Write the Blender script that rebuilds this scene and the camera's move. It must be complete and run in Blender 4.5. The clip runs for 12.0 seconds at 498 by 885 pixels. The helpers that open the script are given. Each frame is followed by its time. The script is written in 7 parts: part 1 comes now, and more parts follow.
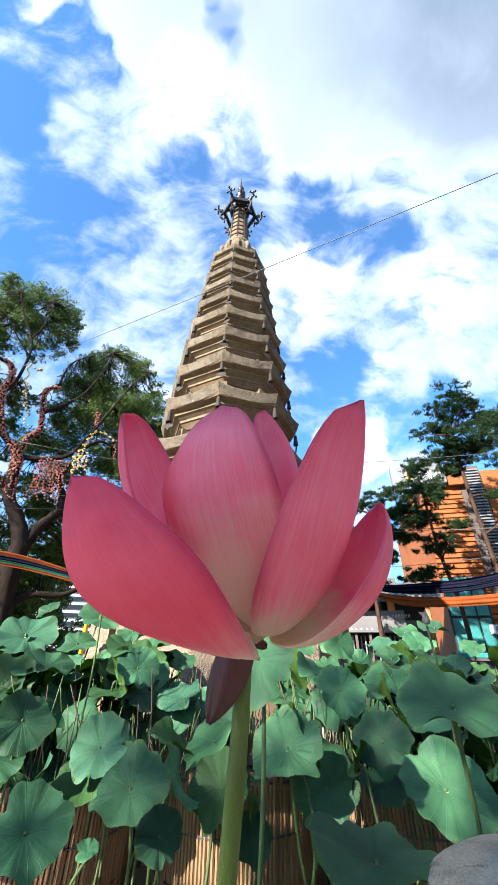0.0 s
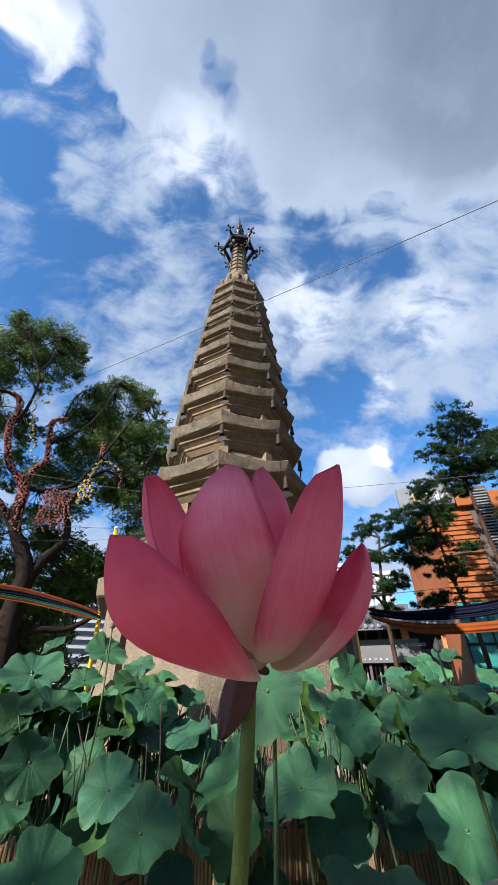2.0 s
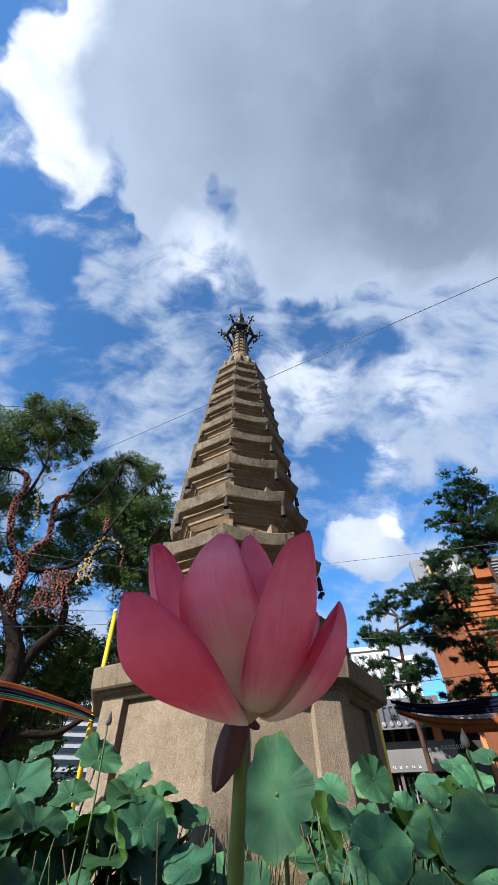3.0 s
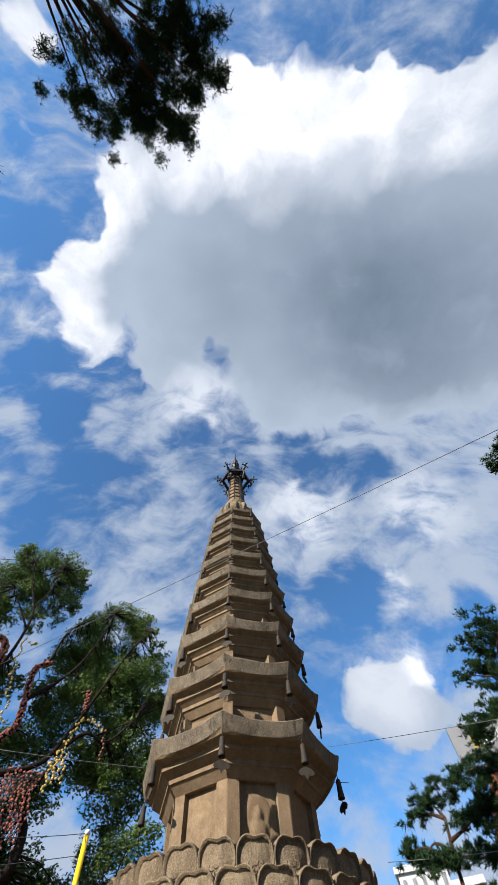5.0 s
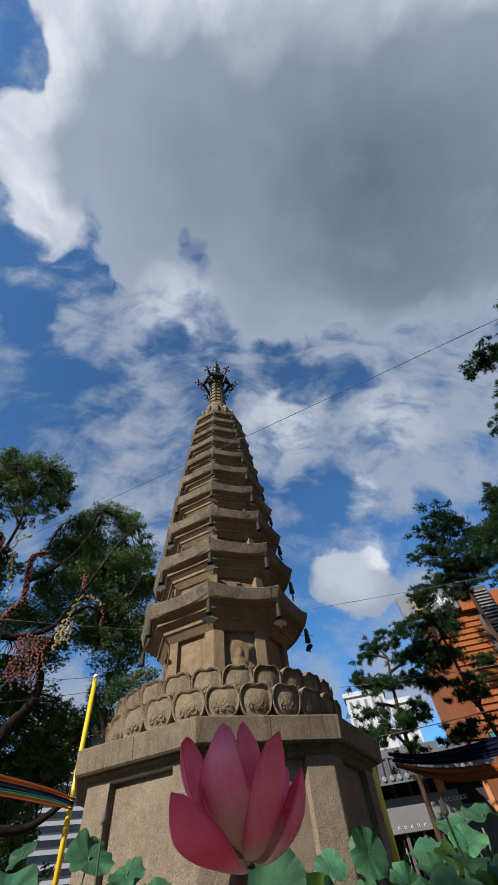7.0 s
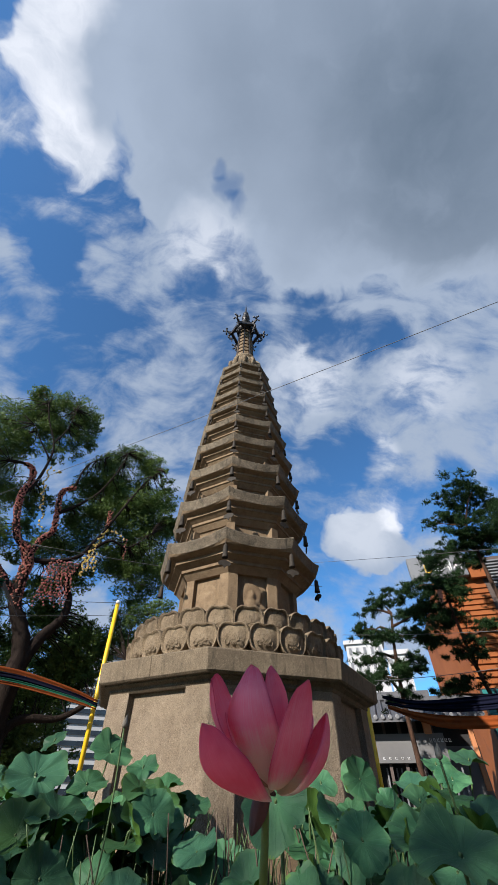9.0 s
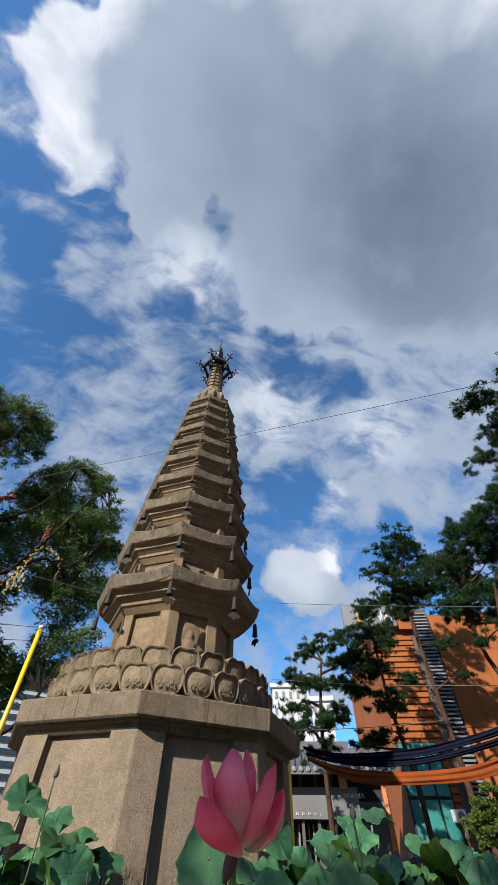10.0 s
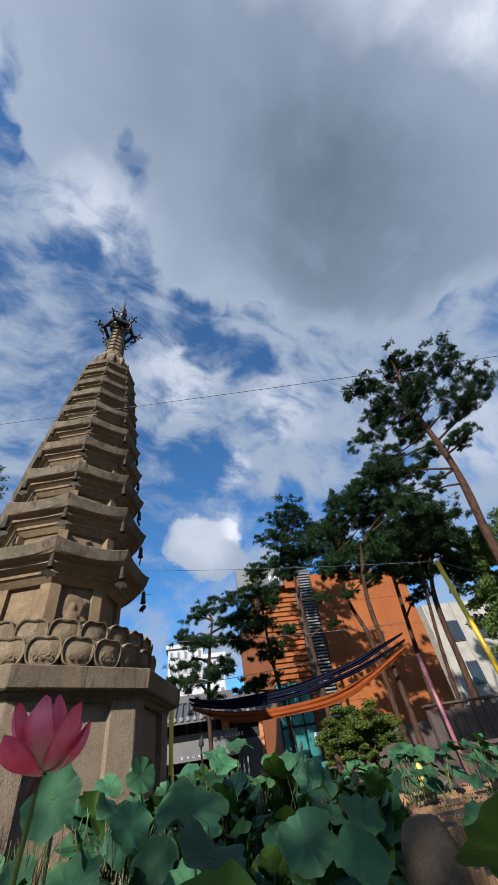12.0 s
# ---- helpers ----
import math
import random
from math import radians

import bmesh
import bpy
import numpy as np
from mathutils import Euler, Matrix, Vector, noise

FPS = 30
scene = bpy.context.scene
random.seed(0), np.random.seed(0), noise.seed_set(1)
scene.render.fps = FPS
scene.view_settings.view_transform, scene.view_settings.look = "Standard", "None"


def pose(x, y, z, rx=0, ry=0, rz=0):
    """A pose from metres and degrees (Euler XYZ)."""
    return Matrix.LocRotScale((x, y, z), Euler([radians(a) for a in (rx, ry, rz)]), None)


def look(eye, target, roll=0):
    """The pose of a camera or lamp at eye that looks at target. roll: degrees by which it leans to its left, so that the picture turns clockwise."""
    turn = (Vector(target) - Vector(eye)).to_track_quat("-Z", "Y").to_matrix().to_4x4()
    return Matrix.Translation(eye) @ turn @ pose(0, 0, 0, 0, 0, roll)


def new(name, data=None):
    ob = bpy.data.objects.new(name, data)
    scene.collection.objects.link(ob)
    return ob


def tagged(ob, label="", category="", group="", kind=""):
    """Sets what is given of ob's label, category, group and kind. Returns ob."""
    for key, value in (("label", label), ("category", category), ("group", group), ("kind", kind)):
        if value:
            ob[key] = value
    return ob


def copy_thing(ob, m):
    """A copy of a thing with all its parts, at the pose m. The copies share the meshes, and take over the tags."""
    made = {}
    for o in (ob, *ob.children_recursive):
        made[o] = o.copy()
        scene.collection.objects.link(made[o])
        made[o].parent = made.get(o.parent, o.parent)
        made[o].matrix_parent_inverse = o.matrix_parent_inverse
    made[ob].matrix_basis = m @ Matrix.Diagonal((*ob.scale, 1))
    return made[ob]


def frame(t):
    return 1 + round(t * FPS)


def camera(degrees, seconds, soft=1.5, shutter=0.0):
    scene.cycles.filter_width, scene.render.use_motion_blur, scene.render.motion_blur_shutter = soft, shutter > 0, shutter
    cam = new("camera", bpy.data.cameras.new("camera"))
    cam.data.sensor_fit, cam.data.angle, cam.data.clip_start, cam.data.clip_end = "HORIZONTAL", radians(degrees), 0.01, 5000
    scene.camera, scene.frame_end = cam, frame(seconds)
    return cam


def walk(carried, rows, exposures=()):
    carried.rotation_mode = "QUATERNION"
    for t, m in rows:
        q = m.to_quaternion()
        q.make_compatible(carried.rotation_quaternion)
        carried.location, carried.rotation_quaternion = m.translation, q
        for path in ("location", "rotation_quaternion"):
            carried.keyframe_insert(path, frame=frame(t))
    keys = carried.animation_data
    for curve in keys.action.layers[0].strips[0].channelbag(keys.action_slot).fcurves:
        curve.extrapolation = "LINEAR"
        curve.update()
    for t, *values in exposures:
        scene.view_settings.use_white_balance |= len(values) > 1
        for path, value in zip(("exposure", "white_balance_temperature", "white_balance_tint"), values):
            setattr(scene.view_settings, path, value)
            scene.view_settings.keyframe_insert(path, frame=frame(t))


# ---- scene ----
import itertools

# ---------- camera and walk ----------
cam = camera(69.0, 12.0, 1.1)
PATH = [  # seconds, x, y, z, heading to the left, tilt up, lean
    (0.0, 0.003, -5.830, 0.945, -3.78, 30.64, 0.97),
    (0.5, 0.009, -5.833, 0.943, -3.16, 30.05, 0.08),
    (1.0, 0.007, -5.851, 0.941, -2.94, 31.73, -0.03),
    (1.5, -0.002, -5.867, 0.942, -3.11, 33.35, -0.06),
    (2.0, 0.003, -5.882, 0.939, -2.95, 34.59, -0.08),
    (2.5, -0.006, -5.935, 0.927, -1.93, 43.82, -0.37),
    (2.7, -0.000, -5.923, 0.898, -2.76, 45.05, -0.58),
    (4.3, 0.064, -6.265, 0.942, 4.28, 51.37, -4.31),
    (4.5, 0.025, -6.353, 0.936, 2.04, 53.59, -3.49),
    (5.0, 0.054, -6.448, 1.005, -4.97, 66.05, -5.85),
    (5.5, 0.042, -6.399, 0.997, -7.05, 65.57, -8.89),
    (6.0, 0.021, -6.296, 0.948, -12.29, 59.14, -9.91),
    (6.5, 0.019, -6.303, 0.941, -9.10, 53.87, -7.97),
    (7.0, 0.004, -6.279, 0.923, -7.74, 51.58, -7.82),
    (7.5, 0.039, -6.140, 0.936, -4.72, 46.46, -4.64),
    (7.7, 0.071, -6.128, 0.953, -1.19, 40.27, -3.14),
    (9.3, -0.055, -6.253, 0.941, -3.71, 45.05, 2.56),
    (9.5, -0.075, -6.207, 0.917, -8.34, 45.00, 2.28),
    (10.0, -0.175, -6.546, 0.942, -11.93, 49.02, 1.22),
    (10.5, -0.141, -6.740, 0.943, -14.89, 61.17, -5.16),
    (11.0, -0.151, -6.728, 0.925, -22.07, 52.30, -9.09),
    (11.5, -0.100, -6.776, 0.885, -32.91, 43.97, -10.61),
    (12.0, -0.026, -6.740, 0.869, -32.14, 43.23, -10.38),
]


def aimed(x, y, z, yaw, pitch, roll):
    a, b = radians(yaw), radians(pitch)
    eye = Vector((x, y, z))
    return look(eye, eye + Vector((-math.sin(a) * math.cos(b), math.cos(a) * math.cos(b), math.sin(b))), roll)


EXPOSURE = [(0.0, 2.32, 6150, 14), (0.5, 2.46, 5950, 15), (1.0, 2.43, 5950, 15), (1.5, 1.75, 6050, 14), (2.5, 1.4, 6000, 14), (4.3, 1.42, 6050, 14), (5.0, 1.24, 6350, 14), (5.5, 1.05, 6350, 14), (6.0, 0.78, 6300, 14), (6.5, 0.73, 6250, 14), (7.7, 0.8, 6150, 14), (9.5, 1.05, 6150, 14), (10.0, 1.05, 6200, 14), (10.5, 0.78, 6250, 14), (11.0, 0.66, 6200, 14), (11.5, 0.85, 6100, 14), (12.0, 0.95, 6050, 14)]
walk(cam, [(t, aimed(*p)) for t, *p in PATH], EXPOSURE)

# ---------- world and sun ----------
SUN_AZ, SUN_EL = -131.5, 29.0  # from +y towards +x, above the horizon


def heading(az, el, r=1.0):
    a, e = radians(az), radians(el)
    return Vector((math.sin(a) * math.cos(e), math.cos(a) * math.cos(e), math.sin(e))) * r


class Nodes:
    """Short hand for building a node tree."""

    def __init__(self, tree):
        self.tree = tree
        tree.nodes.clear()

    def add(self, kind, ins=None, **props):
        n = self.tree.nodes.new(kind)
        if "operation" in props:
            n.operation = props["operation"]
        if "use_clamp" in props:
            n.use_clamp = props["use_clamp"]
        if "data_type" in props:
            n.data_type = props["data_type"]
        if "interpolation_type" in props:
            n.interpolation_type = props["interpolation_type"]
        if "feature" in props:
            n.feature = props["feature"]
        for k, v in (ins or {}).items():
            if isinstance(v, bpy.types.NodeSocket):
                self.tree.links.new(v, n.inputs[k])
            else:
                n.inputs[k].default_value = v
        return n

    def math(self, op, a, b=0.0, clamp=False):
        return self.add("ShaderNodeMath", {0: a, 1: b}, operation=op, use_clamp=clamp).outputs[0]

    def noise(self, vec, scale, detail=4.0, rough=0.55, distort=0.0):
        return self.add("ShaderNodeTexNoise", {"Vector": vec, "Scale": scale, "Detail": detail, "Roughness": rough, "Distortion": distort}).outputs["Fac"]

    def remap(self, v, lo, hi, to_lo=0.0, to_hi=1.0, smooth=False):
        return self.add("ShaderNodeMapRange", {0: v, 1: lo, 2: hi, 3: to_lo, 4: to_hi}, interpolation_type="SMOOTHSTEP" if smooth else "LINEAR").outputs[0]

    def mix(self, fac, a, b):
        n = self.add("ShaderNodeMix", data_type="RGBA")
        for sock, v in ((n.inputs[0], fac), (n.inputs[6], a), (n.inputs[7], b)):
            if isinstance(v, bpy.types.NodeSocket):
                self.tree.links.new(v, sock)
            else:
                sock.default_value = v if isinstance(v, float) else (*v, 1.0)
        return n.outputs[2]


# the sky by azimuth, elevation, reach in degrees and weight: the great bank, the low puff, broken thin cloud, the gaps, sunlit white and grey undersides
BANKS = [(-97, 78.5, 13.7, 0.7), (-90, 69.8, 5.8, 0.5), (-71, 66.4, 4.7, 0.5), (-131, 73.6, 5.7, 0.5), (-172, 73.7, 8.9, 0.55), (147, 68.2, 6.7, 0.5), (129, 63.2, 7.2, 0.5), (121, 56.5, 5.6, 0.5), (140, 83.1, 18.5, 0.8), (97, 66.4, 18.9, 0.8), (94, 54.9, 14.9, 0.8), (-30, 81.6, 10.6, 0.5), (50, 72.0, 13.2, 0.6), (66, 57.7, 11.8, 0.6), (-40, 72.3, 6.2, 0.5), (8, 74.0, 7.9, 0.5), (31, 68.3, 7.0, 0.4), (95, 70.6, 18.8, 0.8), (98, 53.4, 10.2, 0.5), (114, 62.3, 9.8, 0.6), (-139, 58.8, 3.1, 0.8), (-121, 62.4, 2.4, 0.7), (130, 53.8, 1.8, 0.5)]
HOLE = [(-25, 80.2, 1.3, 0.45), (-15, 79.0, 1.7, 0.5), (-8, 77.6, 1.4, 0.45)]
PUFFS = [(26, 30.3, 3.0, 0.6), (22, 29.7, 4.0, 0.8), (18, 29.1, 3.1, 0.7), (23, 27.0, 4.4, 0.8), (28, 26.2, 2.5, 0.5), (20, 24.9, 3.5, 0.4)]
BANK_GAPS = [(-116, 65.4, 5.2, -0.6), (-115, 67.5, 2.4, -0.4), (174, 65.2, 2.9, -0.5), (137, 57.7, 3.2, -0.7), (146, 61.4, 1.9, -0.4), (-52, 66.7, 3.5, -0.6), (-102, 64.6, 3.6, -0.6), (-74, 60.4, 3.4, -0.5)]
THIN = [(-15, 70.3, 7.8, 0.5), (-28, 64.0, 4.7, 0.35), (-46, 63.1, 2.9, 0.5), (18, 68.5, 8.8, 0.5), (43, 62.2, 10.0, 0.5), (56, 52.0, 9.6, 0.6), (-60, 55.4, 2.9, 0.45), (-51, 54.2, 3.2, 0.4), (-40, 51.4, 4.5, 0.12), (-31, 53.3, 6.3, 0.14), (-16, 55.1, 5.1, 0.4), (-20, 46.2, 6.2, 0.32), (-26, 41.4, 5.7, 0.3), (-15, 40.1, 5.9, 0.36), (11, 60.2, 4.4, 0.45), (16, 54.1, 7.7, 0.55), (19, 48.3, 6.6, 0.5), (31, 50.2, 4.9, 0.4)]
THIN_EAST = [(43, 47.4, 6.8, 0.55), (48, 42.4, 5.6, 0.55), (33, 44.0, 5.3, 0.5), (36, 38.5, 4.2, 0.5), (27, 38.8, 2.6, 0.5), (32, 36.5, 3.5, 0.4), (42, 34.3, 3.2, 0.5), (12, 39.1, 4.5, 0.25), (13, 16.4, 2.9, 0.5), (-22, 17.4, 3.6, 0.7), (23, 14.8, 3.6, 0.5), (31, 23.9, 3.3, 0.4), (86, 49.0, 8.3, 0.5), (66, 45.4, 11.5, 0.55), (74, 34.0, 8.8, 0.6), (43, 39.7, 8.7, 0.45), (64, 23.4, 7.6, 0.6), (56, 31.0, 7.9, 0.4)]
GAPS = [(-18, 66.5, 3.9, -0.68), (3, 64.1, 3.6, -0.51), (19, 63.0, 4.0, -0.68), (26, 58.5, 3.9, -0.51), (36, 55.8, 4.2, -0.59), (43, 54.4, 3.2, -0.34), (20, 41.5, 5.8, -0.59), (12, 32.9, 5.5, -0.51), (38, 35.3, 2.7, -0.59), (-55, 59.0, 4.1, -0.59), (-46, 49.8, 4.2, -0.26), (-43, 56.1, 4.6, -0.51), (-70, 59.9, 4.1, -0.51), (-102, 63.5, 4.8, -0.51), (12, 24.2, 5.3, -0.42), (36, 29.2, 4.2, -0.34), (-43, 44.4, 3.4, -0.34), (5, 67.8, 2.7, -0.26), (-32, 49.6, 6.1, -0.26), (-29, 57.2, 4.1, -0.26)]
WHITES = [(-109, 70.0, 4.8, 0.8), (-87, 66.1, 5.7, 0.8), (-69, 65.9, 5.8, 0.8), (-128, 71.8, 4.3, 0.8), (-158, 74.4, 5.2, 0.8), (176, 73.4, 5.6, 0.75), (155, 68.6, 6.1, 0.8), (141, 64.4, 4.2, 0.7), (170, 68.3, 4.3, 0.7), (129, 61.8, 6.4, 0.6), (-139, 59.3, 2.7, 0.8), (-121, 62.6, 2.6, 0.7), (122, 55.8, 5.4, 0.5), (28, 32.0, 3.3, 0.8), (22, 29.7, 5.1, 0.45), (41, 47.0, 5.3, 0.45), (-15, 70.3, 6.1, 0.5), (18, 54.6, 6.0, 0.55), (139, 68.5, 7.0, 0.3), (161, 75.9, 5.7, 0.3), (28, 39.2, 2.9, 0.5), (73, 33.4, 6.8, 0.4)]
SHADES = [(85, 64.4, 17.5, 0.34), (69, 80.0, 16.5, 0.26), (77, 54.6, 17.3, 0.22), (144, 85.1, 11.0, 0.14), (-61, 78.8, 11.0, 0.14), (77, 69.2, 14.6, 0.16)]

world = bpy.data.worlds.new("sky")
scene.world = world
world.use_nodes = True
N = Nodes(world.node_tree)
sky = N.add("ShaderNodeTexSky")
sky.sky_type, sky.sun_disc, sky.sun_elevation, sky.sun_rotation = "NISHITA", False, radians(SUN_EL), radians(SUN_AZ)
sky.altitude, sky.air_density, sky.dust_density, sky.ozone_density = 50.0, 1.0, 0.4, 3.0
ray_dir = N.add("ShaderNodeTexCoord").outputs["Generated"]


def warped(vec, scale, amount, detail=5.0):
    """The direction, pushed about by turbulent noise."""
    swirl = N.add("ShaderNodeTexNoise", {"Vector": vec, "Scale": scale, "Detail": detail, "Roughness": 0.55}).outputs["Color"]
    swirl = N.add("ShaderNodeVectorMath", {0: swirl, 1: (0.5, 0.5, 0.5)}, operation="SUBTRACT").outputs[0]
    swirl = N.add("ShaderNodeVectorMath", {0: swirl, 3: amount}, operation="SCALE").outputs[0]
    vec = N.add("ShaderNodeVectorMath", {0: vec, 1: swirl}, operation="ADD").outputs[0]
    return N.add("ShaderNodeVectorMath", {0: vec}, operation="NORMALIZE").outputs[0]


def lobes(vec, rows, start=0.0):
    d = start
    for az, el, reach, weight in rows:
        near = N.add("ShaderNodeVectorMath", {0: vec, 1: heading(az, el)}, operation="DOT_PRODUCT").outputs["Value"]
        d = N.math("ADD", d, N.remap(near, math.cos(radians(reach * 1.25)), math.cos(radians(reach * 0.1)), 0.0, weight, True))
    return d


pushed = warped(warped(ray_dir, 5.0, 0.1, 3.0), 14.0, 0.06, 3.0)
billow = N.remap(N.noise(pushed, 8.0, 7.0, 0.56, 0.2), 0.3, 0.7, -0.5, 0.5)
bank = N.math("MINIMUM", lobes(pushed, BANKS), 1.5)
dense = N.math("ADD", N.math("ADD", bank, lobes(pushed, PUFFS)), N.math("ADD", lobes(pushed, BANK_GAPS), N.math("MULTIPLY", billow, 0.5)))
bank_cover = N.remap(dense, 0.3, 0.72, smooth=True)
streak = N.add("ShaderNodeMapping", {"Vector": warped(ray_dir, 4.0, 0.14, 2.0), "Rotation": (0.3, 0.5, 0.9), "Scale": (1.0, 2.2, 1.5)}).outputs[0]
wisp = N.math("ADD", N.remap(N.noise(streak, 8.0, 6.0, 0.6, 0.2), 0.3, 0.7, -0.5, 0.5), N.math("MULTIPLY", billow, 0.45))
thin = N.math("ADD", N.math("ADD", N.math("MINIMUM", N.math("ADD", lobes(pushed, THIN), lobes(pushed, THIN_EAST)), 0.52), lobes(pushed, GAPS)), N.math("ADD", wisp, 0.04))
thin_cover = N.remap(thin, -0.35, 0.85, 0.05, 0.96, True)
cover = N.math("MULTIPLY", N.math("MAXIMUM", bank_cover, thin_cover), N.math("SUBTRACT", 1.0, N.math("MINIMUM", lobes(pushed, HOLE), 0.9)))
inside = N.remap(dense, 0.45, 1.5, 0.0, 1.0, True)
depth = N.math("MULTIPLY", lobes(warped(ray_dir, 4.0, 0.12), SHADES, 0.1), N.remap(N.noise(pushed, 4.0, 9.0, 0.62), 0.3, 0.68, 0.85, 1.12))
depth = N.math("MULTIPLY", depth, inside, True)
lit = N.math("MINIMUM", lobes(pushed, WHITES), 1.0)
sunlit = N.math("MULTIPLY", lit, N.remap(N.math("MAXIMUM", dense, thin), 0.15, 0.65, 0.3, 1.0))
sunlit = N.math("MULTIPLY", sunlit, N.remap(N.noise(pushed, 9.0, 9.0, 0.64), 0.32, 0.58, 0.5, 1.1), True)
depth = N.math("MULTIPLY", depth, N.math("SUBTRACT", 1.0, N.math("MULTIPLY", lit, 0.6)), True)
tint = N.add("ShaderNodeVectorMath", {0: sky.outputs[0], 1: (0.064, 0.133, 0.168)}, operation="MULTIPLY").outputs[0]
cloud = N.mix(depth, (0.41, 0.486, 0.578), (0.147, 0.199, 0.257))
cloud = N.mix(sunlit, cloud, (0.9, 0.93, 0.95))
out = N.add("ShaderNodeBackground", {"Color": N.mix(cover, tint, cloud), "Strength": 0.5})
N.add("ShaderNodeOutputWorld", {"Surface": out.outputs[0]})

sun = new("sun", bpy.data.lights.new("sun", "SUN"))
sun.data.energy, sun.data.angle, sun.data.color = 5.0, radians(0.6), (1.0, 0.93, 0.82)
sun.matrix_world = look(heading(SUN_AZ, SUN_EL, 60.0), (0, 0, 0))

# ---------- materials ----------
def material(name, light, dark, rough=0.7, scale=6.0, fine=60.0, bump=0.3, metal=0.0, spots=None, spot_scale=3.0, spot_lo=0.58, random_tint=0.0, stretch=(1, 1, 1), through_light=0.0, bump_dist=0.01, grit=0.3, gloss=0.5):
    """A surface with broad mottling, fine grain, relief and, if asked, stains of a second colour."""
    m = bpy.data.materials.new(name)
    m.use_nodes = True
    n = Nodes(m.node_tree)
    tc = n.add("ShaderNodeTexCoord").outputs["Object"]
    vec = n.add("ShaderNodeMapping", {"Vector": tc, "Scale": stretch}).outputs[0]
    info = n.add("ShaderNodeObjectInfo")
    offset = n.add("ShaderNodeVectorMath", {0: vec, 1: info.outputs["Location"]}, operation="ADD").outputs[0]
    broad = n.noise(offset, scale, 5.0, 0.6)
    grain = n.noise(offset, fine, 4.0, 0.65)
    fac = n.math("ADD", n.remap(broad, 0.3, 0.7, 0.0, 1.0 - grit), n.remap(grain, 0.3, 0.7, 0.0, grit), True)
    col = n.mix(fac, dark, light)
    if spots:
        blot = n.remap(n.noise(offset, spot_scale, 6.0, 0.65, 0.4), spot_lo, spot_lo + 0.14, 0.0, 0.75, True)
        col = n.mix(blot, col, spots)
    if random_tint:
        hsv = n.add("ShaderNodeHueSaturation", {"Color": col, "Value": n.remap(info.outputs["Random"], 0.0, 1.0, 1.0 - random_tint, 1.0 + random_tint), "Hue": n.remap(info.outputs["Random"], 0.0, 1.0, 0.5 + random_tint * 0.05, 0.5 - random_tint * 0.05)})
        col = hsv.outputs[0]
    height = n.math("ADD", n.math("MULTIPLY", broad, 0.5), grain)
    bmp = n.add("ShaderNodeBump", {"Strength": bump, "Distance": bump_dist, "Height": height}).outputs[0]
    rg = n.remap(grain, 0.3, 0.7, max(rough - 0.1, 0.02), min(rough + 0.1, 1.0))
    b = n.add("ShaderNodeBsdfPrincipled", {"Base Color": col, "Roughness": rg, "Metallic": metal, "Normal": bmp, "Specular IOR Level": gloss})
    shader = b.outputs[0]
    if through_light:
        tr = n.add("ShaderNodeBsdfTranslucent", {"Color": col, "Normal": bmp}).outputs[0]
        shader = n.add("ShaderNodeMixShader", {0: through_light, 1: shader, 2: tr}).outputs[0]
    n.add("ShaderNodeOutputMaterial", {"Surface": shader})
    return m




def stone_material(name, light, dark, grime, lichen, streaks=0.5, speckle=0.5, bump=0.7, rough=0.9, relief=0.012):
    """Old granite: broad patches, fine speckle, rain streaks running down and pale lichen spots."""
    m = bpy.data.materials.new(name)
    m.use_nodes = True
    n = Nodes(m.node_tree)
    tc = n.add("ShaderNodeTexCoord").outputs["Object"]
    at = n.add("ShaderNodeVectorMath", {0: tc, 1: n.add("ShaderNodeObjectInfo").outputs["Location"]}, operation="ADD").outputs[0]
    broad = n.noise(at, 1.7, 6.0, 0.62)
    mid = n.noise(at, 9.0, 6.0, 0.66)
    fine = n.noise(at, 85.0, 3.0, 0.7)
    col = n.mix(n.remap(n.math("ADD", n.math("MULTIPLY", broad, 0.55), n.math("MULTIPLY", mid, 0.45)), 0.36, 0.64), dark, light)
    col = n.mix(n.math("MULTIPLY", n.remap(fine, 0.5, 0.7), speckle), col, tuple(0.45 * c for c in dark))
    col = n.mix(n.math("MULTIPLY", n.remap(fine, 0.46, 0.3), speckle * 0.8), col, tuple(min(1.0, 1.5 * c) for c in light))
    run = n.add("ShaderNodeMapping", {"Vector": at, "Scale": (7.0, 7.0, 0.55)}).outputs[0]
    streak = n.remap(n.noise(run, 1.6, 6.0, 0.68, 0.3), 0.5, 0.68, 0.0, streaks, True)
    col = n.mix(n.math("MULTIPLY", streak, n.remap(mid, 0.3, 0.6, 0.3, 1.0)), col, grime)
    col = n.mix(n.remap(n.noise(at, 26.0, 5.0, 0.7), 0.6, 0.68, 0.0, 0.55, True), col, lichen)
    height = n.math("ADD", n.math("MULTIPLY", mid, 1.2), n.math("ADD", fine, n.math("MULTIPLY", streak, -0.3)))
    bmp = n.add("ShaderNodeBump", {"Strength": bump, "Distance": relief, "Height": height}).outputs[0]
    n.add("ShaderNodeOutputMaterial", {"Surface": n.add("ShaderNodeBsdfPrincipled", {"Base Color": col, "Roughness": rough, "Normal": bmp, "Specular IOR Level": 0.2}).outputs[0]})
    return m


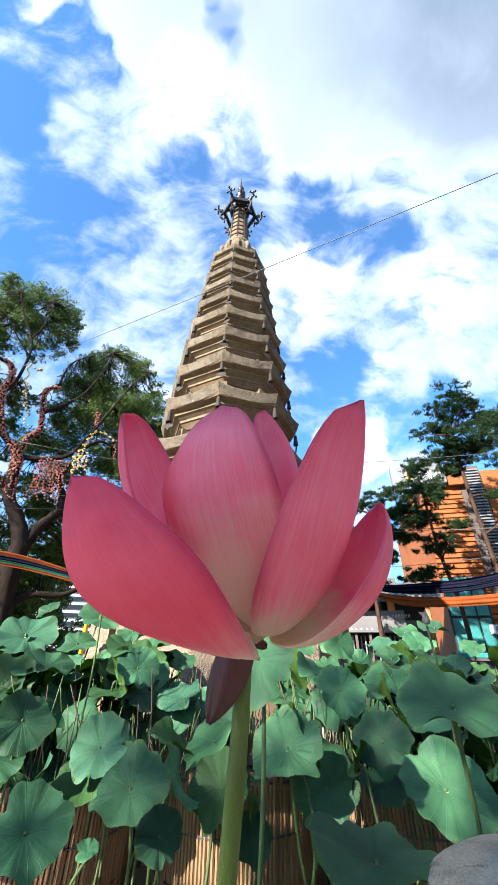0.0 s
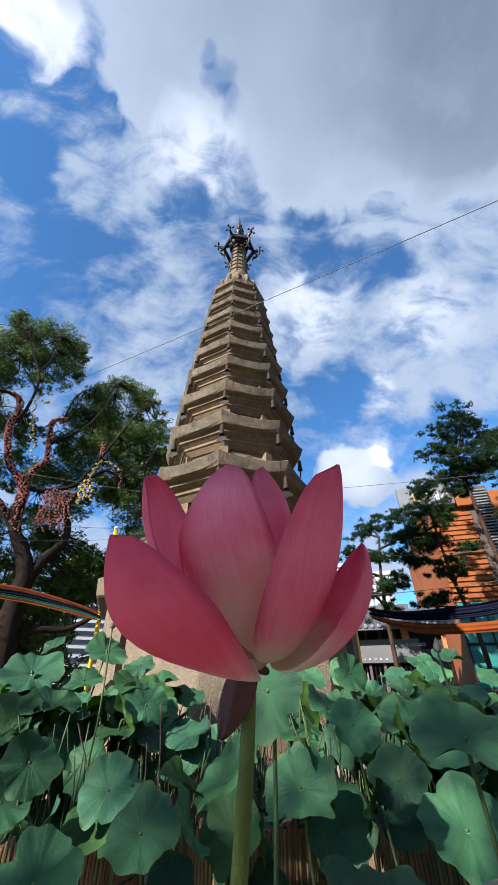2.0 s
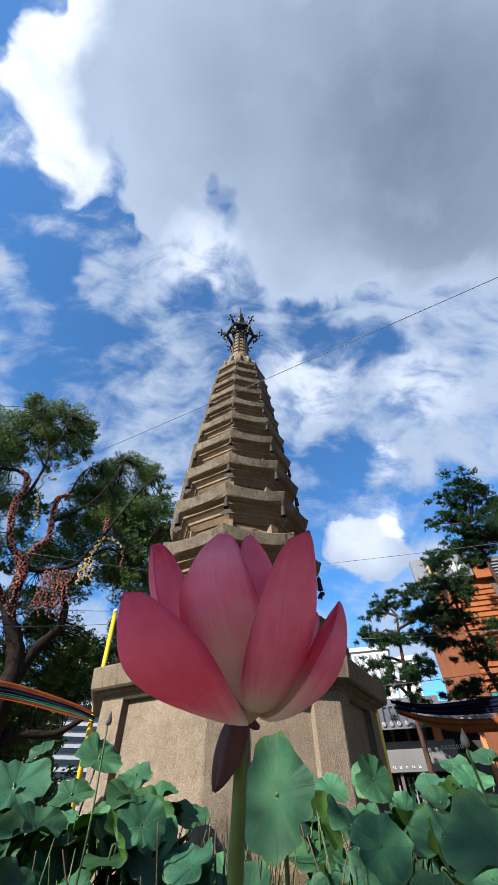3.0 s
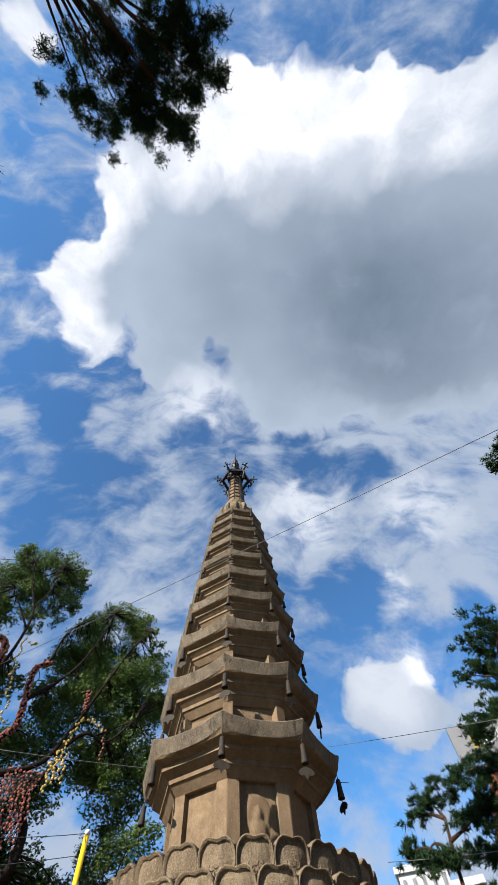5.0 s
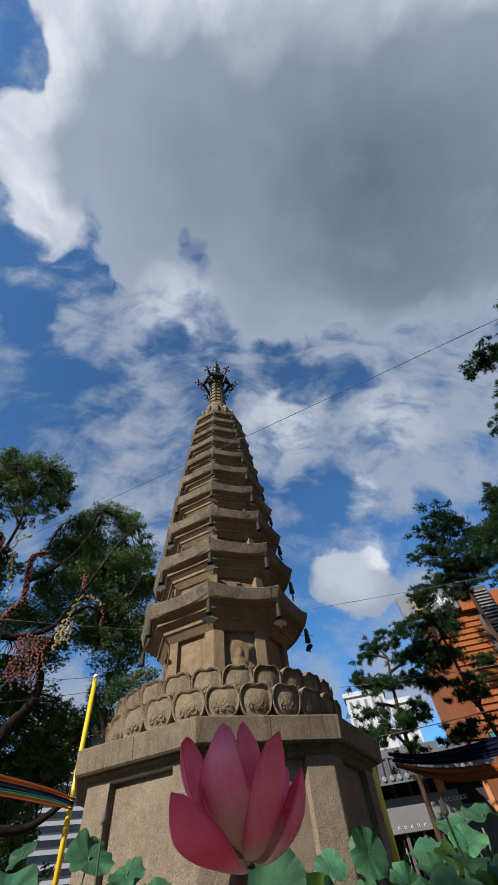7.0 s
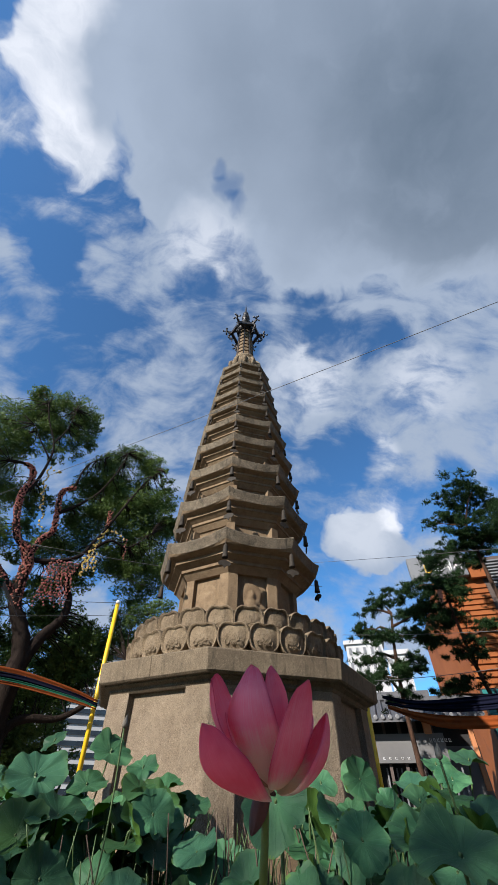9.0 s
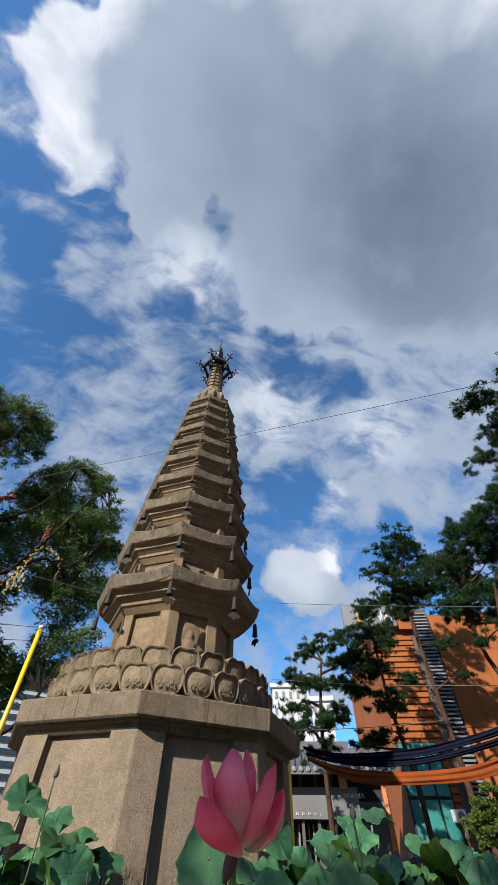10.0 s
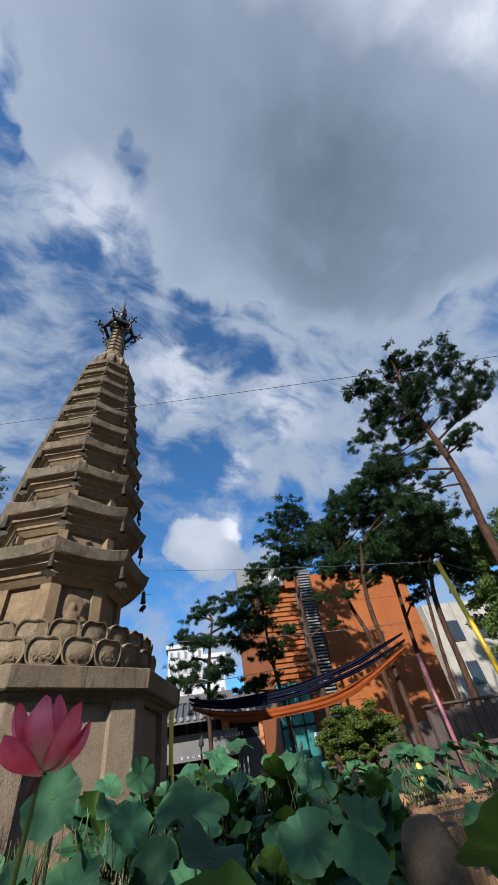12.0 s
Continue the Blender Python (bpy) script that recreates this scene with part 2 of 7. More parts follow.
STONE = stone_material("granite", (0.2, 0.142, 0.083), (0.105, 0.07, 0.039), (0.045, 0.034, 0.022), (0.21, 0.17, 0.115), 0.35, 0.3, 0.5)
CARVED = stone_material("carved granite", (0.24, 0.183, 0.115), (0.08, 0.058, 0.035), (0.034, 0.027, 0.018), (0.28, 0.24, 0.175), 0.5, 0.6, 0.9, relief=0.016)
STONE_ROUGH = stone_material("pitted granite", (0.265, 0.208, 0.143), (0.165, 0.125, 0.083), (0.1, 0.078, 0.053), (0.3, 0.25, 0.18), 0.25, 0.6, 1.0, relief=0.02)
STONE_EDGE = stone_material("lichened granite", (0.185, 0.148, 0.1), (0.055, 0.044, 0.03), (0.022, 0.018, 0.013), (0.25, 0.22, 0.165), 0.85, 0.7, 0.8)
STONE_SLAB = stone_material("weathered slab granite", (0.17, 0.132, 0.086), (0.085, 0.065, 0.042), (0.04, 0.032, 0.021), (0.2, 0.168, 0.115), 0.75, 0.6, 0.8)
ROCK = material("field stone", (0.26, 0.215, 0.165), (0.13, 0.105, 0.08), 0.9, 4.0, 40.0, 0.9, spots=(0.12, 0.11, 0.085), random_tint=0.15, bump_dist=0.02)
ROCK_GREY = material("grey worked stone", (0.42, 0.36, 0.275), (0.2, 0.17, 0.125), 0.95, 9.0, 90.0, 1.0, spots=(0.11, 0.095, 0.07), spot_scale=14.0, spot_lo=0.55, grit=0.55, gloss=0.15)
ROCK_BROWN = material("brown weathered stone", (0.13, 0.097, 0.064), (0.05, 0.038, 0.026), 0.95, 7.0, 60.0, 1.0, spots=(0.05, 0.038, 0.026), spot_scale=9.0, spot_lo=0.52, grit=0.5, gloss=0.15)
PAVING = material("granite paving", (0.255, 0.2295, 0.1955), (0.17, 0.153, 0.1275), 0.85, 2.0, 70.0, 0.3, random_tint=0.1)
EARTH = material("trodden ground", (0.15, 0.13, 0.1), (0.09, 0.077, 0.06), 0.95, 1.2, 30.0, 0.6)
BRONZE = material("dark bronze", (0.0315, 0.0294, 0.028), (0.014, 0.0133, 0.014), 0.5, 8.0, 60.0, 0.2, metal=0.6)
BELL = material("weathered bronze bell", (0.045, 0.036, 0.026), (0.018, 0.015, 0.011), 0.75, 14.0, 120.0, 0.3, gloss=0.2)
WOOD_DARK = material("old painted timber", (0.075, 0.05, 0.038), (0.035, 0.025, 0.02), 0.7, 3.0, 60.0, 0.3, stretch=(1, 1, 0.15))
TIMBER = material("orange pine timber", (0.4, 0.16, 0.056), (0.288, 0.104, 0.036), 0.6, 3.0, 60.0, 0.3, stretch=(1, 1, 0.15))
BARK = material("dark tree bark", (0.03, 0.021, 0.016), (0.009, 0.0065, 0.005), 0.95, 5.0, 40.0, 1.0, stretch=(1, 1, 0.3), bump_dist=0.03, gloss=0.08)
PINE_BARK = material("red pine bark", (0.085, 0.046, 0.029), (0.01, 0.007, 0.005), 0.95, 12.0, 34.0, 1.0, stretch=(1, 1, 0.4), bump_dist=0.03, gloss=0.1)
LEAVES = material("broad tree foliage", (0.125, 0.185, 0.04), (0.032, 0.066, 0.014), 0.6, 1.3, 12.0, 0.1, through_light=0.34, gloss=0.25)
NEEDLES = material("pine needles", (0.02, 0.046, 0.012), (0.0045, 0.013, 0.004), 0.7, 1.5, 14.0, 0.1, through_light=0.1, gloss=0.12)
SHRUB = material("clipped shrub foliage", (0.085, 0.12, 0.017), (0.028, 0.05, 0.008), 0.6, 3.5, 14.0, 0.1, through_light=0.15, gloss=0.2)
ORANGE_WALL = material("orange panel cladding", (0.255, 0.083, 0.024), (0.18, 0.055, 0.016), 0.75, 0.7, 30.0, 0.15, spots=(0.1445, 0.04768, 0.01878), spot_scale=0.5, gloss=0.15)
GREY_PANEL = material("grey metal cladding", (0.15, 0.152, 0.155), (0.1, 0.103, 0.106), 0.45, 0.8, 40.0, 0.05)
WHITE_WALL = material("white render", (0.375, 0.375, 0.3675), (0.315, 0.315, 0.3075), 0.8, 0.5, 30.0, 0.1)
CREAM_WALL = material("cream tile wall", (0.32, 0.3, 0.25), (0.2, 0.185, 0.155), 0.7, 1.5, 30.0, 0.1)
GREY_WALL = material("grey brick wall", (0.119, 0.1156, 0.1105), (0.08075, 0.0782, 0.0765), 0.85, 1.0, 40.0, 0.3)
TILE = material("dark roof tile", (0.08, 0.08, 0.084), (0.044, 0.044, 0.048), 0.65, 4.0, 50.0, 0.3)
# near-black colour standing in for the shade of interiors and deep eaves
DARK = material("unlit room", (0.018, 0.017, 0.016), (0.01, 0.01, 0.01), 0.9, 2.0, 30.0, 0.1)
TEAL = material("green tinted panel", (0.04, 0.19, 0.165), (0.018, 0.1, 0.095), 0.2, 1.4, 12.0, 0.1, spots=(0.03, 0.07, 0.07), spot_scale=1.2, spot_lo=0.5)
GLASS = material("dark window glass", (0.03, 0.04, 0.05), (0.015, 0.02, 0.028), 0.06, 1.0, 10.0, 0.0)
YELLOW = material("yellow painted steel", (0.72, 0.45, 0.008), (0.6, 0.36, 0.006), 0.4, 3.0, 60.0, 0.1)
PINK_PIPE = material("faded red pole", (0.26, 0.095, 0.11), (0.19, 0.065, 0.08), 0.5, 3.0, 60.0, 0.1)
WHITE = material("white paint", (0.612, 0.612, 0.595), (0.51, 0.51, 0.493), 0.5, 3.0, 60.0, 0.05)
WIRE = material("grey cable", (0.07, 0.068, 0.066), (0.04, 0.04, 0.04), 0.6, 3.0, 60.0, 0.0)
CLOTH_NAVY = material("navy cloth", (0.005, 0.006, 0.017), (0.003, 0.0035, 0.009), 0.9, 3.0, 300.0, 0.3, gloss=0.08)
CLOTH_ORANGE = material("orange cloth", (0.23, 0.055, 0.012), (0.13, 0.03, 0.007), 0.85, 3.0, 300.0, 0.3, through_light=0.15, gloss=0.08)
CLOTH_GREEN = material("green cloth", (0.02, 0.11, 0.06), (0.012, 0.07, 0.04), 0.9, 3.0, 300.0, 0.3, gloss=0.08)
LANTERN_RED = material("faded red lantern paper", (0.4, 0.14, 0.09), (0.24, 0.075, 0.05), 0.8, 9.0, 60.0, 0.2, random_tint=0.25, through_light=0.15)
LANTERN_YELLOW = material("yellow lantern paper", (0.6, 0.43, 0.1), (0.42, 0.28, 0.06), 0.8, 9.0, 60.0, 0.2, random_tint=0.2, through_light=0.15)
REED = material("reed matting", (0.33, 0.2, 0.095), (0.15, 0.085, 0.04), 0.85, 8.0, 120.0, 0.6, stretch=(1, 1, 0.12), random_tint=0.2)
MUD = material("pond mud and water", (0.03, 0.028, 0.02), (0.012, 0.012, 0.01), 0.35, 4.0, 40.0, 0.2)
TUB = material("dark plastic tub", (0.05, 0.04, 0.03), (0.03, 0.024, 0.018), 0.6, 3.0, 60.0, 0.1)
STEM = material("lotus leaf stalk", (0.075, 0.125, 0.03), (0.035, 0.062, 0.015), 0.6, 6.0, 200.0, 0.4)
STEM_DRY = material("withered stalk", (0.1, 0.06, 0.035), (0.05, 0.03, 0.02), 0.8, 6.0, 200.0, 0.4)
FLOWER_STEM = material("thorny flower stalk", (0.105, 0.155, 0.015), (0.052, 0.084, 0.009), 0.55, 14.0, 420.0, 0.5, spots=(0.07, 0.09, 0.02), spot_scale=160.0, spot_lo=0.62, bump_dist=0.002)
DRY_PETAL = material("withered brown petal", (0.13, 0.045, 0.04), (0.04, 0.015, 0.015), 0.7, 25.0, 200.0, 0.5, stretch=(1, 1, 0.3), through_light=0.1, bump_dist=0.002)


def petal_material(name, vein, deep_pink, soft_pink):
    """Pink petal, pale towards its base, with fine veins along it; it lets some light through."""
    m = bpy.data.materials.new(name)
    m.use_nodes = True
    n = Nodes(m.node_tree)
    uv = n.add("ShaderNodeUVMap").outputs[0]
    sep = n.add("ShaderNodeSeparateXYZ", {0: uv})
    tc = n.add("ShaderNodeTexCoord").outputs["Object"]
    soft = n.noise(tc, 45.0, 4.0)
    bend = n.math("MULTIPLY", n.math("SUBTRACT", n.noise(tc, 18.0, 2.0), 0.5), 0.05)
    across = n.math("ADD", sep.outputs[0], bend)
    veins_at = n.add("ShaderNodeCombineXYZ", {0: n.math("MULTIPLY", across, 78.0), 1: n.math("MULTIPLY", sep.outputs[1], 4.0)}).outputs[0]
    broad_at = n.add("ShaderNodeCombineXYZ", {0: n.math("MULTIPLY", across, 26.0), 1: n.math("MULTIPLY", sep.outputs[1], 2.0), 2: 4.0}).outputs[0]
    veins = n.math("ADD", n.math("MULTIPLY", n.noise(veins_at, 1.0, 3.0, 0.6, 0.3), 0.75), n.math("MULTIPLY", n.noise(broad_at, 1.0, 2.0, 0.5, 0.2), 0.25))
    along = n.math("ADD", sep.outputs[1], n.math("ADD", n.remap(soft, 0.3, 0.7, -0.05, 0.05), n.remap(veins, 0.35, 0.65, 0.035, -0.035)))
    blush = n.mix(n.remap(n.noise(tc, 22.0, 4.0), 0.35, 0.65), deep_pink, soft_pink)
    pink = n.mix(n.remap(veins, 0.42, 0.64, 0.0, vein), blush, (0.95, 0.46, 0.55))
    rim = n.mix(n.remap(along, 0.72, 1.0, 0.0, 0.7), pink, (0.78, 0.1, 0.19))
    edge = n.math("ABSOLUTE", n.math("SUBTRACT", sep.outputs[0], 0.5))
    rim = n.mix(n.remap(edge, 0.44, 0.5, 0.0, 0.5), rim, (0.66, 0.07, 0.17))
    col = n.mix(n.remap(along, 0.14, 0.46, smooth=True), (0.93, 0.82, 0.66), rim)
    height = n.math("ADD", veins, n.math("MULTIPLY", n.noise(tc, 700.0, 2.0), 0.4))
    bmp = n.add("ShaderNodeBump", {"Strength": 0.55, "Distance": 0.001, "Height": height}).outputs[0]
    b = n.add("ShaderNodeBsdfPrincipled", {"Base Color": col, "Roughness": 0.6, "Normal": bmp, "Specular IOR Level": 0.15})
    tr = n.add("ShaderNodeBsdfTranslucent", {"Color": col, "Normal": bmp}).outputs[0]
    n.add("ShaderNodeOutputMaterial", {"Surface": n.add("ShaderNodeMixShader", {0: 0.52, 1: b.outputs[0], 2: tr}).outputs[0]})
    return m


def lotus_leaf_material(name, deep, light, warm_tone, cool_tone, vein_tone, vein_share, thin_share, gloss):
    """One face of a lotus leaf, with veins that run out from a pale hub."""
    m = bpy.data.materials.new(name)
    m.use_nodes = True
    n = Nodes(m.node_tree)
    tc = n.add("ShaderNodeTexCoord").outputs["Object"]
    uv = n.add("ShaderNodeUVMap").outputs[0]
    sep = n.add("ShaderNodeSeparateXYZ", {0: uv})
    ang = n.math("ARCTAN2", sep.outputs[1], sep.outputs[0])
    dist = n.add("ShaderNodeVectorMath", {0: uv}, operation="LENGTH").outputs["Value"]
    info = n.add("ShaderNodeObjectInfo")
    chance = n.math("FRACT", n.math("ADD", info.outputs["Random"], n.add("ShaderNodeNewGeometry").outputs["Random Per Island"]))
    shift = n.add("ShaderNodeVectorMath", {0: tc, 1: info.outputs["Location"]}, operation="ADD").outputs[0]
    ray = n.math("ABSOLUTE", n.math("SINE", n.math("ADD", n.math("MULTIPLY", ang, 10.0), n.math("MULTIPLY", n.noise(shift, 4.0), 1.6))))
    vein = n.remap(ray, 0.0, 0.14, 1.0, 0.0, True)
    mott = n.noise(shift, 7.0, 5.0, 0.6)
    grain = n.noise(shift, 90.0, 3.0)
    col = n.mix(n.remap(mott, 0.35, 0.65), deep, light)
    warm = n.mix(n.remap(chance, 0.74, 1.0, 0.0, 0.8), col, warm_tone)
    cool = n.mix(n.remap(chance, 0.0, 0.35, 0.55, 0.0), warm, cool_tone)
    col = n.mix(n.math("MULTIPLY", vein, vein_share), cool, vein_tone)
    col = n.mix(n.remap(n.noise(shift, 13.0, 4.0), 0.7, 0.78, 0.0, 0.5), col, (0.13, 0.12, 0.04))
    col = n.mix(n.remap(dist, 0.025, 0.045, 0.8, 0.0), col, (0.42, 0.5, 0.3))
    col = n.mix(n.remap(dist, 0.9, 1.0, 0.0, 0.35), col, (0.09, 0.17, 0.07))
    lightness = n.remap(n.math("FRACT", n.math("MULTIPLY", chance, 7.3)), 0.0, 1.0, 0.55, 1.3)
    col = n.add("ShaderNodeHueSaturation", {"Color": col, "Value": lightness}).outputs[0]
    height = n.math("ADD", n.math("MULTIPLY", vein, -0.16), n.math("MULTIPLY", grain, 0.3))
    bmp = n.add("ShaderNodeBump", {"Strength": 0.7, "Distance": 0.008, "Height": height}).outputs[0]
    b = n.add("ShaderNodeBsdfPrincipled", {"Base Color": col, "Roughness": n.remap(mott, 0.3, 0.7, 0.48, 0.64), "Normal": bmp, "Specular IOR Level": gloss})
    tr = n.add("ShaderNodeBsdfTranslucent", {"Color": n.mix(0.5, col, (0.2, 0.36, 0.02)), "Normal": bmp}).outputs[0]
    n.add("ShaderNodeOutputMaterial", {"Surface": n.add("ShaderNodeMixShader", {0: thin_share, 1: b.outputs[0], 2: tr}).outputs[0]})
    return m


PETAL = petal_material("veined lotus petal", 0.6, (0.93, 0.25, 0.35), (0.97, 0.35, 0.45))
PETAL_DEEP = petal_material("deep pink lotus petal", 0.07, (0.85, 0.125, 0.2), (0.91, 0.2, 0.295))
LOTUS = lotus_leaf_material("lotus leaf upper side", (0.0175, 0.066, 0.031), (0.052, 0.138, 0.059), (0.056, 0.137, 0.029), (0.036, 0.096, 0.066), (0.075, 0.16, 0.1), 0.4, 0.22, 0.18)
LOTUS_BELOW = lotus_leaf_material("lotus leaf underside", (0.04, 0.095, 0.018), (0.085, 0.165, 0.03), (0.1, 0.17, 0.02), (0.05, 0.11, 0.03), (0.13, 0.21, 0.06), 0.55, 0.5, 0.12)


# ---------- mesh helpers ----------
def as_mesh(name, verts, faces, mats, smooth=False, uvs=None, face_mats=None):
    me = bpy.data.meshes.new(name)
    me.from_pydata([tuple(v) for v in verts], [], faces)
    for m in mats if isinstance(mats, (list, tuple)) else [mats]:
        me.materials.append(m)
    if smooth:
        me.polygons.foreach_set("use_smooth", [True] * len(me.polygons))
    if face_mats:
        me.polygons.foreach_set("material_index", face_mats)
    if uvs:
        layer = me.uv_layers.new(name="UVMap")
        layer.data.foreach_set("uv", [c for loop in me.loops for c in uvs[loop.vertex_index]])
    me.update()
    return me


def thing(name, label, category, group="", at=(0, 0, 0), kind=""):
    """An Empty at the base of a thing, which carries its parts."""
    ob = new(name)
    ob.location = at
    ob.empty_display_size = 0.1
    return tagged(ob, label, category, group, kind)


def piece(name, me, parent=None, label="", m=None):
    """A mesh object under a thing or a part."""
    ob = new(name, me)
    if parent:
        ob.parent = parent
    if m is not None:
        ob.matrix_basis = m
    return tagged(ob, label)


class Geo:
    """Collects vertices and faces of one mesh."""

    def __init__(self):
        self.v, self.f, self.fm = [], [], []

    def put(self, verts, faces, mat=0):
        k = len(self.v)
        self.v += [Vector(p) for p in verts]
        self.f += [tuple(i + k for i in f) for f in faces]
        self.fm += [mat] * len(faces)
        return self

    def box(self, lo, hi, mat=0, m=None, bevel=0.0):
        (a, b, c), (d, e, f) = lo, hi
        if bevel:
            t = bevel
            ring = lambda z, i: [(a + i, b + i, z), (d - i, b + i, z), (d - i, e - i, z), (a + i, e - i, z)]
            vs = ring(c, t) + ring(c + t, 0) + ring(f - t, 0) + ring(f, t)
            fs = [(3, 2, 1, 0), (12, 13, 14, 15)]
            for k in range(3):
                fs += [(4 * k + i, 4 * k + (i + 1) % 4, 4 * k + 4 + (i + 1) % 4, 4 * k + 4 + i) for i in range(4)]
        else:
            vs = [(x, y, z) for z in (c, f) for x, y in ((a, b), (d, b), (d, e), (a, e))]
            fs = [(3, 2, 1, 0), (4, 5, 6, 7)] + [(i, (i + 1) % 4, 4 + (i + 1) % 4, 4 + i) for i in range(4)]
        if m is not None:
            vs = [m @ Vector(p) for p in vs]
        return self.put(vs, fs, mat)

    def lathe(self, profile, n=16, mat=0, m=None, caps=True):
        """Turns a list of (radius, height) about z."""
        vs = [(r * math.cos(2 * math.pi * i / n), r * math.sin(2 * math.pi * i / n), z) for r, z in profile for i in range(n)]
        fs = [(k * n + i, k * n + (i + 1) % n, (k + 1) * n + (i + 1) % n, (k + 1) * n + i) for k in range(len(profile) - 1) for i in range(n)]
        if caps:
            fs += [tuple(reversed(range(n))), tuple(range((len(profile) - 1) * n, len(profile) * n))]
        if m is not None:
            vs = [m @ Vector(p) for p in vs]
        return self.put(vs, fs, mat)

    def tube(self, points, radii, n=8, mat=0, caps=True):
        """A round tapered tube along points."""
        pts = [Vector(p) for p in points]
        vs, side = [], None
        for i, p in enumerate(pts):
            d = (pts[min(i + 1, len(pts) - 1)] - pts[max(i - 1, 0)]).normalized()
            if side is None:
                side = d.cross(Vector((0.3, 0.9, 0.2))).normalized()
            side = (side - d * side.dot(d)).normalized()
            other = d.cross(side)
            r = radii[i] if isinstance(radii, (list, tuple)) else radii
            vs += [p + (side * math.cos(2 * math.pi * k / n) + other * math.sin(2 * math.pi * k / n)) * r for k in range(n)]
        fs = [(i * n + k, i * n + (k + 1) % n, (i + 1) * n + (k + 1) % n, (i + 1) * n + k) for i in range(len(pts) - 1) for k in range(n)]
        if caps:
            fs += [tuple(reversed(range(n))), tuple(range((len(pts) - 1) * n, len(pts) * n))]
        return self.put(vs, fs, mat)

    def mesh(self, name, mats, smooth=False):
        return as_mesh(name, self.v, self.f, mats, smooth, None, self.fm if isinstance(mats, (list, tuple)) and len(mats) > 1 else None)


def curve(points, steps):
    """Smooth points through the given ones."""
    p = [Vector(q) for q in points]
    p = [p[0] * 2 - p[1]] + p + [p[-1] * 2 - p[-2]]
    out = []
    for i in range(1, len(p) - 2):
        for s in range(steps):
            t = s / steps
            out.append(0.5 * ((2 * p[i]) + (p[i + 1] - p[i - 1]) * t + (2 * p[i - 1] - 5 * p[i] + 4 * p[i + 1] - p[i + 2]) * t * t + (3 * p[i] - p[i - 1] - 3 * p[i + 1] + p[i + 2]) * t ** 3))
    return out + [p[-2]]


def sagging(a, b, sag, n=14):
    a, b = Vector(a), Vector(b)
    return [a.lerp(b, i / n) - Vector((0, 0, sag * 4 * (i / n) * (1 - i / n))) for i in range(n + 1)]


EYE = Vector((-0.03, -6.74, 0.87))  # where the walk ends; far things are laid out by bearing and range from here

# ---------- ground ----------
g = Geo()
g.put([(-400, -400, 0), (400, -400, 0), (400, 400, 0), (-400, 400, 0)], [(0, 1, 2, 3)])
tagged(new("ground", g.mesh("ground", EARTH)), "bare sandy ground of the temple court", "ground", kind="structure")

# ---------- the pagoda ----------
PHI = radians(-98.57)  # bearing of the corner that faces the walk


def corner(r, k, z=0.0):
    a = PHI + k * math.pi / 4
    return Vector((r * math.cos(a), r * math.sin(a), z))


def octagon_loft(rings, seg=1, ring_mats=None, close=True):
    """An eight-sided shell through rings of (corner radius, height, lift of the corners)."""
    geo, n = Geo(), 8 * seg
    vs = []
    for r, z, lift in rings:
        for k in range(8):
            a, b = corner(r, k), corner(r, k + 1)
            for s in range(seg):
                u = s / seg
                p = a.lerp(b, u)
                vs.append((p.x, p.y, z + lift * abs(2 * u - 1) ** 2.6))
    fs, fm = [], []
    for j in range(len(rings) - 1):
        for i in range(n):
            fs.append((j * n + i, j * n + (i + 1) % n, (j + 1) * n + (i + 1) % n, (j + 1) * n + i))
            fm.append(ring_mats[j] if ring_mats else 0)
    if close:
        fs += [tuple(reversed(range(n))), tuple(range((len(rings) - 1) * n, len(rings) * n))]
        fm += [0, 0]
    geo.put(vs, fs)
    geo.fm = fm
    return geo


def face_pose(r, k, z):
    """The pose on side k of an octagon: x along the side, y outwards, z up."""
    p = (corner(r, k) + corner(r, k + 1)) / 2
    out = p.normalized()
    along = (corner(r, k + 1) - corner(r, k)).normalized()
    return Matrix((( -along.x, out.x, 0, p.x), (-along.y, out.y, 0, p.y), (0, 0, 1, z), (0, 0, 0, 1)))


pagoda = thing("stone_pagoda", "tall weathered octagonal granite pagoda with ten roofs", "pagoda")

# plinth of field stones under the base
g = octagon_loft([(1.95, 0.0, 0), (1.93, 0.44, 0), (1.9, 0.46, 0)])
piece("plinth_core", g.mesh("plinth_core", ROCK), pagoda)


def boulder_mesh(seed, name="stone"):
    rnd = random.Random(seed)
    g = Geo()
    n, m = 8, 5
    vs = []
    off = [rnd.uniform(0.82, 1.12) for _ in range(n * m)]
    for j in range(m):
        th = math.pi * (j + 0.5) / m
        for i in range(n):
            a = 2 * math.pi * i / n
            q = [abs(math.cos(a)) ** 0.6 * math.copysign(1, math.cos(a)), abs(math.sin(a)) ** 0.6 * math.copysign(1, math.sin(a))]
            s = math.sin(th) ** 0.55 * off[j * n + i]
            vs.append((0.5 * q[0] * s, 0.5 * q[1] * s, -0.5 * math.copysign(abs(math.cos(th)) ** 0.7, math.cos(th)) + 0.5))
    fs = [(j * n + i, j * n + (i + 1) % n, (j + 1) * n + (i + 1) % n, (j + 1) * n + i) for j in range(m - 1) for i in range(n)]
    fs += [tuple(reversed(range(n))), tuple(range((m - 1) * n, m * n))]
    return g.put(vs, fs).mesh(name, ROCK, True)


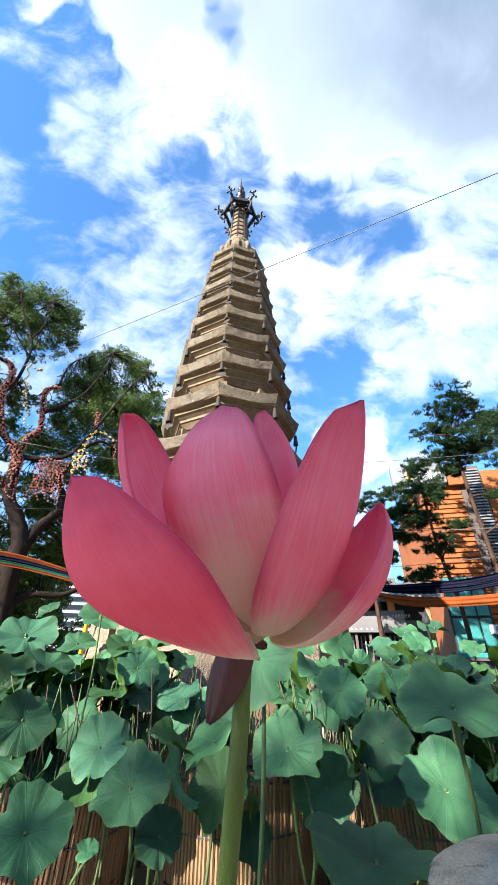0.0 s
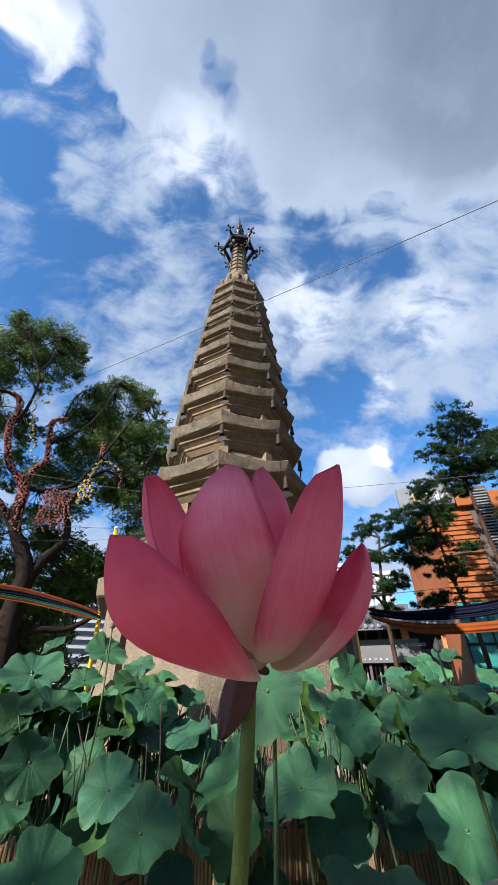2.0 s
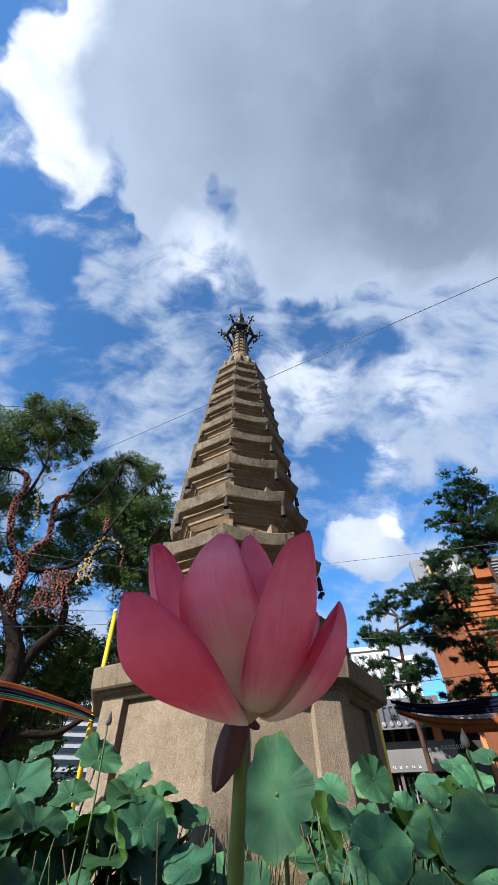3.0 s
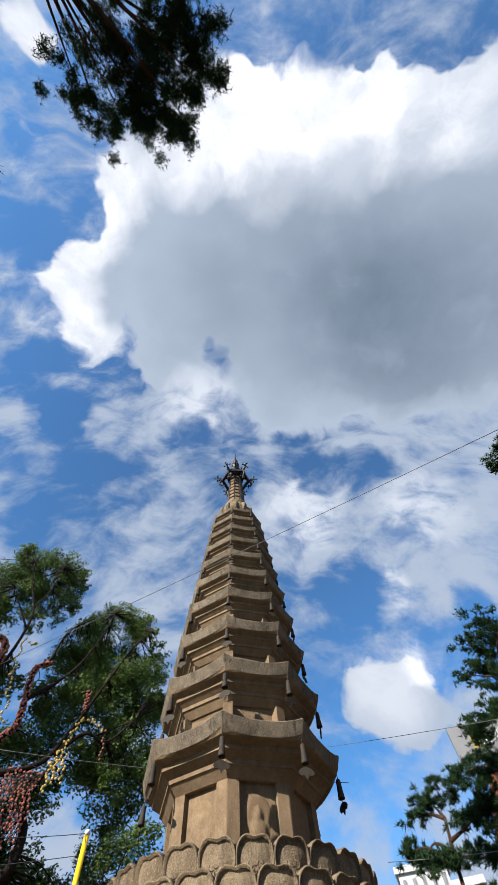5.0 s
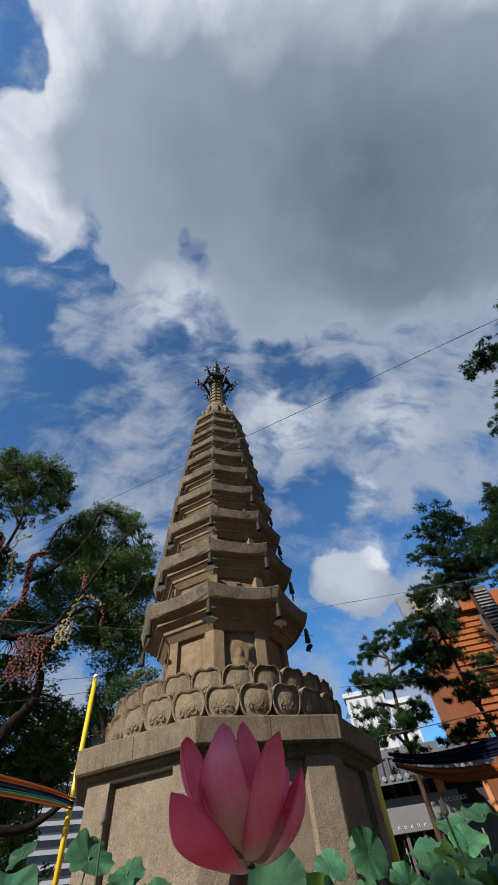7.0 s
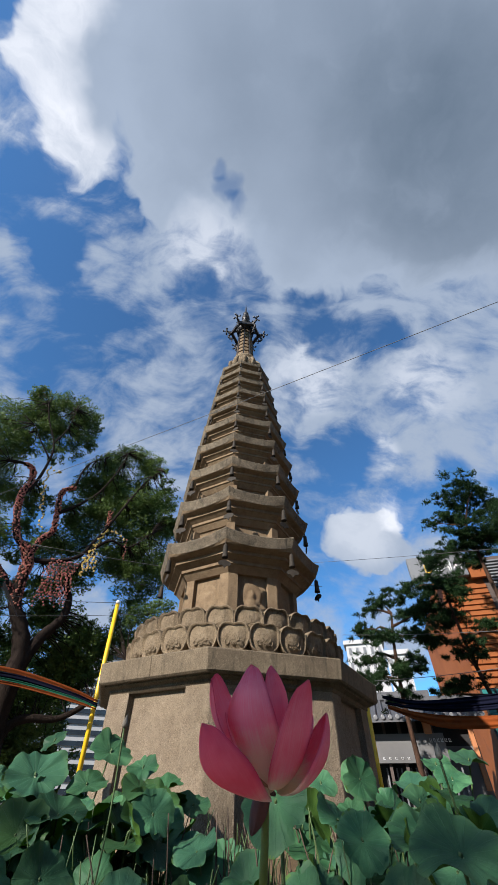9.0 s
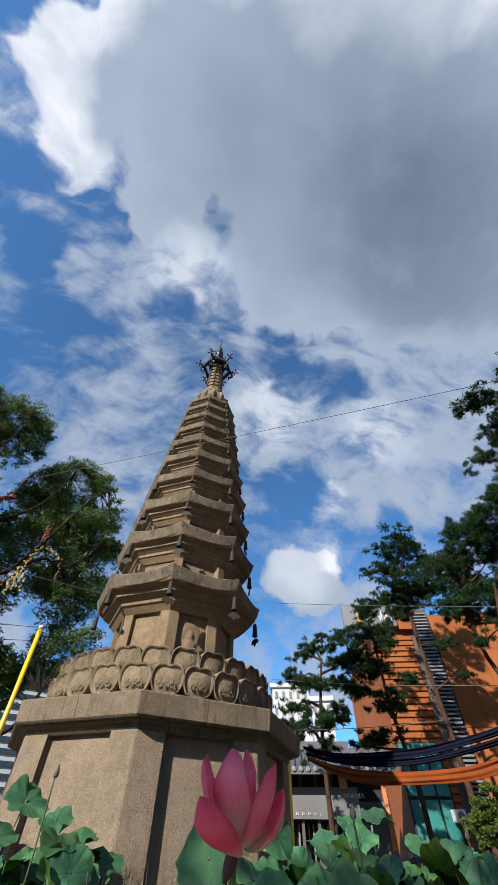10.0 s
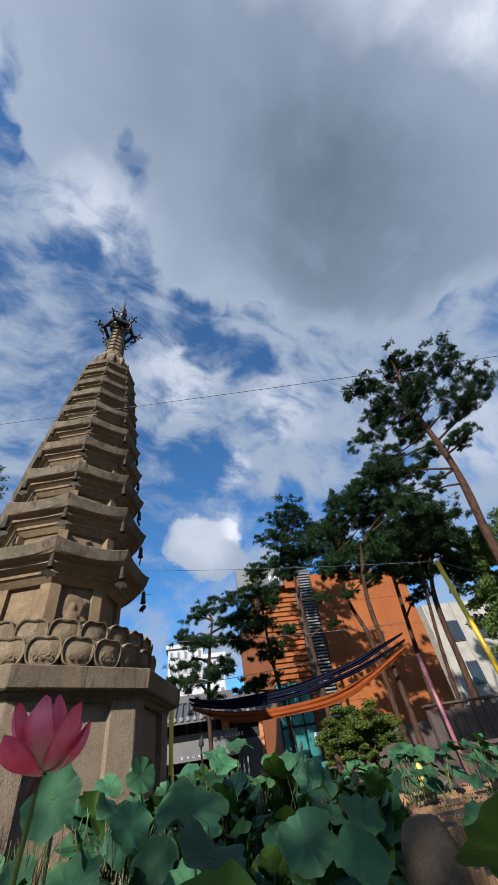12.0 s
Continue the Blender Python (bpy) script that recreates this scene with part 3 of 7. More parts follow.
BOULDERS = [boulder_mesh(s) for s in range(5)]
rnd = random.Random(3)
for k in range(8):
    along = (corner(2.0, k + 1) - corner(2.0, k))
    for row in range(2):
        x = 0.0
        while x < along.length - 0.12:
            w = min(rnd.uniform(0.24, 0.46), along.length - x)
            p = corner(2.0, k) + along.normalized() * (x + w / 2)
            piece("stone", rnd.choice(BOULDERS), pagoda, m=Matrix.Translation((p.x, p.y, 0.23 * row - 0.01)) @ Matrix.Rotation(PHI + (k + 0.5) * math.pi / 4 + math.pi / 2, 4, "Z") @ Matrix.Diagonal((w * 1.06, 0.3, 0.25, 1)))
            x += w
g = octagon_loft([(1.93, 0.44, 0), (1.97, 0.47, 0), (1.97, 0.6, 0), (1.94, 0.63, 0), (1.7, 0.63, 0)])
piece("footing", g.mesh("footing", STONE), pagoda, "pale granite footing course")

# base: recessed panels between corner pillars, under a moulding and a thick slab
g = octagon_loft([(1.7, 0.6, 0), (1.7, 1.86, 0)])
piece("base_core", g.mesh("base_core", STONE_ROUGH), pagoda)
side = (corner(1.7, 0) - corner(1.7, 1)).length


def relief_mesh(w, h, depth, shape, nx=22, nz=34, mat=STONE):
    """A low relief as one skin: shape(x, z) gives how far the stone stands proud, with x from -1 to 1 and z from 0 to 1."""
    vs = []
    for j in range(nz + 1):
        for i in range(nx + 1):
            x, z = 2 * i / nx - 1, j / nz
            rim = min(1.0, 8 * min(1 - abs(x), z, 1 - z))
            vs.append((x * w / 2, depth * shape(x, z) * rim - 0.001, z * h))
    k = nx + 1
    return as_mesh("relief", vs, [(j * k + i, j * k + i + 1, (j + 1) * k + i + 1, (j + 1) * k + i) for j in range(nz) for i in range(nx)], mat, True)


def blob(x, z, cx, cz, rx, rz):
    return max(0.0, 1 - ((x - cx) / rx) ** 2 - ((z - cz) / rz) ** 2) ** 0.5


def standing(seed):
    """Flowing robes under a halo, worn faint."""
    r = random.Random(seed)
    lean, wave = r.uniform(-0.12, 0.12), r.uniform(0, 6.28)

    def shape(x, z):
        cx = lean * (1 - z)
        halo = math.exp(-((math.hypot((x - lean * 0.2) / 0.3, (z - 0.8) / 0.12) - 1) / 0.16) ** 2) * 0.5
        half = 0.2 + 0.34 * (1 - z) + 0.06 * math.sin(9 * z + wave)
        robe = 0.0
        if 0.04 < z < 0.72:
            edge = max(0.0, 1 - abs(x - cx) / half)
            robe = min(1.0, edge * 4) * (0.45 + 0.4 * math.sin((x - cx) * 26 + 5 * math.sin(4 * z + wave)) ** 2)
        return max(halo, robe, blob(x, z, lean * 0.2, 0.79, 0.16, 0.075), 0.5 * blob(x, z, 0.45, 0.4, 0.2, 0.2))
    return shape


def seated(seed):
    def shape(x, z):
        return max(0.35 * blob(x, z, 0.0, 0.62, 0.75, 0.3) ** 0.3, blob(x, z, 0, 0.62, 0.26, 0.13), 0.9 * blob(x, z, 0, 0.38, 0.5, 0.22), 0.8 * blob(x, z, 0, 0.2, 0.78, 0.14), 0.2 + 0.15 * math.sin(16 * x + seed) if z < 0.12 and abs(x) < 0.8 else 0.0)
    return shape


for k in range(8):
    m = face_pose(1.7, k, 0.63)
    g = Geo()
    g.box((-side / 2 + 0.2, -0.02, 0), (side / 2 - 0.2, 0.03, 1.17))
    panel = piece("base_panel", g.mesh("base_panel", STONE_ROUGH), pagoda, m=m)
    piece("relief", relief_mesh(0.72, 1.05, 0.009, standing(k), mat=STONE_ROUGH), panel, "faint worn carving", m=pose(0, 0.0275, 0.05))
    # two faces of each corner pillar meet at the corner
    a, b, c = corner(1.815, k), corner(1.815, k - 1), corner(1.815, k + 1)
    ins = corner(1.55, k)
    p1, p2 = a + (b - a).normalized() * 0.3, a + (c - a).normalized() * 0.3
    e = 0.012
    pts = [p1, a + (b - a).normalized() * e, a + (c - a).normalized() * e, p2, ins + (p2 - a) * 0.8, ins + (p1 - a) * 0.8]
    g = Geo()
    g.put([(p.x, p.y, z) for z in (0.63, 1.80) for p in pts], [tuple(range(6))[::-1], tuple(range(6, 12))] + [(i, (i + 1) % 6, 6 + (i + 1) % 6, 6 + i) for i in range(6)])
    piece("corner_pillar", g.mesh("corner_pillar", STONE_ROUGH), pagoda)
g = octagon_loft([(1.7, 1.79, 0), (1.8, 1.79, 0), (1.83, 1.81, 0), (1.83, 1.84, 0), (1.9, 1.86, 0), (1.9, 1.876, 0), (1.7, 1.876, 0)])
piece("moulding", g.mesh("moulding", STONE_SLAB), pagoda)
for k in range(8):  # slab blocks, jointed at the middle of each side
    g = Geo()
    rings = [(1.955, 1.877), (1.98, 1.895), (2.0, 2.085), (1.985, 2.1)]
    vs = []
    for r, z in rings:
        for p in (corner(r, k - 1).lerp(corner(r, k), 0.5) * 1.0 + (corner(r, k) - corner(r, k - 1)).normalized() * 0.003, corner(r, k), corner(r, k).lerp(corner(r, k + 1), 0.5) - (corner(r, k + 1) - corner(r, k)).normalized() * 0.003, corner(0.9, k).lerp(corner(0.9, k + 1), 0.49), corner(0.9, k - 1).lerp(corner(0.9, k), 0.51)):
            vs.append((p.x, p.y, z))
    fs = [(4, 3, 2, 1, 0), tuple(range(15, 20))] + [(5 * j + i, 5 * j + (i + 1) % 5, 5 * j + 5 + (i + 1) % 5, 5 * j + 5 + i) for j in range(3) for i in range(5)]
    piece("slab_block", g.put(vs, fs).mesh("slab_block", STONE_SLAB), pagoda, "weathered granite slab block")


# ring of carved lotus petals
def stone_petal(name, w, h, lean, bulge):
    """A cleft round-topped petal: raised rim, hollow, swelling middle with a small rosette. x across, y out, z up."""
    n, outline = 30, []
    for i in range(n):
        a = 2 * math.pi * i / n - math.pi / 2
        x, z = math.cos(a), math.sin(a)
        if z < 0:
            x, z = math.copysign(abs(x) ** 0.5, x) * (0.9 + 0.1 * (1 + z)), z * 0.92
        else:
            x, z = math.copysign(abs(x) ** 0.68, x), z ** 0.8 - 0.16 * math.exp(-(x / 0.2) ** 2)
        outline.append((x * w / 2, h / 2 + z * h / 2))
    cz = h * 0.42

    def depth(x, z):
        v = max(z / h, 0.0)
        return bulge * (1 - (2 * x / w) ** 2 * 0.8) * math.sin(math.pi * min(1, 0.25 + v * 0.6)) + lean * v * v

    g, vs = Geo(), []
    for s, d in ((1.0, -0.11), (1.0, -0.018), (0.98, 0.002), (0.93, 0.006), (0.885, -0.03), (0.76, -0.026), (0.5, -0.008), (0.2, 0.0)):
        for x, z in outline:
            px, pz = x * s, cz + (z - cz) * s
            vs.append((px, depth(px, pz) + d, pz))
    m = len(vs) // n
    fs = [(j * n + i, j * n + (i + 1) % n, (j + 1) * n + (i + 1) % n, (j + 1) * n + i) for j in range(m - 1) for i in range(n)]
    fs += [tuple(range((m - 1) * n, m * n)), tuple(reversed(range(n)))]
    g.put(vs, fs)
    for i in range(5):  # fan of round lobes over a small scroll
        a = math.pi * (i + 0.5) / 5
        x, z = 0.19 * w * math.cos(a), h * 0.26 + 0.2 * h * math.sin(a)
        ring = [(x + 0.07 * w * math.cos(b), depth(x, z) - 0.004, z + 0.08 * h * math.sin(b)) for b in [2 * math.pi * q / 8 for q in range(9)]]
        g.tube(ring, 0.007, 4, caps=False)
    spiral = [(w * (0.012 + 0.007 * q) * math.cos(q * 0.9), depth(0, h * 0.3) - 0.002, h * 0.28 + h * (0.012 + 0.007 * q) * math.sin(q * 0.9)) for q in range(12)]
    g.tube(spiral, 0.006, 4)
    return g.mesh(name, CARVED, True)


LOW_PETAL = stone_petal("petal", 0.395, 0.34, 0.05, 0.022)
HIGH_PETAL = stone_petal("petal", 0.375, 0.35, 0.06, 0.022)
BACK_PETAL = stone_petal("petal", 0.34, 0.29, 0.05, 0.02)
for row, (mesh, r, z, off) in enumerate(((LOW_PETAL, 1.555, 2.15, 0.0), (HIGH_PETAL, 1.485, 2.355, 0.5), (BACK_PETAL, 1.39, 2.4, 0.0))):
    for i in range(26):
        a = 2 * math.pi * (i + off) / 26 + radians(-91.5)
        out = Vector((math.cos(a), math.sin(a), 0))
        m = Matrix(((out.y, out.x, 0, out.x * r), (-out.x, out.y, 0, out.y * r), (0, 0, 1, z), (0, 0, 0, 1)))
        piece("petal", mesh, pagoda, m=m)
g = Geo()
g.lathe([(1.62, 2.095), (1.62, 2.14), (1.5, 2.16), (1.49, 2.38), (1.4, 2.42), (1.38, 2.62), (1.0, 2.64)], 52)
piece("petal_bed", g.mesh("petal_bed", STONE, True), pagoda)

# shrine storey
g = octagon_loft([(1.06, 2.55, 0), (1.06, 2.64, 0), (0.93, 2.66, 0), (0.93, 3.44, 0)])
piece("shrine_core", g.mesh("shrine_core", STONE), pagoda)
for k in range(8):
    a, b, c = corner(1.0, k), corner(1.0, k - 1), corner(1.0, k + 1)
    p1, p2, ins = a + (b - a).normalized() * 0.15, a + (c - a).normalized() * 0.15, corner(0.85, k)
    pts = [p1, a + (b - a).normalized() * 0.008, a + (c - a).normalized() * 0.008, p2, ins + (p2 - a) * 0.7, ins + (p1 - a) * 0.7]
    g = Geo()
    g.put([(p.x, p.y, z) for z in (2.6, 3.43) for p in pts], [tuple(range(6))[::-1], tuple(range(6, 12))] + [(i, (i + 1) % 6, 6 + (i + 1) % 6, 6 + i) for i in range(6)])
    piece("shrine_pillar", g.mesh("shrine_pillar", STONE), pagoda)
    piece("relief", relief_mesh(0.42, 0.62, 0.03 if k % 2 else 0.045, seated(k), 20, 28), pagoda, "worn carved relief of a seated shape", m=face_pose(0.93, k, 2.7))

# ten roofs
ROOF_R = [1.444, 1.338, 1.242, 1.158, 1.07, 0.985, 0.918, 0.855, 0.795, 0.735]
ROOF_Z = [3.896, 4.754, 5.542, 6.27, 6.942, 7.554, 8.114, 8.644, 9.134, 9.58]
BELL_SPOTS = []
for i, (ro, zt) in enumerate(zip(ROOF_R, ROOF_Z)):
    gap = ROOF_Z[i] - ROOF_Z[i - 1] if i else 0.858
    k = gap / 0.858
    rb = 1.0 if i == 0 else ro * 0.715
    lift, h = 0.075 * k, 0.165 * k
    top = zt - lift
    low = top - h
    span = ro - 0.055 * k - rb
    foot = low - 0.285 * k
    nxt = (ROOF_R[i + 1] * 0.715, top + 0.16 * k) if i < 9 else (0.5, top + 0.24)
    rings = [(rb, foot, 0), (rb + 0.24 * span, low - 0.19 * k, 0), (rb + 0.3 * span, low - 0.185 * k, 0), (rb + 0.305 * span, low - 0.14 * k, 0), (rb + 0.56 * span, low - 0.085 * k, 0), (rb + 0.61 * span, low - 0.08 * k, 0), (rb + 0.615 * span, low - 0.034 * k, 0),
             (rb + 0.9 * span, low - 0.012 * k, 0.4 * lift), (ro - 0.06 * k, low, lift), (ro - 0.055 * k, low + 0.012 * k, lift), (ro - 0.006, top - 0.012 * k, lift), (ro - 0.014, top, lift), (ro - 0.1 * k, top + 0.012 * k, 0.75 * lift), (ro - 0.24 * k, top + 0.055 * k, 0.2 * lift), (nxt[0] + 0.06 * k, nxt[1] - 0.02 * k, 0), (nxt[0] + 0.05 * k, nxt[1], 0), (nxt[0], nxt[1], 0)]
    bands = [0] * 8 + [1, 1, 1] + [1] * 5
    g = octagon_loft(rings, 8, ring_mats=bands)
    piece("roof", g.mesh("roof", [STONE, STONE_EDGE]), pagoda, "stepped stone roof with upturned corners")
    if i < 9:  # short wall of the next storey
        nk = (ROOF_Z[i + 1] - zt) / 0.858
        nfoot = ROOF_Z[i + 1] - 0.075 * nk - 0.165 * nk - 0.285 * nk
        g = octagon_loft([(nxt[0] - 0.03, nxt[1] - 0.02, 0), (nxt[0] - 0.03, nfoot + 0.01, 0)])
        for q in range(8):
            a = corner(nxt[0] + 0.005, q)
            g.box((-0.09 * nk, -0.07 * nk, nxt[1] - 0.01), (0.05 * nk, 0.07 * nk, nfoot + 0.004), m=Matrix.Translation((a.x, a.y, 0)) @ Matrix.Rotation(PHI + q * math.pi / 4, 4, "Z"))
        piece("storey_wall", g.mesh("storey_wall", STONE), pagoda)
    for q in range(8):
        BELL_SPOTS.append((corner(ro - 0.09 * k, q, low + 0.72 * lift), k, PHI + q * math.pi / 4))

# finial: dome, ringed shaft, crown with hanging sprigs, jewel and spike
finial = piece("finial", Geo().lathe([(0.5, 9.72), (0.5, 9.8), (0.42, 9.83), (0.42, 9.9), (0.47, 9.98), (0.46, 10.15), (0.37, 10.32), (0.3, 10.4), (0.36, 10.46), (0.36, 10.52), (0.27, 10.56)], 24).mesh("finial", CARVED, True), pagoda, "carved stone finial with a dark bronze crown")
for j in range(12):
    a = 2 * math.pi * j / 12
    g = Geo()
    g.tube(curve([(0.44 * math.cos(a), 0.44 * math.sin(a), 9.86), (0.48 * math.cos(a), 0.48 * math.sin(a), 10.1), (0.36 * math.cos(a), 0.36 * math.sin(a), 10.36)], 4), [0.03, 0.045, 0.055, 0.06, 0.06, 0.055, 0.045, 0.03, 0.02], 6)
    piece("dome_leaf", g.mesh("dome_leaf", CARVED, True), finial)
for j in range(9):
    z, r = 10.58 + j * 0.215, 0.27 - j * 0.011
    piece("shaft_ring", Geo().lathe([(r * 0.72, z), (r * 0.72, z + 0.06), (r, z + 0.075), (r * 1.03, z + 0.14), (r, z + 0.2), (r * 0.72, z + 0.215)], 16).mesh("shaft_ring", STONE), finial)
for j in range(8):
    a = 2 * math.pi * j / 8 + PHI
    piece("shaft_rib", Geo().tube([(0.275 * math.cos(a), 0.275 * math.sin(a), 10.55), (0.19 * math.cos(a), 0.19 * math.sin(a), 12.5)], 0.022, 5).mesh("shaft_rib", BRONZE), finial)


def sprig(g, p, s, out):
    """A small openwork rosette: six short limbs that end in round lobes."""
    up, tangent = Vector((0, 0, 1)), Vector((-out.y, out.x, 0))
    for d in (up, -up, out, -out, tangent, -tangent):
        g.tube([p, p + d * s * 0.75], s * 0.12, 5)
        g.lathe([(0.01 * s, -0.27 * s), (0.2 * s, -0.18 * s), (0.28 * s, 0.0), (0.2 * s, 0.18 * s), (0.01 * s, 0.27 * s)], 7, m=Matrix.Translation(p + d * s * 0.85))
    g.lathe([(0.01 * s, -0.3 * s), (0.22 * s, -0.2 * s), (0.3 * s, 0.0), (0.22 * s, 0.2 * s), (0.01 * s, 0.3 * s)], 7, m=Matrix.Translation(p))


# a flat six-sided ring held by spokes, with an openwork cross at each corner
crown = piece("crown", Geo().lathe([(0.2, 12.3), (0.3, 12.36), (0.31, 12.46), (0.2, 12.56), (0.12, 12.78)], 12).mesh("crown", BRONZE, True), finial, "dark bronze crown")
RIM = [Vector((math.cos(a), math.sin(a), 0)) for a in [radians(60 * j + 3) for j in range(6)]]
for j in range(6):
    p, q = RIM[j], RIM[(j + 1) % 6]
    at = [v * k + Vector((0, 0, z)) for v in (p, q) for k, z in ((0.41, 12.19), (0.5, 12.19), (0.5, 12.33), (0.43, 12.36))]
    g = Geo().put(at, [(0, 4, 5, 1), (1, 5, 6, 2), (2, 6, 7, 3), (3, 7, 4, 0), (0, 1, 2, 3), (7, 6, 5, 4)])
    g.tube(curve([p * 0.45 + Vector((0, 0, 12.27)), p * 0.36 + Vector((0, 0, 12.4)), p * 0.24 + Vector((0, 0, 12.42))], 4), 0.04, 6)
    g.tube([p * 0.48 + Vector((0, 0, 12.26)), p * 0.6 + Vector((0, 0, 12.28))], [0.05, 0.03], 6)
    sprig(g, p * 0.64 + Vector((0, 0, 12.36)), 0.125, p)
    sprig(g, p * 0.44 + Vector((0, 0, 11.86)), 0.08, p)
    g.tube(curve([p * 0.5 + Vector((0, 0, 12.2)), p * 0.56 + Vector((0, 0, 12.0)), p * 0.42 + Vector((0, 0, 11.86))], 4), [0.035] * 6 + [0.028, 0.02, 0.012], 6)
    piece("crown_arm", g.mesh("crown_arm", BRONZE), finial)
g = Geo().lathe([(0.1, 12.74), (0.07, 12.95), (0.15, 13.0), (0.17, 13.07), (0.07, 13.16), (0.09, 13.24), (0.15, 13.36), (0.14, 13.48), (0.05, 13.6), (0.09, 13.66), (0.1, 13.74), (0.04, 13.86), (0.03, 14.05), (0.004, 14.5)], 14)
for j in range(4):
    d = heading(180 + 90 * j, 0)
    sprig(g, d * 0.24 + Vector((0, 0, 13.1)), 0.085, d)
piece("jewel_spike", g.mesh("jewel_spike", BRONZE, True), finial, "dark bronze jewel and spike")


# wind bells under the roof corners
def wind_bell():
    b = thing("wind_bell", "weathered bronze wind bell hanging from a stone roof corner", "wind bell", "wind bells under the pagoda roofs")
    piece("hanger", Geo().tube([(0, 0, 0), (0, 0, -0.09)], 0.006, 5).mesh("hanger", BELL), b)
    piece("bell_body", Geo().lathe([(0.01, -0.075), (0.026, -0.085), (0.032, -0.11), (0.036, -0.2), (0.044, -0.265), (0.047, -0.285), (0.04, -0.287), (0.033, -0.2), (0.02, -0.12)], 14, caps=False).mesh("bell_body", BELL, True), b)
    g = Geo().tube([(0, 0, -0.12), (0, 0, -0.335)], 0.004, 4)
    outline = [(0.02, 0.0), (0.075, -0.02), (0.1, -0.055), (0.07, -0.085), (0.03, -0.08), (0, -0.125), (-0.03, -0.08), (-0.07, -0.085), (-0.1, -0.055), (-0.075, -0.02), (-0.02, 0.0)]
    n = len(outline)
    g.put([(x, y, z - 0.32) for y in (-0.005, 0.005) for x, z in outline], [tuple(range(n)), tuple(reversed(range(n, 2 * n)))] + [(i, n + i, n + (i + 1) % n, (i + 1) % n) for i in range(n)])
    piece("clapper_plate", g.mesh("clapper_plate", BELL), b)
    return b


first = wind_bell()
for j, (p, k, a) in enumerate(BELL_SPOTS):
    turn = random.Random(j).uniform(-0.6, 0.6)
    m = Matrix.Translation(p) @ Matrix.Rotation(a + math.pi / 2 + turn, 4, "Z")
    if j == 0:
        first.matrix_basis = m
    else:
        c = copy_thing(first, m)
        c.scale = (max(k, 0.7),) * 3

# ---------- lotus tubs, leaves and flower ----------
def lotus_tub():
    """A round tub of mud wrapped in reed matting."""
    t = thing("lotus_tub", "round lotus tub wrapped in brown reed matting", "planter", "lotus tubs round the pagoda")
    piece("tub_wall", Geo().lathe([(0.37, 0.0), (0.4, 0.4), (0.42, 0.41), (0.42, 0.44), (0.39, 0.445), (0.37, 0.38)], 28).mesh("tub_wall", TUB, True), t)
    piece("mud", Geo().lathe([(0.38, 0.33), (0.2, 0.345), (0.01, 0.35)], 24).mesh("mud", MUD, True), t, "dark wet mud")
    g, r = Geo(), random.Random(5)
    for i in range(150):
        a = 2 * math.pi * i / 150
        rad = 0.432 + r.uniform(0, 0.008)
        p, q = Vector((rad * math.cos(a) * 0.955, rad * math.sin(a) * 0.955, 0.0)), Vector((rad * math.cos(a), rad * math.sin(a), 0.45 + r.uniform(-0.02, 0.025)))
        g.tube([p, q], 0.0085, 5)
    mat = piece("reed_mat", g.mesh("reed_mat", REED), t, "brown split-reed mat")
    mat["kind"] = "stuff"
    g = Geo()
    for z in (0.1, 0.27):
        ring = [((0.418 + 0.06 * z) * math.cos(a), (0.418 + 0.06 * z) * math.sin(a), z) for a in [2 * math.pi * i / 40 for i in range(41)]]
        g.tube(ring, 0.005, 4, caps=False)
    piece("binding", g.mesh("binding", WIRE), t)
    return t


TUBS = [(-0.02, -5.35)]
TUB_ROWS = [(-4.75, -2.2, 6, 0.93), (-3.28, -2.75, 8, 0.95), (-2.7, -4.6, 2, 0.95), (-2.2, 2.6, 3, 0.98), (-4.7, 3.7, 2, 1.1)]
tub = None
for row, (y, x0, count, step) in enumerate(TUB_ROWS):
    for i in range(count):
        if row == 0 and i < 5:
            continue
        r = random.Random(row * 20 + i)
        m = pose(x0 + i * step + r.uniform(-0.05, 0.05), y + r.uniform(-0.08, 0.08), 0, 0, 0, r.uniform(0, 360))
        TUBS.append(tuple(m.translation.xy))
        if tub is None:
            tub = lotus_tub()
            tub.matrix_basis = m
        else:
            copy_thing(tub, m)
FAR_TUBS = [(4.7, -1.95), (5.5, -2.35), (5.9, -0.9), (6.75, -1.2), (5.3, 0.1), (6.5, 0.2)]
for x, y in FAR_TUBS:
    copy_thing(tub, pose(x, y, 0, 0, 0, 57 * x))


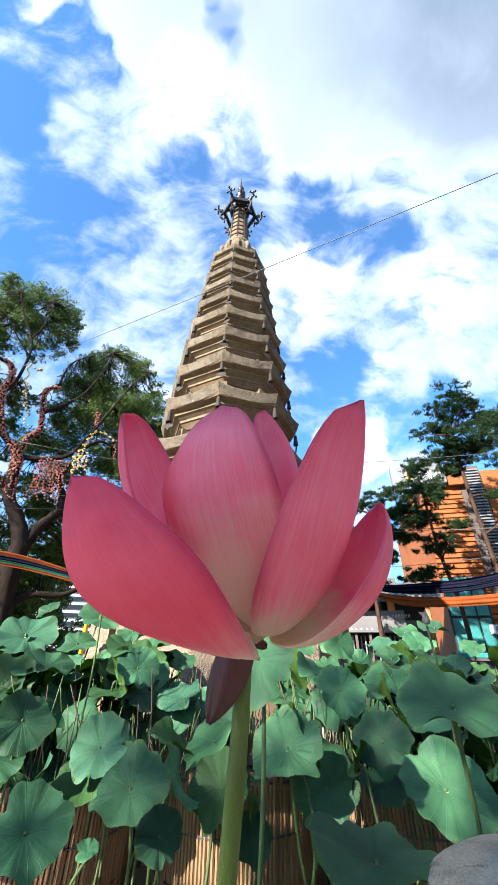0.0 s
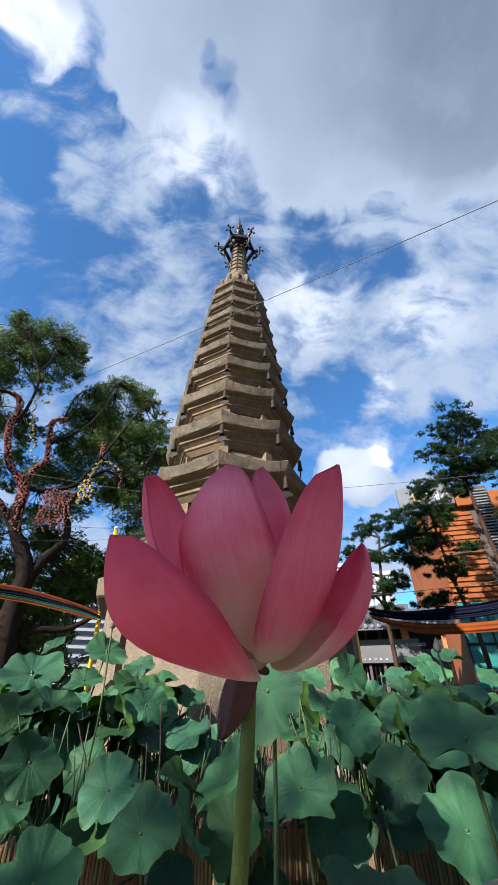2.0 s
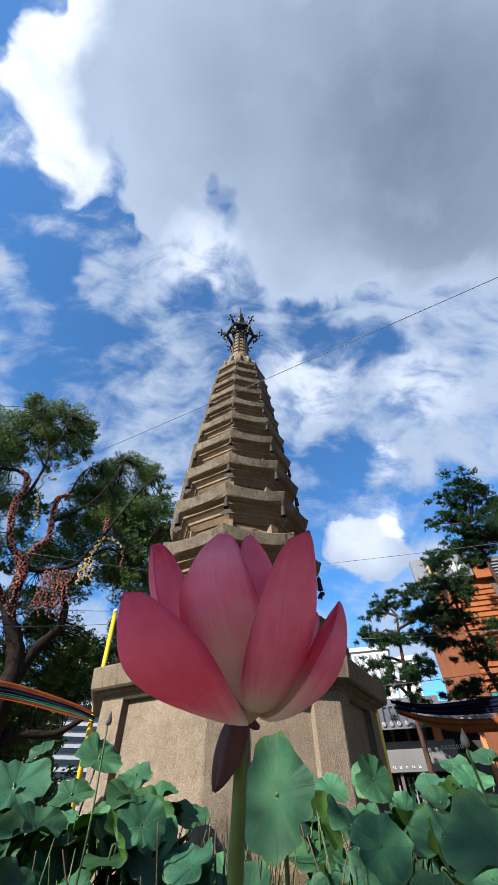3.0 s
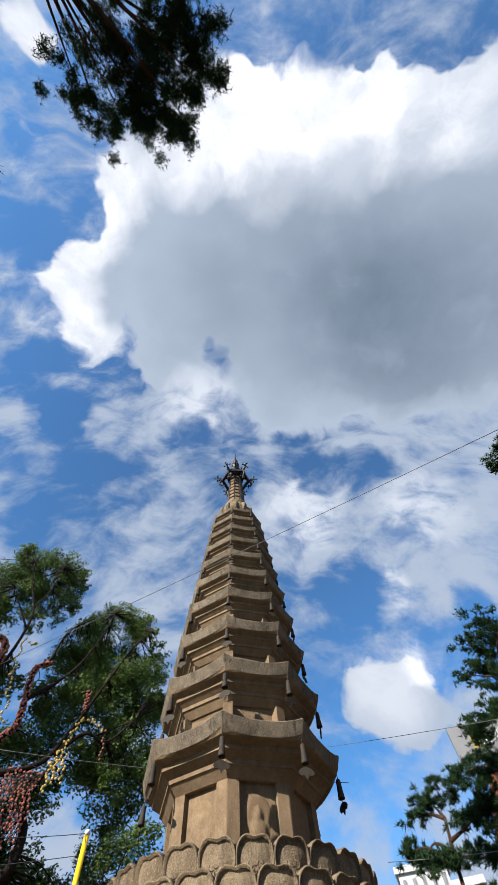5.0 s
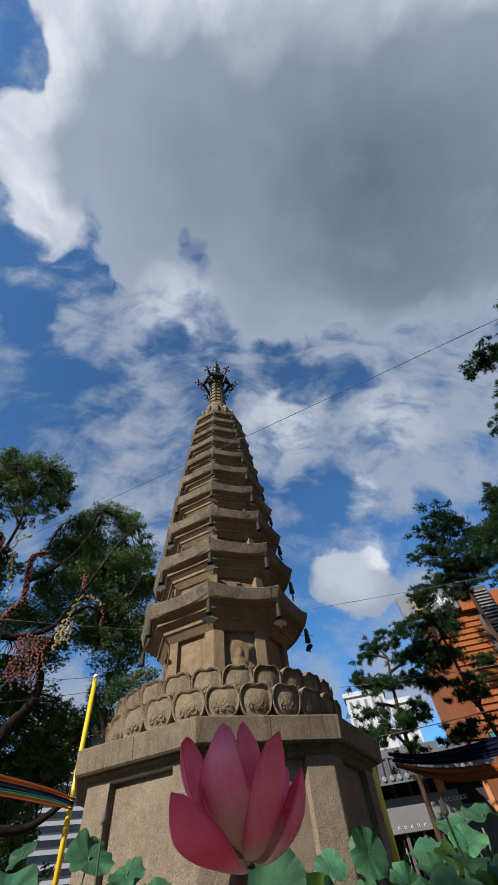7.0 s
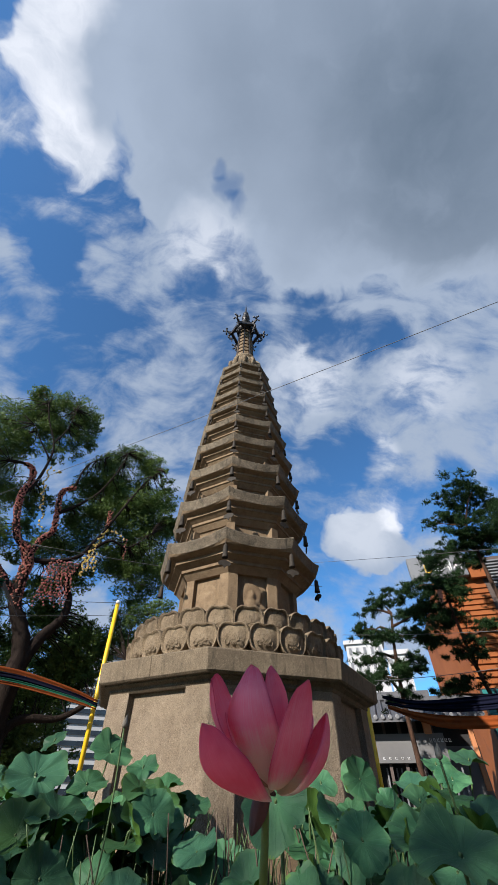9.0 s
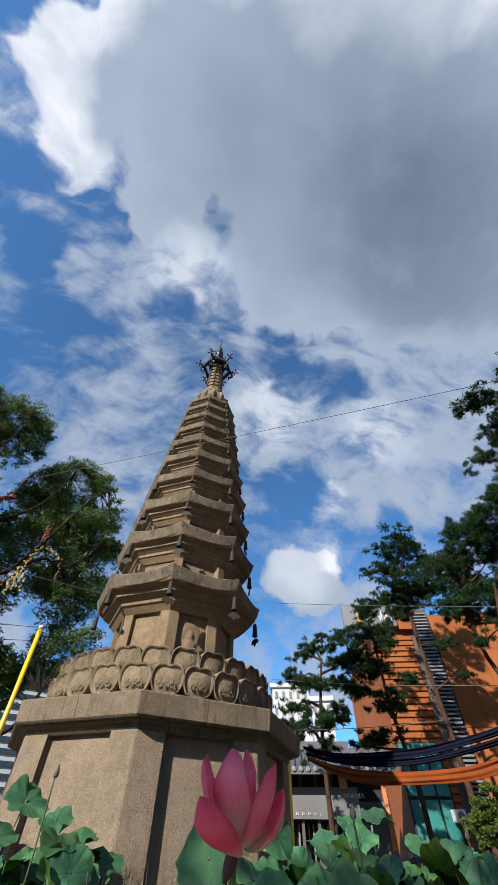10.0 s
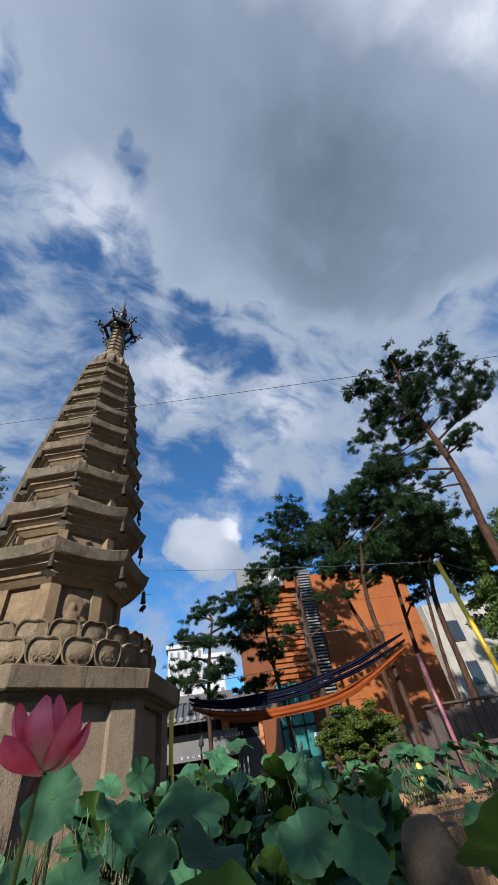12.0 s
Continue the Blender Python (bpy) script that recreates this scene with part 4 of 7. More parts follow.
def leaf_mesh(seed, n=84):
    """A round blade of radius 1: a shallow funnel creased along its veins, with a waving, scalloped rim."""
    r = random.Random(seed)
    rings = (0.02, 0.1, 0.25, 0.42, 0.58, 0.72, 0.84, 0.93, 1.0) if n > 60 else (0.02, 0.25, 0.55, 0.8, 1.0)
    waves = [(k, r.uniform(0, 6.28), r.uniform(0.6, 1.0) * w) for k, w in ((2, 0.15), (3, 0.11), (5, 0.07), (8, 0.045), (13, 0.025))]
    edge = [(k, r.uniform(0, 6.28), w) for k, w in ((1, 0.04), (2, 0.06), (4, 0.045), (7, 0.035), (11, 0.022), (17, 0.012))]
    notch, second = r.uniform(0, 6.28), r.uniform(0, 6.28)
    dish = r.uniform(0.05, 0.14)
    vs = []
    for s in rings:
        for i in range(n):
            a = 2 * math.pi * i / n
            rim = 1 + sum(w * math.sin(k * a + p) for k, p, w in edge) - 0.2 * math.exp(-((math.remainder(a - notch, 2 * math.pi)) / 0.14) ** 2) - 0.1 * math.exp(-((math.remainder(a - second, 2 * math.pi)) / 0.1) ** 2)
            rad = s * (1 + (rim - 1) * s * s)
            crease = -0.022 * abs(math.cos(10.5 * a)) ** 3 * s * (1.25 - s)
            z = 0.06 * math.exp(-(s / 0.12) ** 2) * -1 + dish * s ** 1.4 - 0.1 * max(0.0, s - 0.8) + sum(w * math.sin(k * a + p) for k, p, w in waves) * s ** 2.4 + crease
            vs.append((rad * math.cos(a), rad * math.sin(a), z))
    m = len(rings)
    fs = [(j * n + i, j * n + (i + 1) % n, (j + 1) * n + (i + 1) % n, (j + 1) * n + i) for j in range(m - 1) for i in range(n)] + [tuple(reversed(range(n)))]
    # the underside, a skin below that meets the rim
    k = len(vs)
    below = [(x, y, z - 0.018 * (1 - min(1.0, math.hypot(x, y)) ** 4)) for x, y, z in vs]
    fs_below = [tuple(i + k for i in reversed(f)) for f in fs]
    return as_mesh("blade", vs + below, fs + fs_below, [LOTUS, LOTUS_BELOW], True, [(x, y) for x, y, _ in vs] * 2, [0] * len(fs) + [1] * len(fs))


def lotus_leaf(p, diameter, tilt, towards, seed, dry=False, foot=None, full=0.46):
    """A leaf with its blade leaning by tilt degrees towards a bearing, on a thin stalk."""
    r = random.Random(seed)
    t = thing("lotus_leaf", "round blue-green lotus leaf with rippled rim", "lotus leaf", "lotus leaves in the tubs")
    lean = heading(towards, 0)
    up = (Vector((0, 0, 1)) * math.cos(radians(tilt)) + lean * math.sin(radians(tilt))).normalized()
    turn = up.to_track_quat("Z", "Y").to_matrix().to_4x4() @ Matrix.Rotation(r.uniform(0, 6.28), 4, "Z")
    s = diameter * full
    mesh_scale = blade_of(seed % 9, round(s, 2))
    piece("blade", mesh_scale, t, m=Matrix.Translation(p) @ turn)
    if foot is None:
        foot = Vector((p.x + r.uniform(-0.12, 0.12) - lean.x * 0.1, p.y + r.uniform(-0.08, 0.12) - lean.y * 0.1, 0.0))
        if any(math.hypot(foot.x - a, foot.y - b) < 0.34 for a, b in TUBS):
            foot.z = 0.33
    mid = p.lerp(foot, 0.5) + Vector((r.uniform(-0.05, 0.05), r.uniform(-0.04, 0.04), 0.04))
    g = Geo().tube(curve([foot, mid, p - up * 0.035, p - up * 0.002], 5), [0.0062] * 12 + [0.005] * 3 + [0.005], 6)
    piece("stalk", g.mesh("stalk", STEM_DRY if dry else STEM, True), t)
    return t


BLADES = {}


def blade_of(seed, s, n=84):
    """The blade of that kind at that radius; alike ones share a mesh."""
    s = round(s / 0.02) * 0.02
    if (seed, s, n) not in BLADES:
        me = leaf_mesh(seed, n)
        me.transform(Matrix.Diagonal((s, s, s, 1)))
        BLADES[seed, s, n] = me
    return BLADES[seed, s, n]


# x, y, z, diameter, tilt
NEAR_LEAVES = [(-0.51, -4.35, 0.51, 0.27, 42), (-0.26, -4.21, 0.57, 0.27, 39), (-0.16, -4.09, 0.42, 0.19, 59), (0.04, -4.02, 0.53, 0.26, 63), (0.28, -4.08, 0.65, 0.29, 43), (0.45, -3.96, 0.51, 0.26, 63), (0.82, -4.19, 0.56, 0.31, 39), (0.17, -3.88, 0.35, 0.15, 59), (0.42, -4.56, 0.52, 0.34, 8), (-0.42, -3.96, 0.35, 0.11, 28), (-1.17, -3.12, 0.48, 0.2, 67), (-1.35, -2.9, 0.68, 0.2, 71), (0.75, -3.77, 0.47, 0.2, 34)]
MIDDLE_LEAVES = [(-0.76, -2.86, 0.81, 0.27, 55), (-0.44, -3.16, 0.82, 0.34, 44), (-0.24, -3.3, 0.68, 0.34, 57), (-0.92, -3.21, 0.75, 0.32, 27), (-0.79, -3.22, 0.63, 0.28, 59), (-0.61, -3.04, 0.56, 0.28, 39), (-1.52, -1.82, 0.45, 0.17, 69), (-0.03, -2.77, 0.66, 0.24, 70), (-1.36, -2.81, 1.05, 0.42, 43), (-1.02, -2.73, 1.01, 0.3, 27), (-0.92, -2.65, 1.19, 0.34, 39), (-1.71, -1.72, 1.32, 0.24, 46), (-0.5, -2.57, 1.0, 0.3, 27), (-1.04, -2.91, 0.88, 0.3, 25), (0.45, -2.91, 0.85, 0.36, 54), (0.49, -3.11, 0.67, 0.24, 28), (0.88, -2.47, 0.87, 0.24, 50)]
FAR_LEAVES = [(0.86, -2.92, 0.8, 0.32, 30), (1.25, -2.21, 0.91, 0.22, 75), (0.99, -3.54, 0.8, 0.42, 28), (1.67, -2.67, 0.62, 0.26, 70), (0.92, -3.08, 0.6, 0.26, 30), (1.88, -2.08, 1.08, 0.3, 40), (2.07, -2.24, 0.83, 0.27, 28), (2.44, -1.77, 0.62, 0.22, 72), (1.37, -2.9, 0.54, 0.24, 34), (2.22, -2.12, 0.91, 0.28, 29), (1.5, -2.13, 1.04, 0.34, 27), (2.19, -1.85, 1.22, 0.36, 21), (1.96, -1.65, 1.2, 0.3, 26), (1.03, -2.09, 1.1, 0.28, 61), (0.72, -2.21, 1.04, 0.23, 43), (2.69, -1.62, 1.06, 0.28, 36), (-2.46, -0.98, 1.07, 0.26, 57), (-0.74, -2.24, 1.12, 0.22, 44), (-0.29, -2.47, 0.91, 0.24, 34)]
RIGHT_LEAVES = [(0.55, -5.19, 0.74, 0.28, 37), (1.15, -4.75, 0.68, 0.24, 59), (1.25, -4.96, 0.62, 0.26, 35), (2.27, -4.74, 0.55, 0.27, 69), (0.12, -4.6, 0.94, 0.27, 75), (0.79, -3.18, 1.04, 0.24, 69), (0.7, -4.57, 0.83, 0.32, 26), (1.76, -4.35, 0.69, 0.28, 47), (1.62, -3.19, 0.8, 0.26, 40), (1.39, -4.05, 0.59, 0.22, 70), (2.18, -4.04, 0.51, 0.24, 53), (1.82, -3.98, 0.67, 0.28, 35), (0.61, -3.73, 0.81, 0.22, 57)]
for j, (x, y, z, d, tilt) in enumerate(itertools.chain(NEAR_LEAVES, MIDDLE_LEAVES, FAR_LEAVES, RIGHT_LEAVES)):
    r = random.Random(100 + j)
    lotus_leaf(Vector((x, y, z)), d, tilt, 180 + r.uniform(-38, 38), 100 + j, full=0.48)
# two leaves beside the walk that turn their undersides to it
lotus_leaf(Vector((0.25, -6.02, 0.73)), 0.18, 60, 26, 1004)
lotus_leaf(Vector((0.80, -6.07, 0.72)), 0.25, 36, 52, 1007)
carpet, carpet_stalks, carpet_uv = Geo(), Geo(), []


def on_path(x, y):
    """The paved way past the brown stone, where nothing grows."""
    return math.degrees(math.atan2(x, y + 6.72)) > 41.0


def far_leaf(p, diameter, tilt, towards, seed):
    """One more leaf of the joined carpet."""
    rr = random.Random(seed)
    lean = heading(towards, 0)
    up = (Vector((0, 0, 1)) * math.cos(radians(tilt)) + lean * math.sin(radians(tilt))).normalized()
    m = Matrix.Translation(p) @ up.to_track_quat("Z", "Y").to_matrix().to_4x4() @ Matrix.Rotation(rr.uniform(0, 6.28), 4, "Z")
    me = blade_of(seed % 9, diameter * 0.46, 42)
    carpet_uv.extend((v.co.x / (diameter * 0.46), v.co.y / (diameter * 0.46)) for v in me.vertices)
    half = len(me.polygons) // 2
    carpet.put([m @ v.co for v in me.vertices], [tuple(f.vertices) for f in me.polygons])
    carpet.fm[-half:] = [1] * half
    carpet_stalks.tube(curve([(p.x - lean.x * 0.1, p.y - lean.y * 0.1, 0.0), (p.x - lean.x * 0.06, p.y + 0.02, p.z * 0.5), p - up * 0.004], 3), 0.0055, 5)


# the rest of the planting, thick between the tubs and along both sides
r = random.Random(77)
made = 0
while made < 560:
    x, y = r.uniform(-3.3, 5.2), r.uniform(-4.6, -2.2)
    if made % 2 and not 0.9 < x < 4.6:
        continue
    middle = abs(x + 0.1) < 1.1
    if math.hypot(x, y) < 2.35 or (middle and (y > -2.9 or y < -3.7)) or (abs(x) < 0.5 and r.random() < 0.7) or (x < -1.0 and y < -3.9) or math.hypot(x - 1.72, y + 4.85) < 0.4 or (x < 1.3 and y < -3.9) or on_path(x, y):
        continue
    top = min(0.42 + 0.6 * min(1.0, (y + 5.0) / 2.2), 1.02) if x < 1.0 else min(0.46 + 0.4 * min(1.0, (y + 5.0) / 2.0), 0.9)
    z = r.uniform(0.3, 0.5) if middle else r.uniform(0.36, top)
    if made >= 55:
        far_leaf(Vector((x, y, z)), r.choice((0.14, 0.18, 0.22, 0.26)) * (0.9 if x > 1.0 else 1.0), r.uniform(10, 72), r.uniform(0, 360), made)
        made += 1
        continue
    lotus_leaf(Vector((x, y, z)), r.choice((0.14, 0.18, 0.22, 0.26, 0.3)) * (0.85 if x > 1.0 else 1.0), r.uniform(10, 72), r.uniform(0, 360), 300 + made, dry=r.random() < 0.15)
    made += 1
# small leaves over the tubs beyond the path
r = random.Random(63)
for tx, ty in FAR_TUBS:
    for k in range(13):
        a, d = r.uniform(0, 6.28), 0.5 * math.sqrt(r.random())
        lotus_leaf(Vector((tx + d * math.cos(a), ty + d * math.sin(a), r.uniform(0.55, 0.98))), r.uniform(0.2, 0.3), r.uniform(15, 55), 180 + r.uniform(-80, 80), 900 + made + k, foot=Vector((tx + 0.25 * math.cos(a), ty + 0.25 * math.sin(a), 0.33)))
    made += 13
# broad low leaves that close the middle of the bed
r = random.Random(41)
for made in range(64):
    x = r.uniform(-1.7, 1.5)
    y = r.uniform(-4.1, -2.75)
    z = 0.36 + 0.2 * max(0.0, y + 4.25) + r.uniform(0.0, 0.22) + 0.12 * min(1.0, abs(x))
    if (0.3 < x < 1.2 and y < -4.3) or math.hypot(x, y) < 2.5 or (abs(x - 0.05) < 0.3 and y > -3.3):
        continue
    lotus_leaf(Vector((x, y, z)), r.uniform(0.22, 0.34), r.uniform(20, 66), 180 + r.uniform(-110, 110), 600 + made)
# taller leaves along both flanks of the bed
r = random.Random(52)
for made in range(95):
    x = r.uniform(-2.1, -0.4) if made % 5 < 3 else r.uniform(0.55, 2.3)
    y = r.uniform(-3.45, -2.5)
    if math.hypot(x, y) < 2.45:
        continue
    lotus_leaf(Vector((x, y, r.uniform(0.62, 0.98))), r.uniform(0.22, 0.34), r.uniform(15, 64), 180 + r.uniform(-140, 140), 800 + made)
carpet_ob = tagged(new("lotus_carpet", as_mesh("lotus_carpet", carpet.v, carpet.f, [LOTUS, LOTUS_BELOW], True, carpet_uv, carpet.fm)), "dense carpet of smaller green lotus leaves", "lotus leaves", kind="stuff")
piece("stalks", carpet_stalks.mesh("stalks", STEM, True), carpet_ob)
# bare and withered stalks, standing among the leaves
r = random.Random(9)
g = Geo()
for i in range(1300):
    x, y = r.uniform(-2.6, 3.6), r.uniform(-3.62, -2.3)
    if math.hypot(x, y) < 2.3 or on_path(x, y):
        continue
    h = r.uniform(0.1, 0.62)
    p = Vector((x, y, 0.3))
    g.tube(curve([p, p + Vector((r.uniform(-0.05, 0.05), r.uniform(-0.05, 0.05), h * 0.55)), p + Vector((r.uniform(-0.08, 0.08), r.uniform(-0.08, 0.08), h))], 4), [0.0036] * 8 + [0.0025], 5, mat=0 if r.random() < 0.55 else 1)
tagged(new("lotus_stalks", g.mesh("lotus_stalks", [STEM, STEM_DRY], True)), "thicket of thin green and withered lotus stalks", "lotus stalks", kind="stuff")


def lotus_bud(p, s, foot):
    t = thing("lotus_bud", "closed grey-green lotus bud on a tall thin stalk", "lotus bud", "lotus buds among the leaves")
    prof = [(0.002, 0.0), (0.34, 0.12), (0.46, 0.4), (0.4, 0.8), (0.24, 1.2), (0.07, 1.6), (0.005, 1.75)]
    piece("bud", Geo().lathe([(a * s, b * s) for a, b in prof], 12).mesh("bud", BUD, True), t, m=Matrix.Translation(p) @ pose(0, 0, 0, 6, 4, 0))
    piece("stalk", Geo().tube(curve([foot, p.lerp(foot, 0.45) + Vector((0.02, 0.01, 0)), p], 6), 0.005, 6).mesh("stalk", STEM, True), t)


BUD = material("grey-green bud", (0.2, 0.17, 0.13), (0.11, 0.1, 0.075), 0.7, 20.0, 200.0, 0.3)
lotus_bud(Vector((-0.62, -3.68, 1.22)), 0.036, Vector((-0.66, -3.6, 0.33)))
lotus_bud(Vector((0.92, -4.1, 1.08)), 0.036, Vector((0.98, -4.0, 0.33)))
lotus_bud(Vector((2.1, -3.3, 1.05)), 0.034, Vector((2.05, -3.3, 0.33)))


# the flower close to the lens
BASE = Vector((0.02, -5.585, 0.961))
HEART = Vector((0.022, -5.612, 1.03))


def flower_petal(parent, tip, mid, width, cup=0.5, curl=0.0, name="petal", mat=None, p=0.48, q=0.6, base=BASE, out=None, twist=0.0, deep=0.0):
    """A cupped pointed petal from the flower's base through mid to its tip."""
    tip, mid = Vector(tip), Vector(mid)
    ctrl = mid * 2 - (base + tip) * 0.5
    if out is None:
        out = (mid - HEART) - Vector((0, 0, (mid - HEART).z * 0.5))
    vs, uvs, n, m = [], [], 18, 30
    peak = p / (p + q)
    full = peak ** p * (1 - peak) ** q
    for i in range(m + 1):
        v = i / m
        at = base * (1 - v) ** 2 + ctrl * 2 * v * (1 - v) + tip * v * v
        d = ((ctrl - base) * (1 - v) + (tip - ctrl) * v).normalized()
        nrm = (out - d * out.dot(d)).normalized()
        side_dir = d.cross(nrm)
        nrm = (nrm * math.cos(twist * v) + side_dir * math.sin(twist * v)).normalized()
        side_dir = d.cross(nrm)
        w = width * 0.5 * v ** p * (1 - v) ** q / full + 0.0008
        w = max(w, width * 0.07 * (1 - v) ** 3)
        for j in range(n + 1):
            u = 2 * j / n - 1
            roll = abs(u) ** 2.0 * cup - abs(u) ** 6 * curl
            ripple = 0.0007 * math.sin(9 * u + 5 * v) * v
            vs.append(at + side_dir * (w * u * (1 - 0.12 * cup * u * u)) - nrm * (w * roll) + nrm * ripple)
            uvs.append((u * 0.5 + 0.5, v + deep * (1 - v)))
    fs = [(i * (n + 1) + j, i * (n + 1) + j + 1, (i + 1) * (n + 1) + j + 1, (i + 1) * (n + 1) + j) for i in range(m) for j in range(n)]
    ob = piece(name, as_mesh(name, vs, fs, mat or PETAL, True, uvs), parent)
    s = ob.modifiers.new("thickness", "SOLIDIFY")
    s.thickness, s.offset = 0.0009, -1.0
    return ob


CALYX = material("cream flower base", (0.6, 0.42, 0.26), (0.42, 0.3, 0.18), 0.6, 40.0, 300.0, 0.2, through_light=0.2)
flower = thing("lotus_flower", "open pink lotus flower with cream petal bases on a green stalk", "lotus flower")
flower_petal(flower, (-0.0650, -5.6795, 1.0125), (-0.0410, -5.6615, 0.9575), 0.0950, 0.50, mat=PETAL_DEEP, p=0.54, q=0.57, base=Vector((0.012, -5.590, 0.9665)), deep=0.04)
flower_petal(flower, (-0.0030, -5.6360, 1.0866), (-0.0150, -5.6590, 1.0200), 0.0820, 0.45, p=0.33, q=0.52, base=Vector((0.021, -5.604, 0.9595)))
flower_petal(flower, (0.0705, -5.6860, 1.0590), (0.0650, -5.6380, 0.9900), 0.0970, 0.42, p=0.42, q=0.46, base=Vector((0.045, -5.590, 0.962)))
flower_petal(flower, (-0.0585, -5.6544, 1.0636), (-0.0490, -5.6061, 1.0227), 0.0960, 0.38, p=0.46, q=0.61, base=Vector((0.008, -5.578, 0.962)), deep=0.2)
flower_petal(flower, (0.0266, -5.6342, 1.0863), (0.0448, -5.6278, 1.0290), 0.0711, 0.41, p=0.47, q=0.57, base=Vector((0.03, -5.578, 0.962)))
flower_petal(flower, (0.1060, -5.6086, 1.0347), (0.0907, -5.6019, 0.9767), 0.1015, 0.52, p=0.50, q=0.65, base=Vector((0.034, -5.582, 0.961)))
flower_petal(flower, (-0.03, -5.55, 1.055), (-0.02, -5.565, 1.01), 0.06, 0.5)
flower_petal(flower, (0.04, -5.53, 1.06), (0.035, -5.55, 1.01), 0.06, 0.5)
flower_petal(flower, (0.088, -5.56, 1.045), (0.07, -5.57, 1.0), 0.058, 0.5)
piece("receptacle", Geo().lathe([(0.006, -0.009), (0.015, -0.003), (0.018, 0.005), (0.017, 0.03), (0.019, 0.036), (0.017, 0.038), (0.001, 0.037)], 16).mesh("receptacle", CALYX, True), flower, "pale cream flower base", m=Matrix.Translation(BASE))
flower_petal(flower, (-0.0005, -5.587, 0.9145), (0.0072, -5.594, 0.938), 0.0235, 0.7, 0.0, "withered_petal", DRY_PETAL, 0.45, 0.6, BASE + Vector((-0.002, -0.006, 0.0)), Vector((-0.35, -1, 0.1)))
flower_petal(flower, (0.033, -5.575, 0.951), (0.026, -5.582, 0.955), 0.008, 0.7, 0.0, "withered_petal", DRY_PETAL, 0.45, 0.6, BASE, Vector((0.5, -1, 0)))
stalk_line = curve([BASE + Vector((0, 0, 0.004)), (0.0185, -5.581, 0.935), (0.0165, -5.575, 0.896), (0.0135, -5.553, 0.8417), (0.005, -5.5, 0.68), (-0.01, -5.42, 0.5), (-0.02, -5.36, 0.33)], 6)
piece("stalk", Geo().tube(stalk_line, [0.0042 + 0.0011 * min(1.0, i / 14) for i in range(len(stalk_line))], 14).mesh("stalk", FLOWER_STEM, True), flower, "green thorny stalk")
copy_thing(tub, pose(-0.02, -5.35, 0, 0, 0, 40))

# stones beside the planting
def rounded_stone(name, label, at, sx, sy, sz, seed, mat):
    r = random.Random(seed)
    n, m, vs = 28, 14, []
    ph = [r.uniform(0, 6.28) for _ in range(6)]
    for j in range(m + 1):
        th = math.pi * j / m
        for i in range(n):
            a = 2 * math.pi * i / n
            k = 1 + 0.05 * math.sin(2 * a + ph[0]) + 0.04 * math.sin(3 * a + ph[1] + th) + 0.025 * math.sin(5 * a + ph[2] + 3 * th)
            s = math.sin(th) ** 0.6
            vs.append((sx * s * k * math.cos(a), sy * s * k * math.sin(a), sz * (0.5 - 0.5 * math.copysign(abs(math.cos(th)) ** 0.7, math.cos(th)))))
    fs = [(j * n + i, j * n + (i + 1) % n, (j + 1) * n + (i + 1) % n, (j + 1) * n + i) for j in range(m) for i in range(n)]
    ob = new(name, as_mesh(name, vs, fs, mat, True))
    ob.location = at
    return tagged(ob, label, "stone")


rounded_stone("boulder", "smooth grey rounded granite boulder beside the lotus tubs", (0.75, -4.75, 0), 0.34, 0.33, 0.58, 1, ROCK_GREY)
rounded_stone("boulder", "tall brownish rounded stone standing by the path", (1.70, -4.87, 0), 0.14, 0.15, 0.68, 2, ROCK_BROWN)

# ---------- trees ----------
def foliage(name, clumps, leaf, per, mat, seed, flat=0.75, hollow=0.35, hub=24, loose=0.25):
    """Many small folded leaves scattered through clumps of (centre, radius)."""
    rng = np.random.default_rng(seed)
    verts, count = [], 0
    for c, rad in clumps:
        k = int(per * rad * rad)
        d = rng.normal(size=(k, 3))
        d /= np.linalg.norm(d, axis=1)[:, None]
        # leaves gather on sub-clumps, so that the outline is uneven
        hubs = rng.normal(size=(max(8, int(hub * rad)), 3))
        hubs = hubs / np.linalg.norm(hubs, axis=1)[:, None] * (hollow + (1 - hollow) * rng.random((len(hubs), 1)) ** 0.6)
        pick = hubs[rng.integers(0, len(hubs), k)]
        pos = (pick + d * (rng.random((k, 1)) ** 0.5) * loose) * np.array([rad, rad, rad * flat]) + np.array(c)
        a = rng.normal(size=(k, 3)) * np.array([1.0, 1.0, 0.55])
        a /= np.linalg.norm(a, axis=1)[:, None]
        b = np.cross(a, rng.normal(size=(k, 3)))
        b /= np.linalg.norm(b, axis=1)[:, None]
        s = leaf * (0.6 + 0.7 * rng.random((k, 1)))
        up = np.cross(a, b) * 0.12
        quad = np.stack([pos - a * s, pos + b * s * 0.42 + up * s, pos + a * s, pos - b * s * 0.42 + up * s], 1)
        verts.append(quad.reshape(-1, 3))
        count += k
    v = np.concatenate(verts)
    me = bpy.data.meshes.new(name)
    me.vertices.add(len(v))
    me.vertices.foreach_set("co", v.ravel())
    me.loops.add(4 * count)
    me.loops.foreach_set("vertex_index", np.arange(4 * count, dtype=np.int32))
    me.polygons.add(count)
    me.polygons.foreach_set("loop_start", np.arange(0, 4 * count, 4, dtype=np.int32))
    me.materials.append(mat)
    me.update(calc_edges=True)
    return me


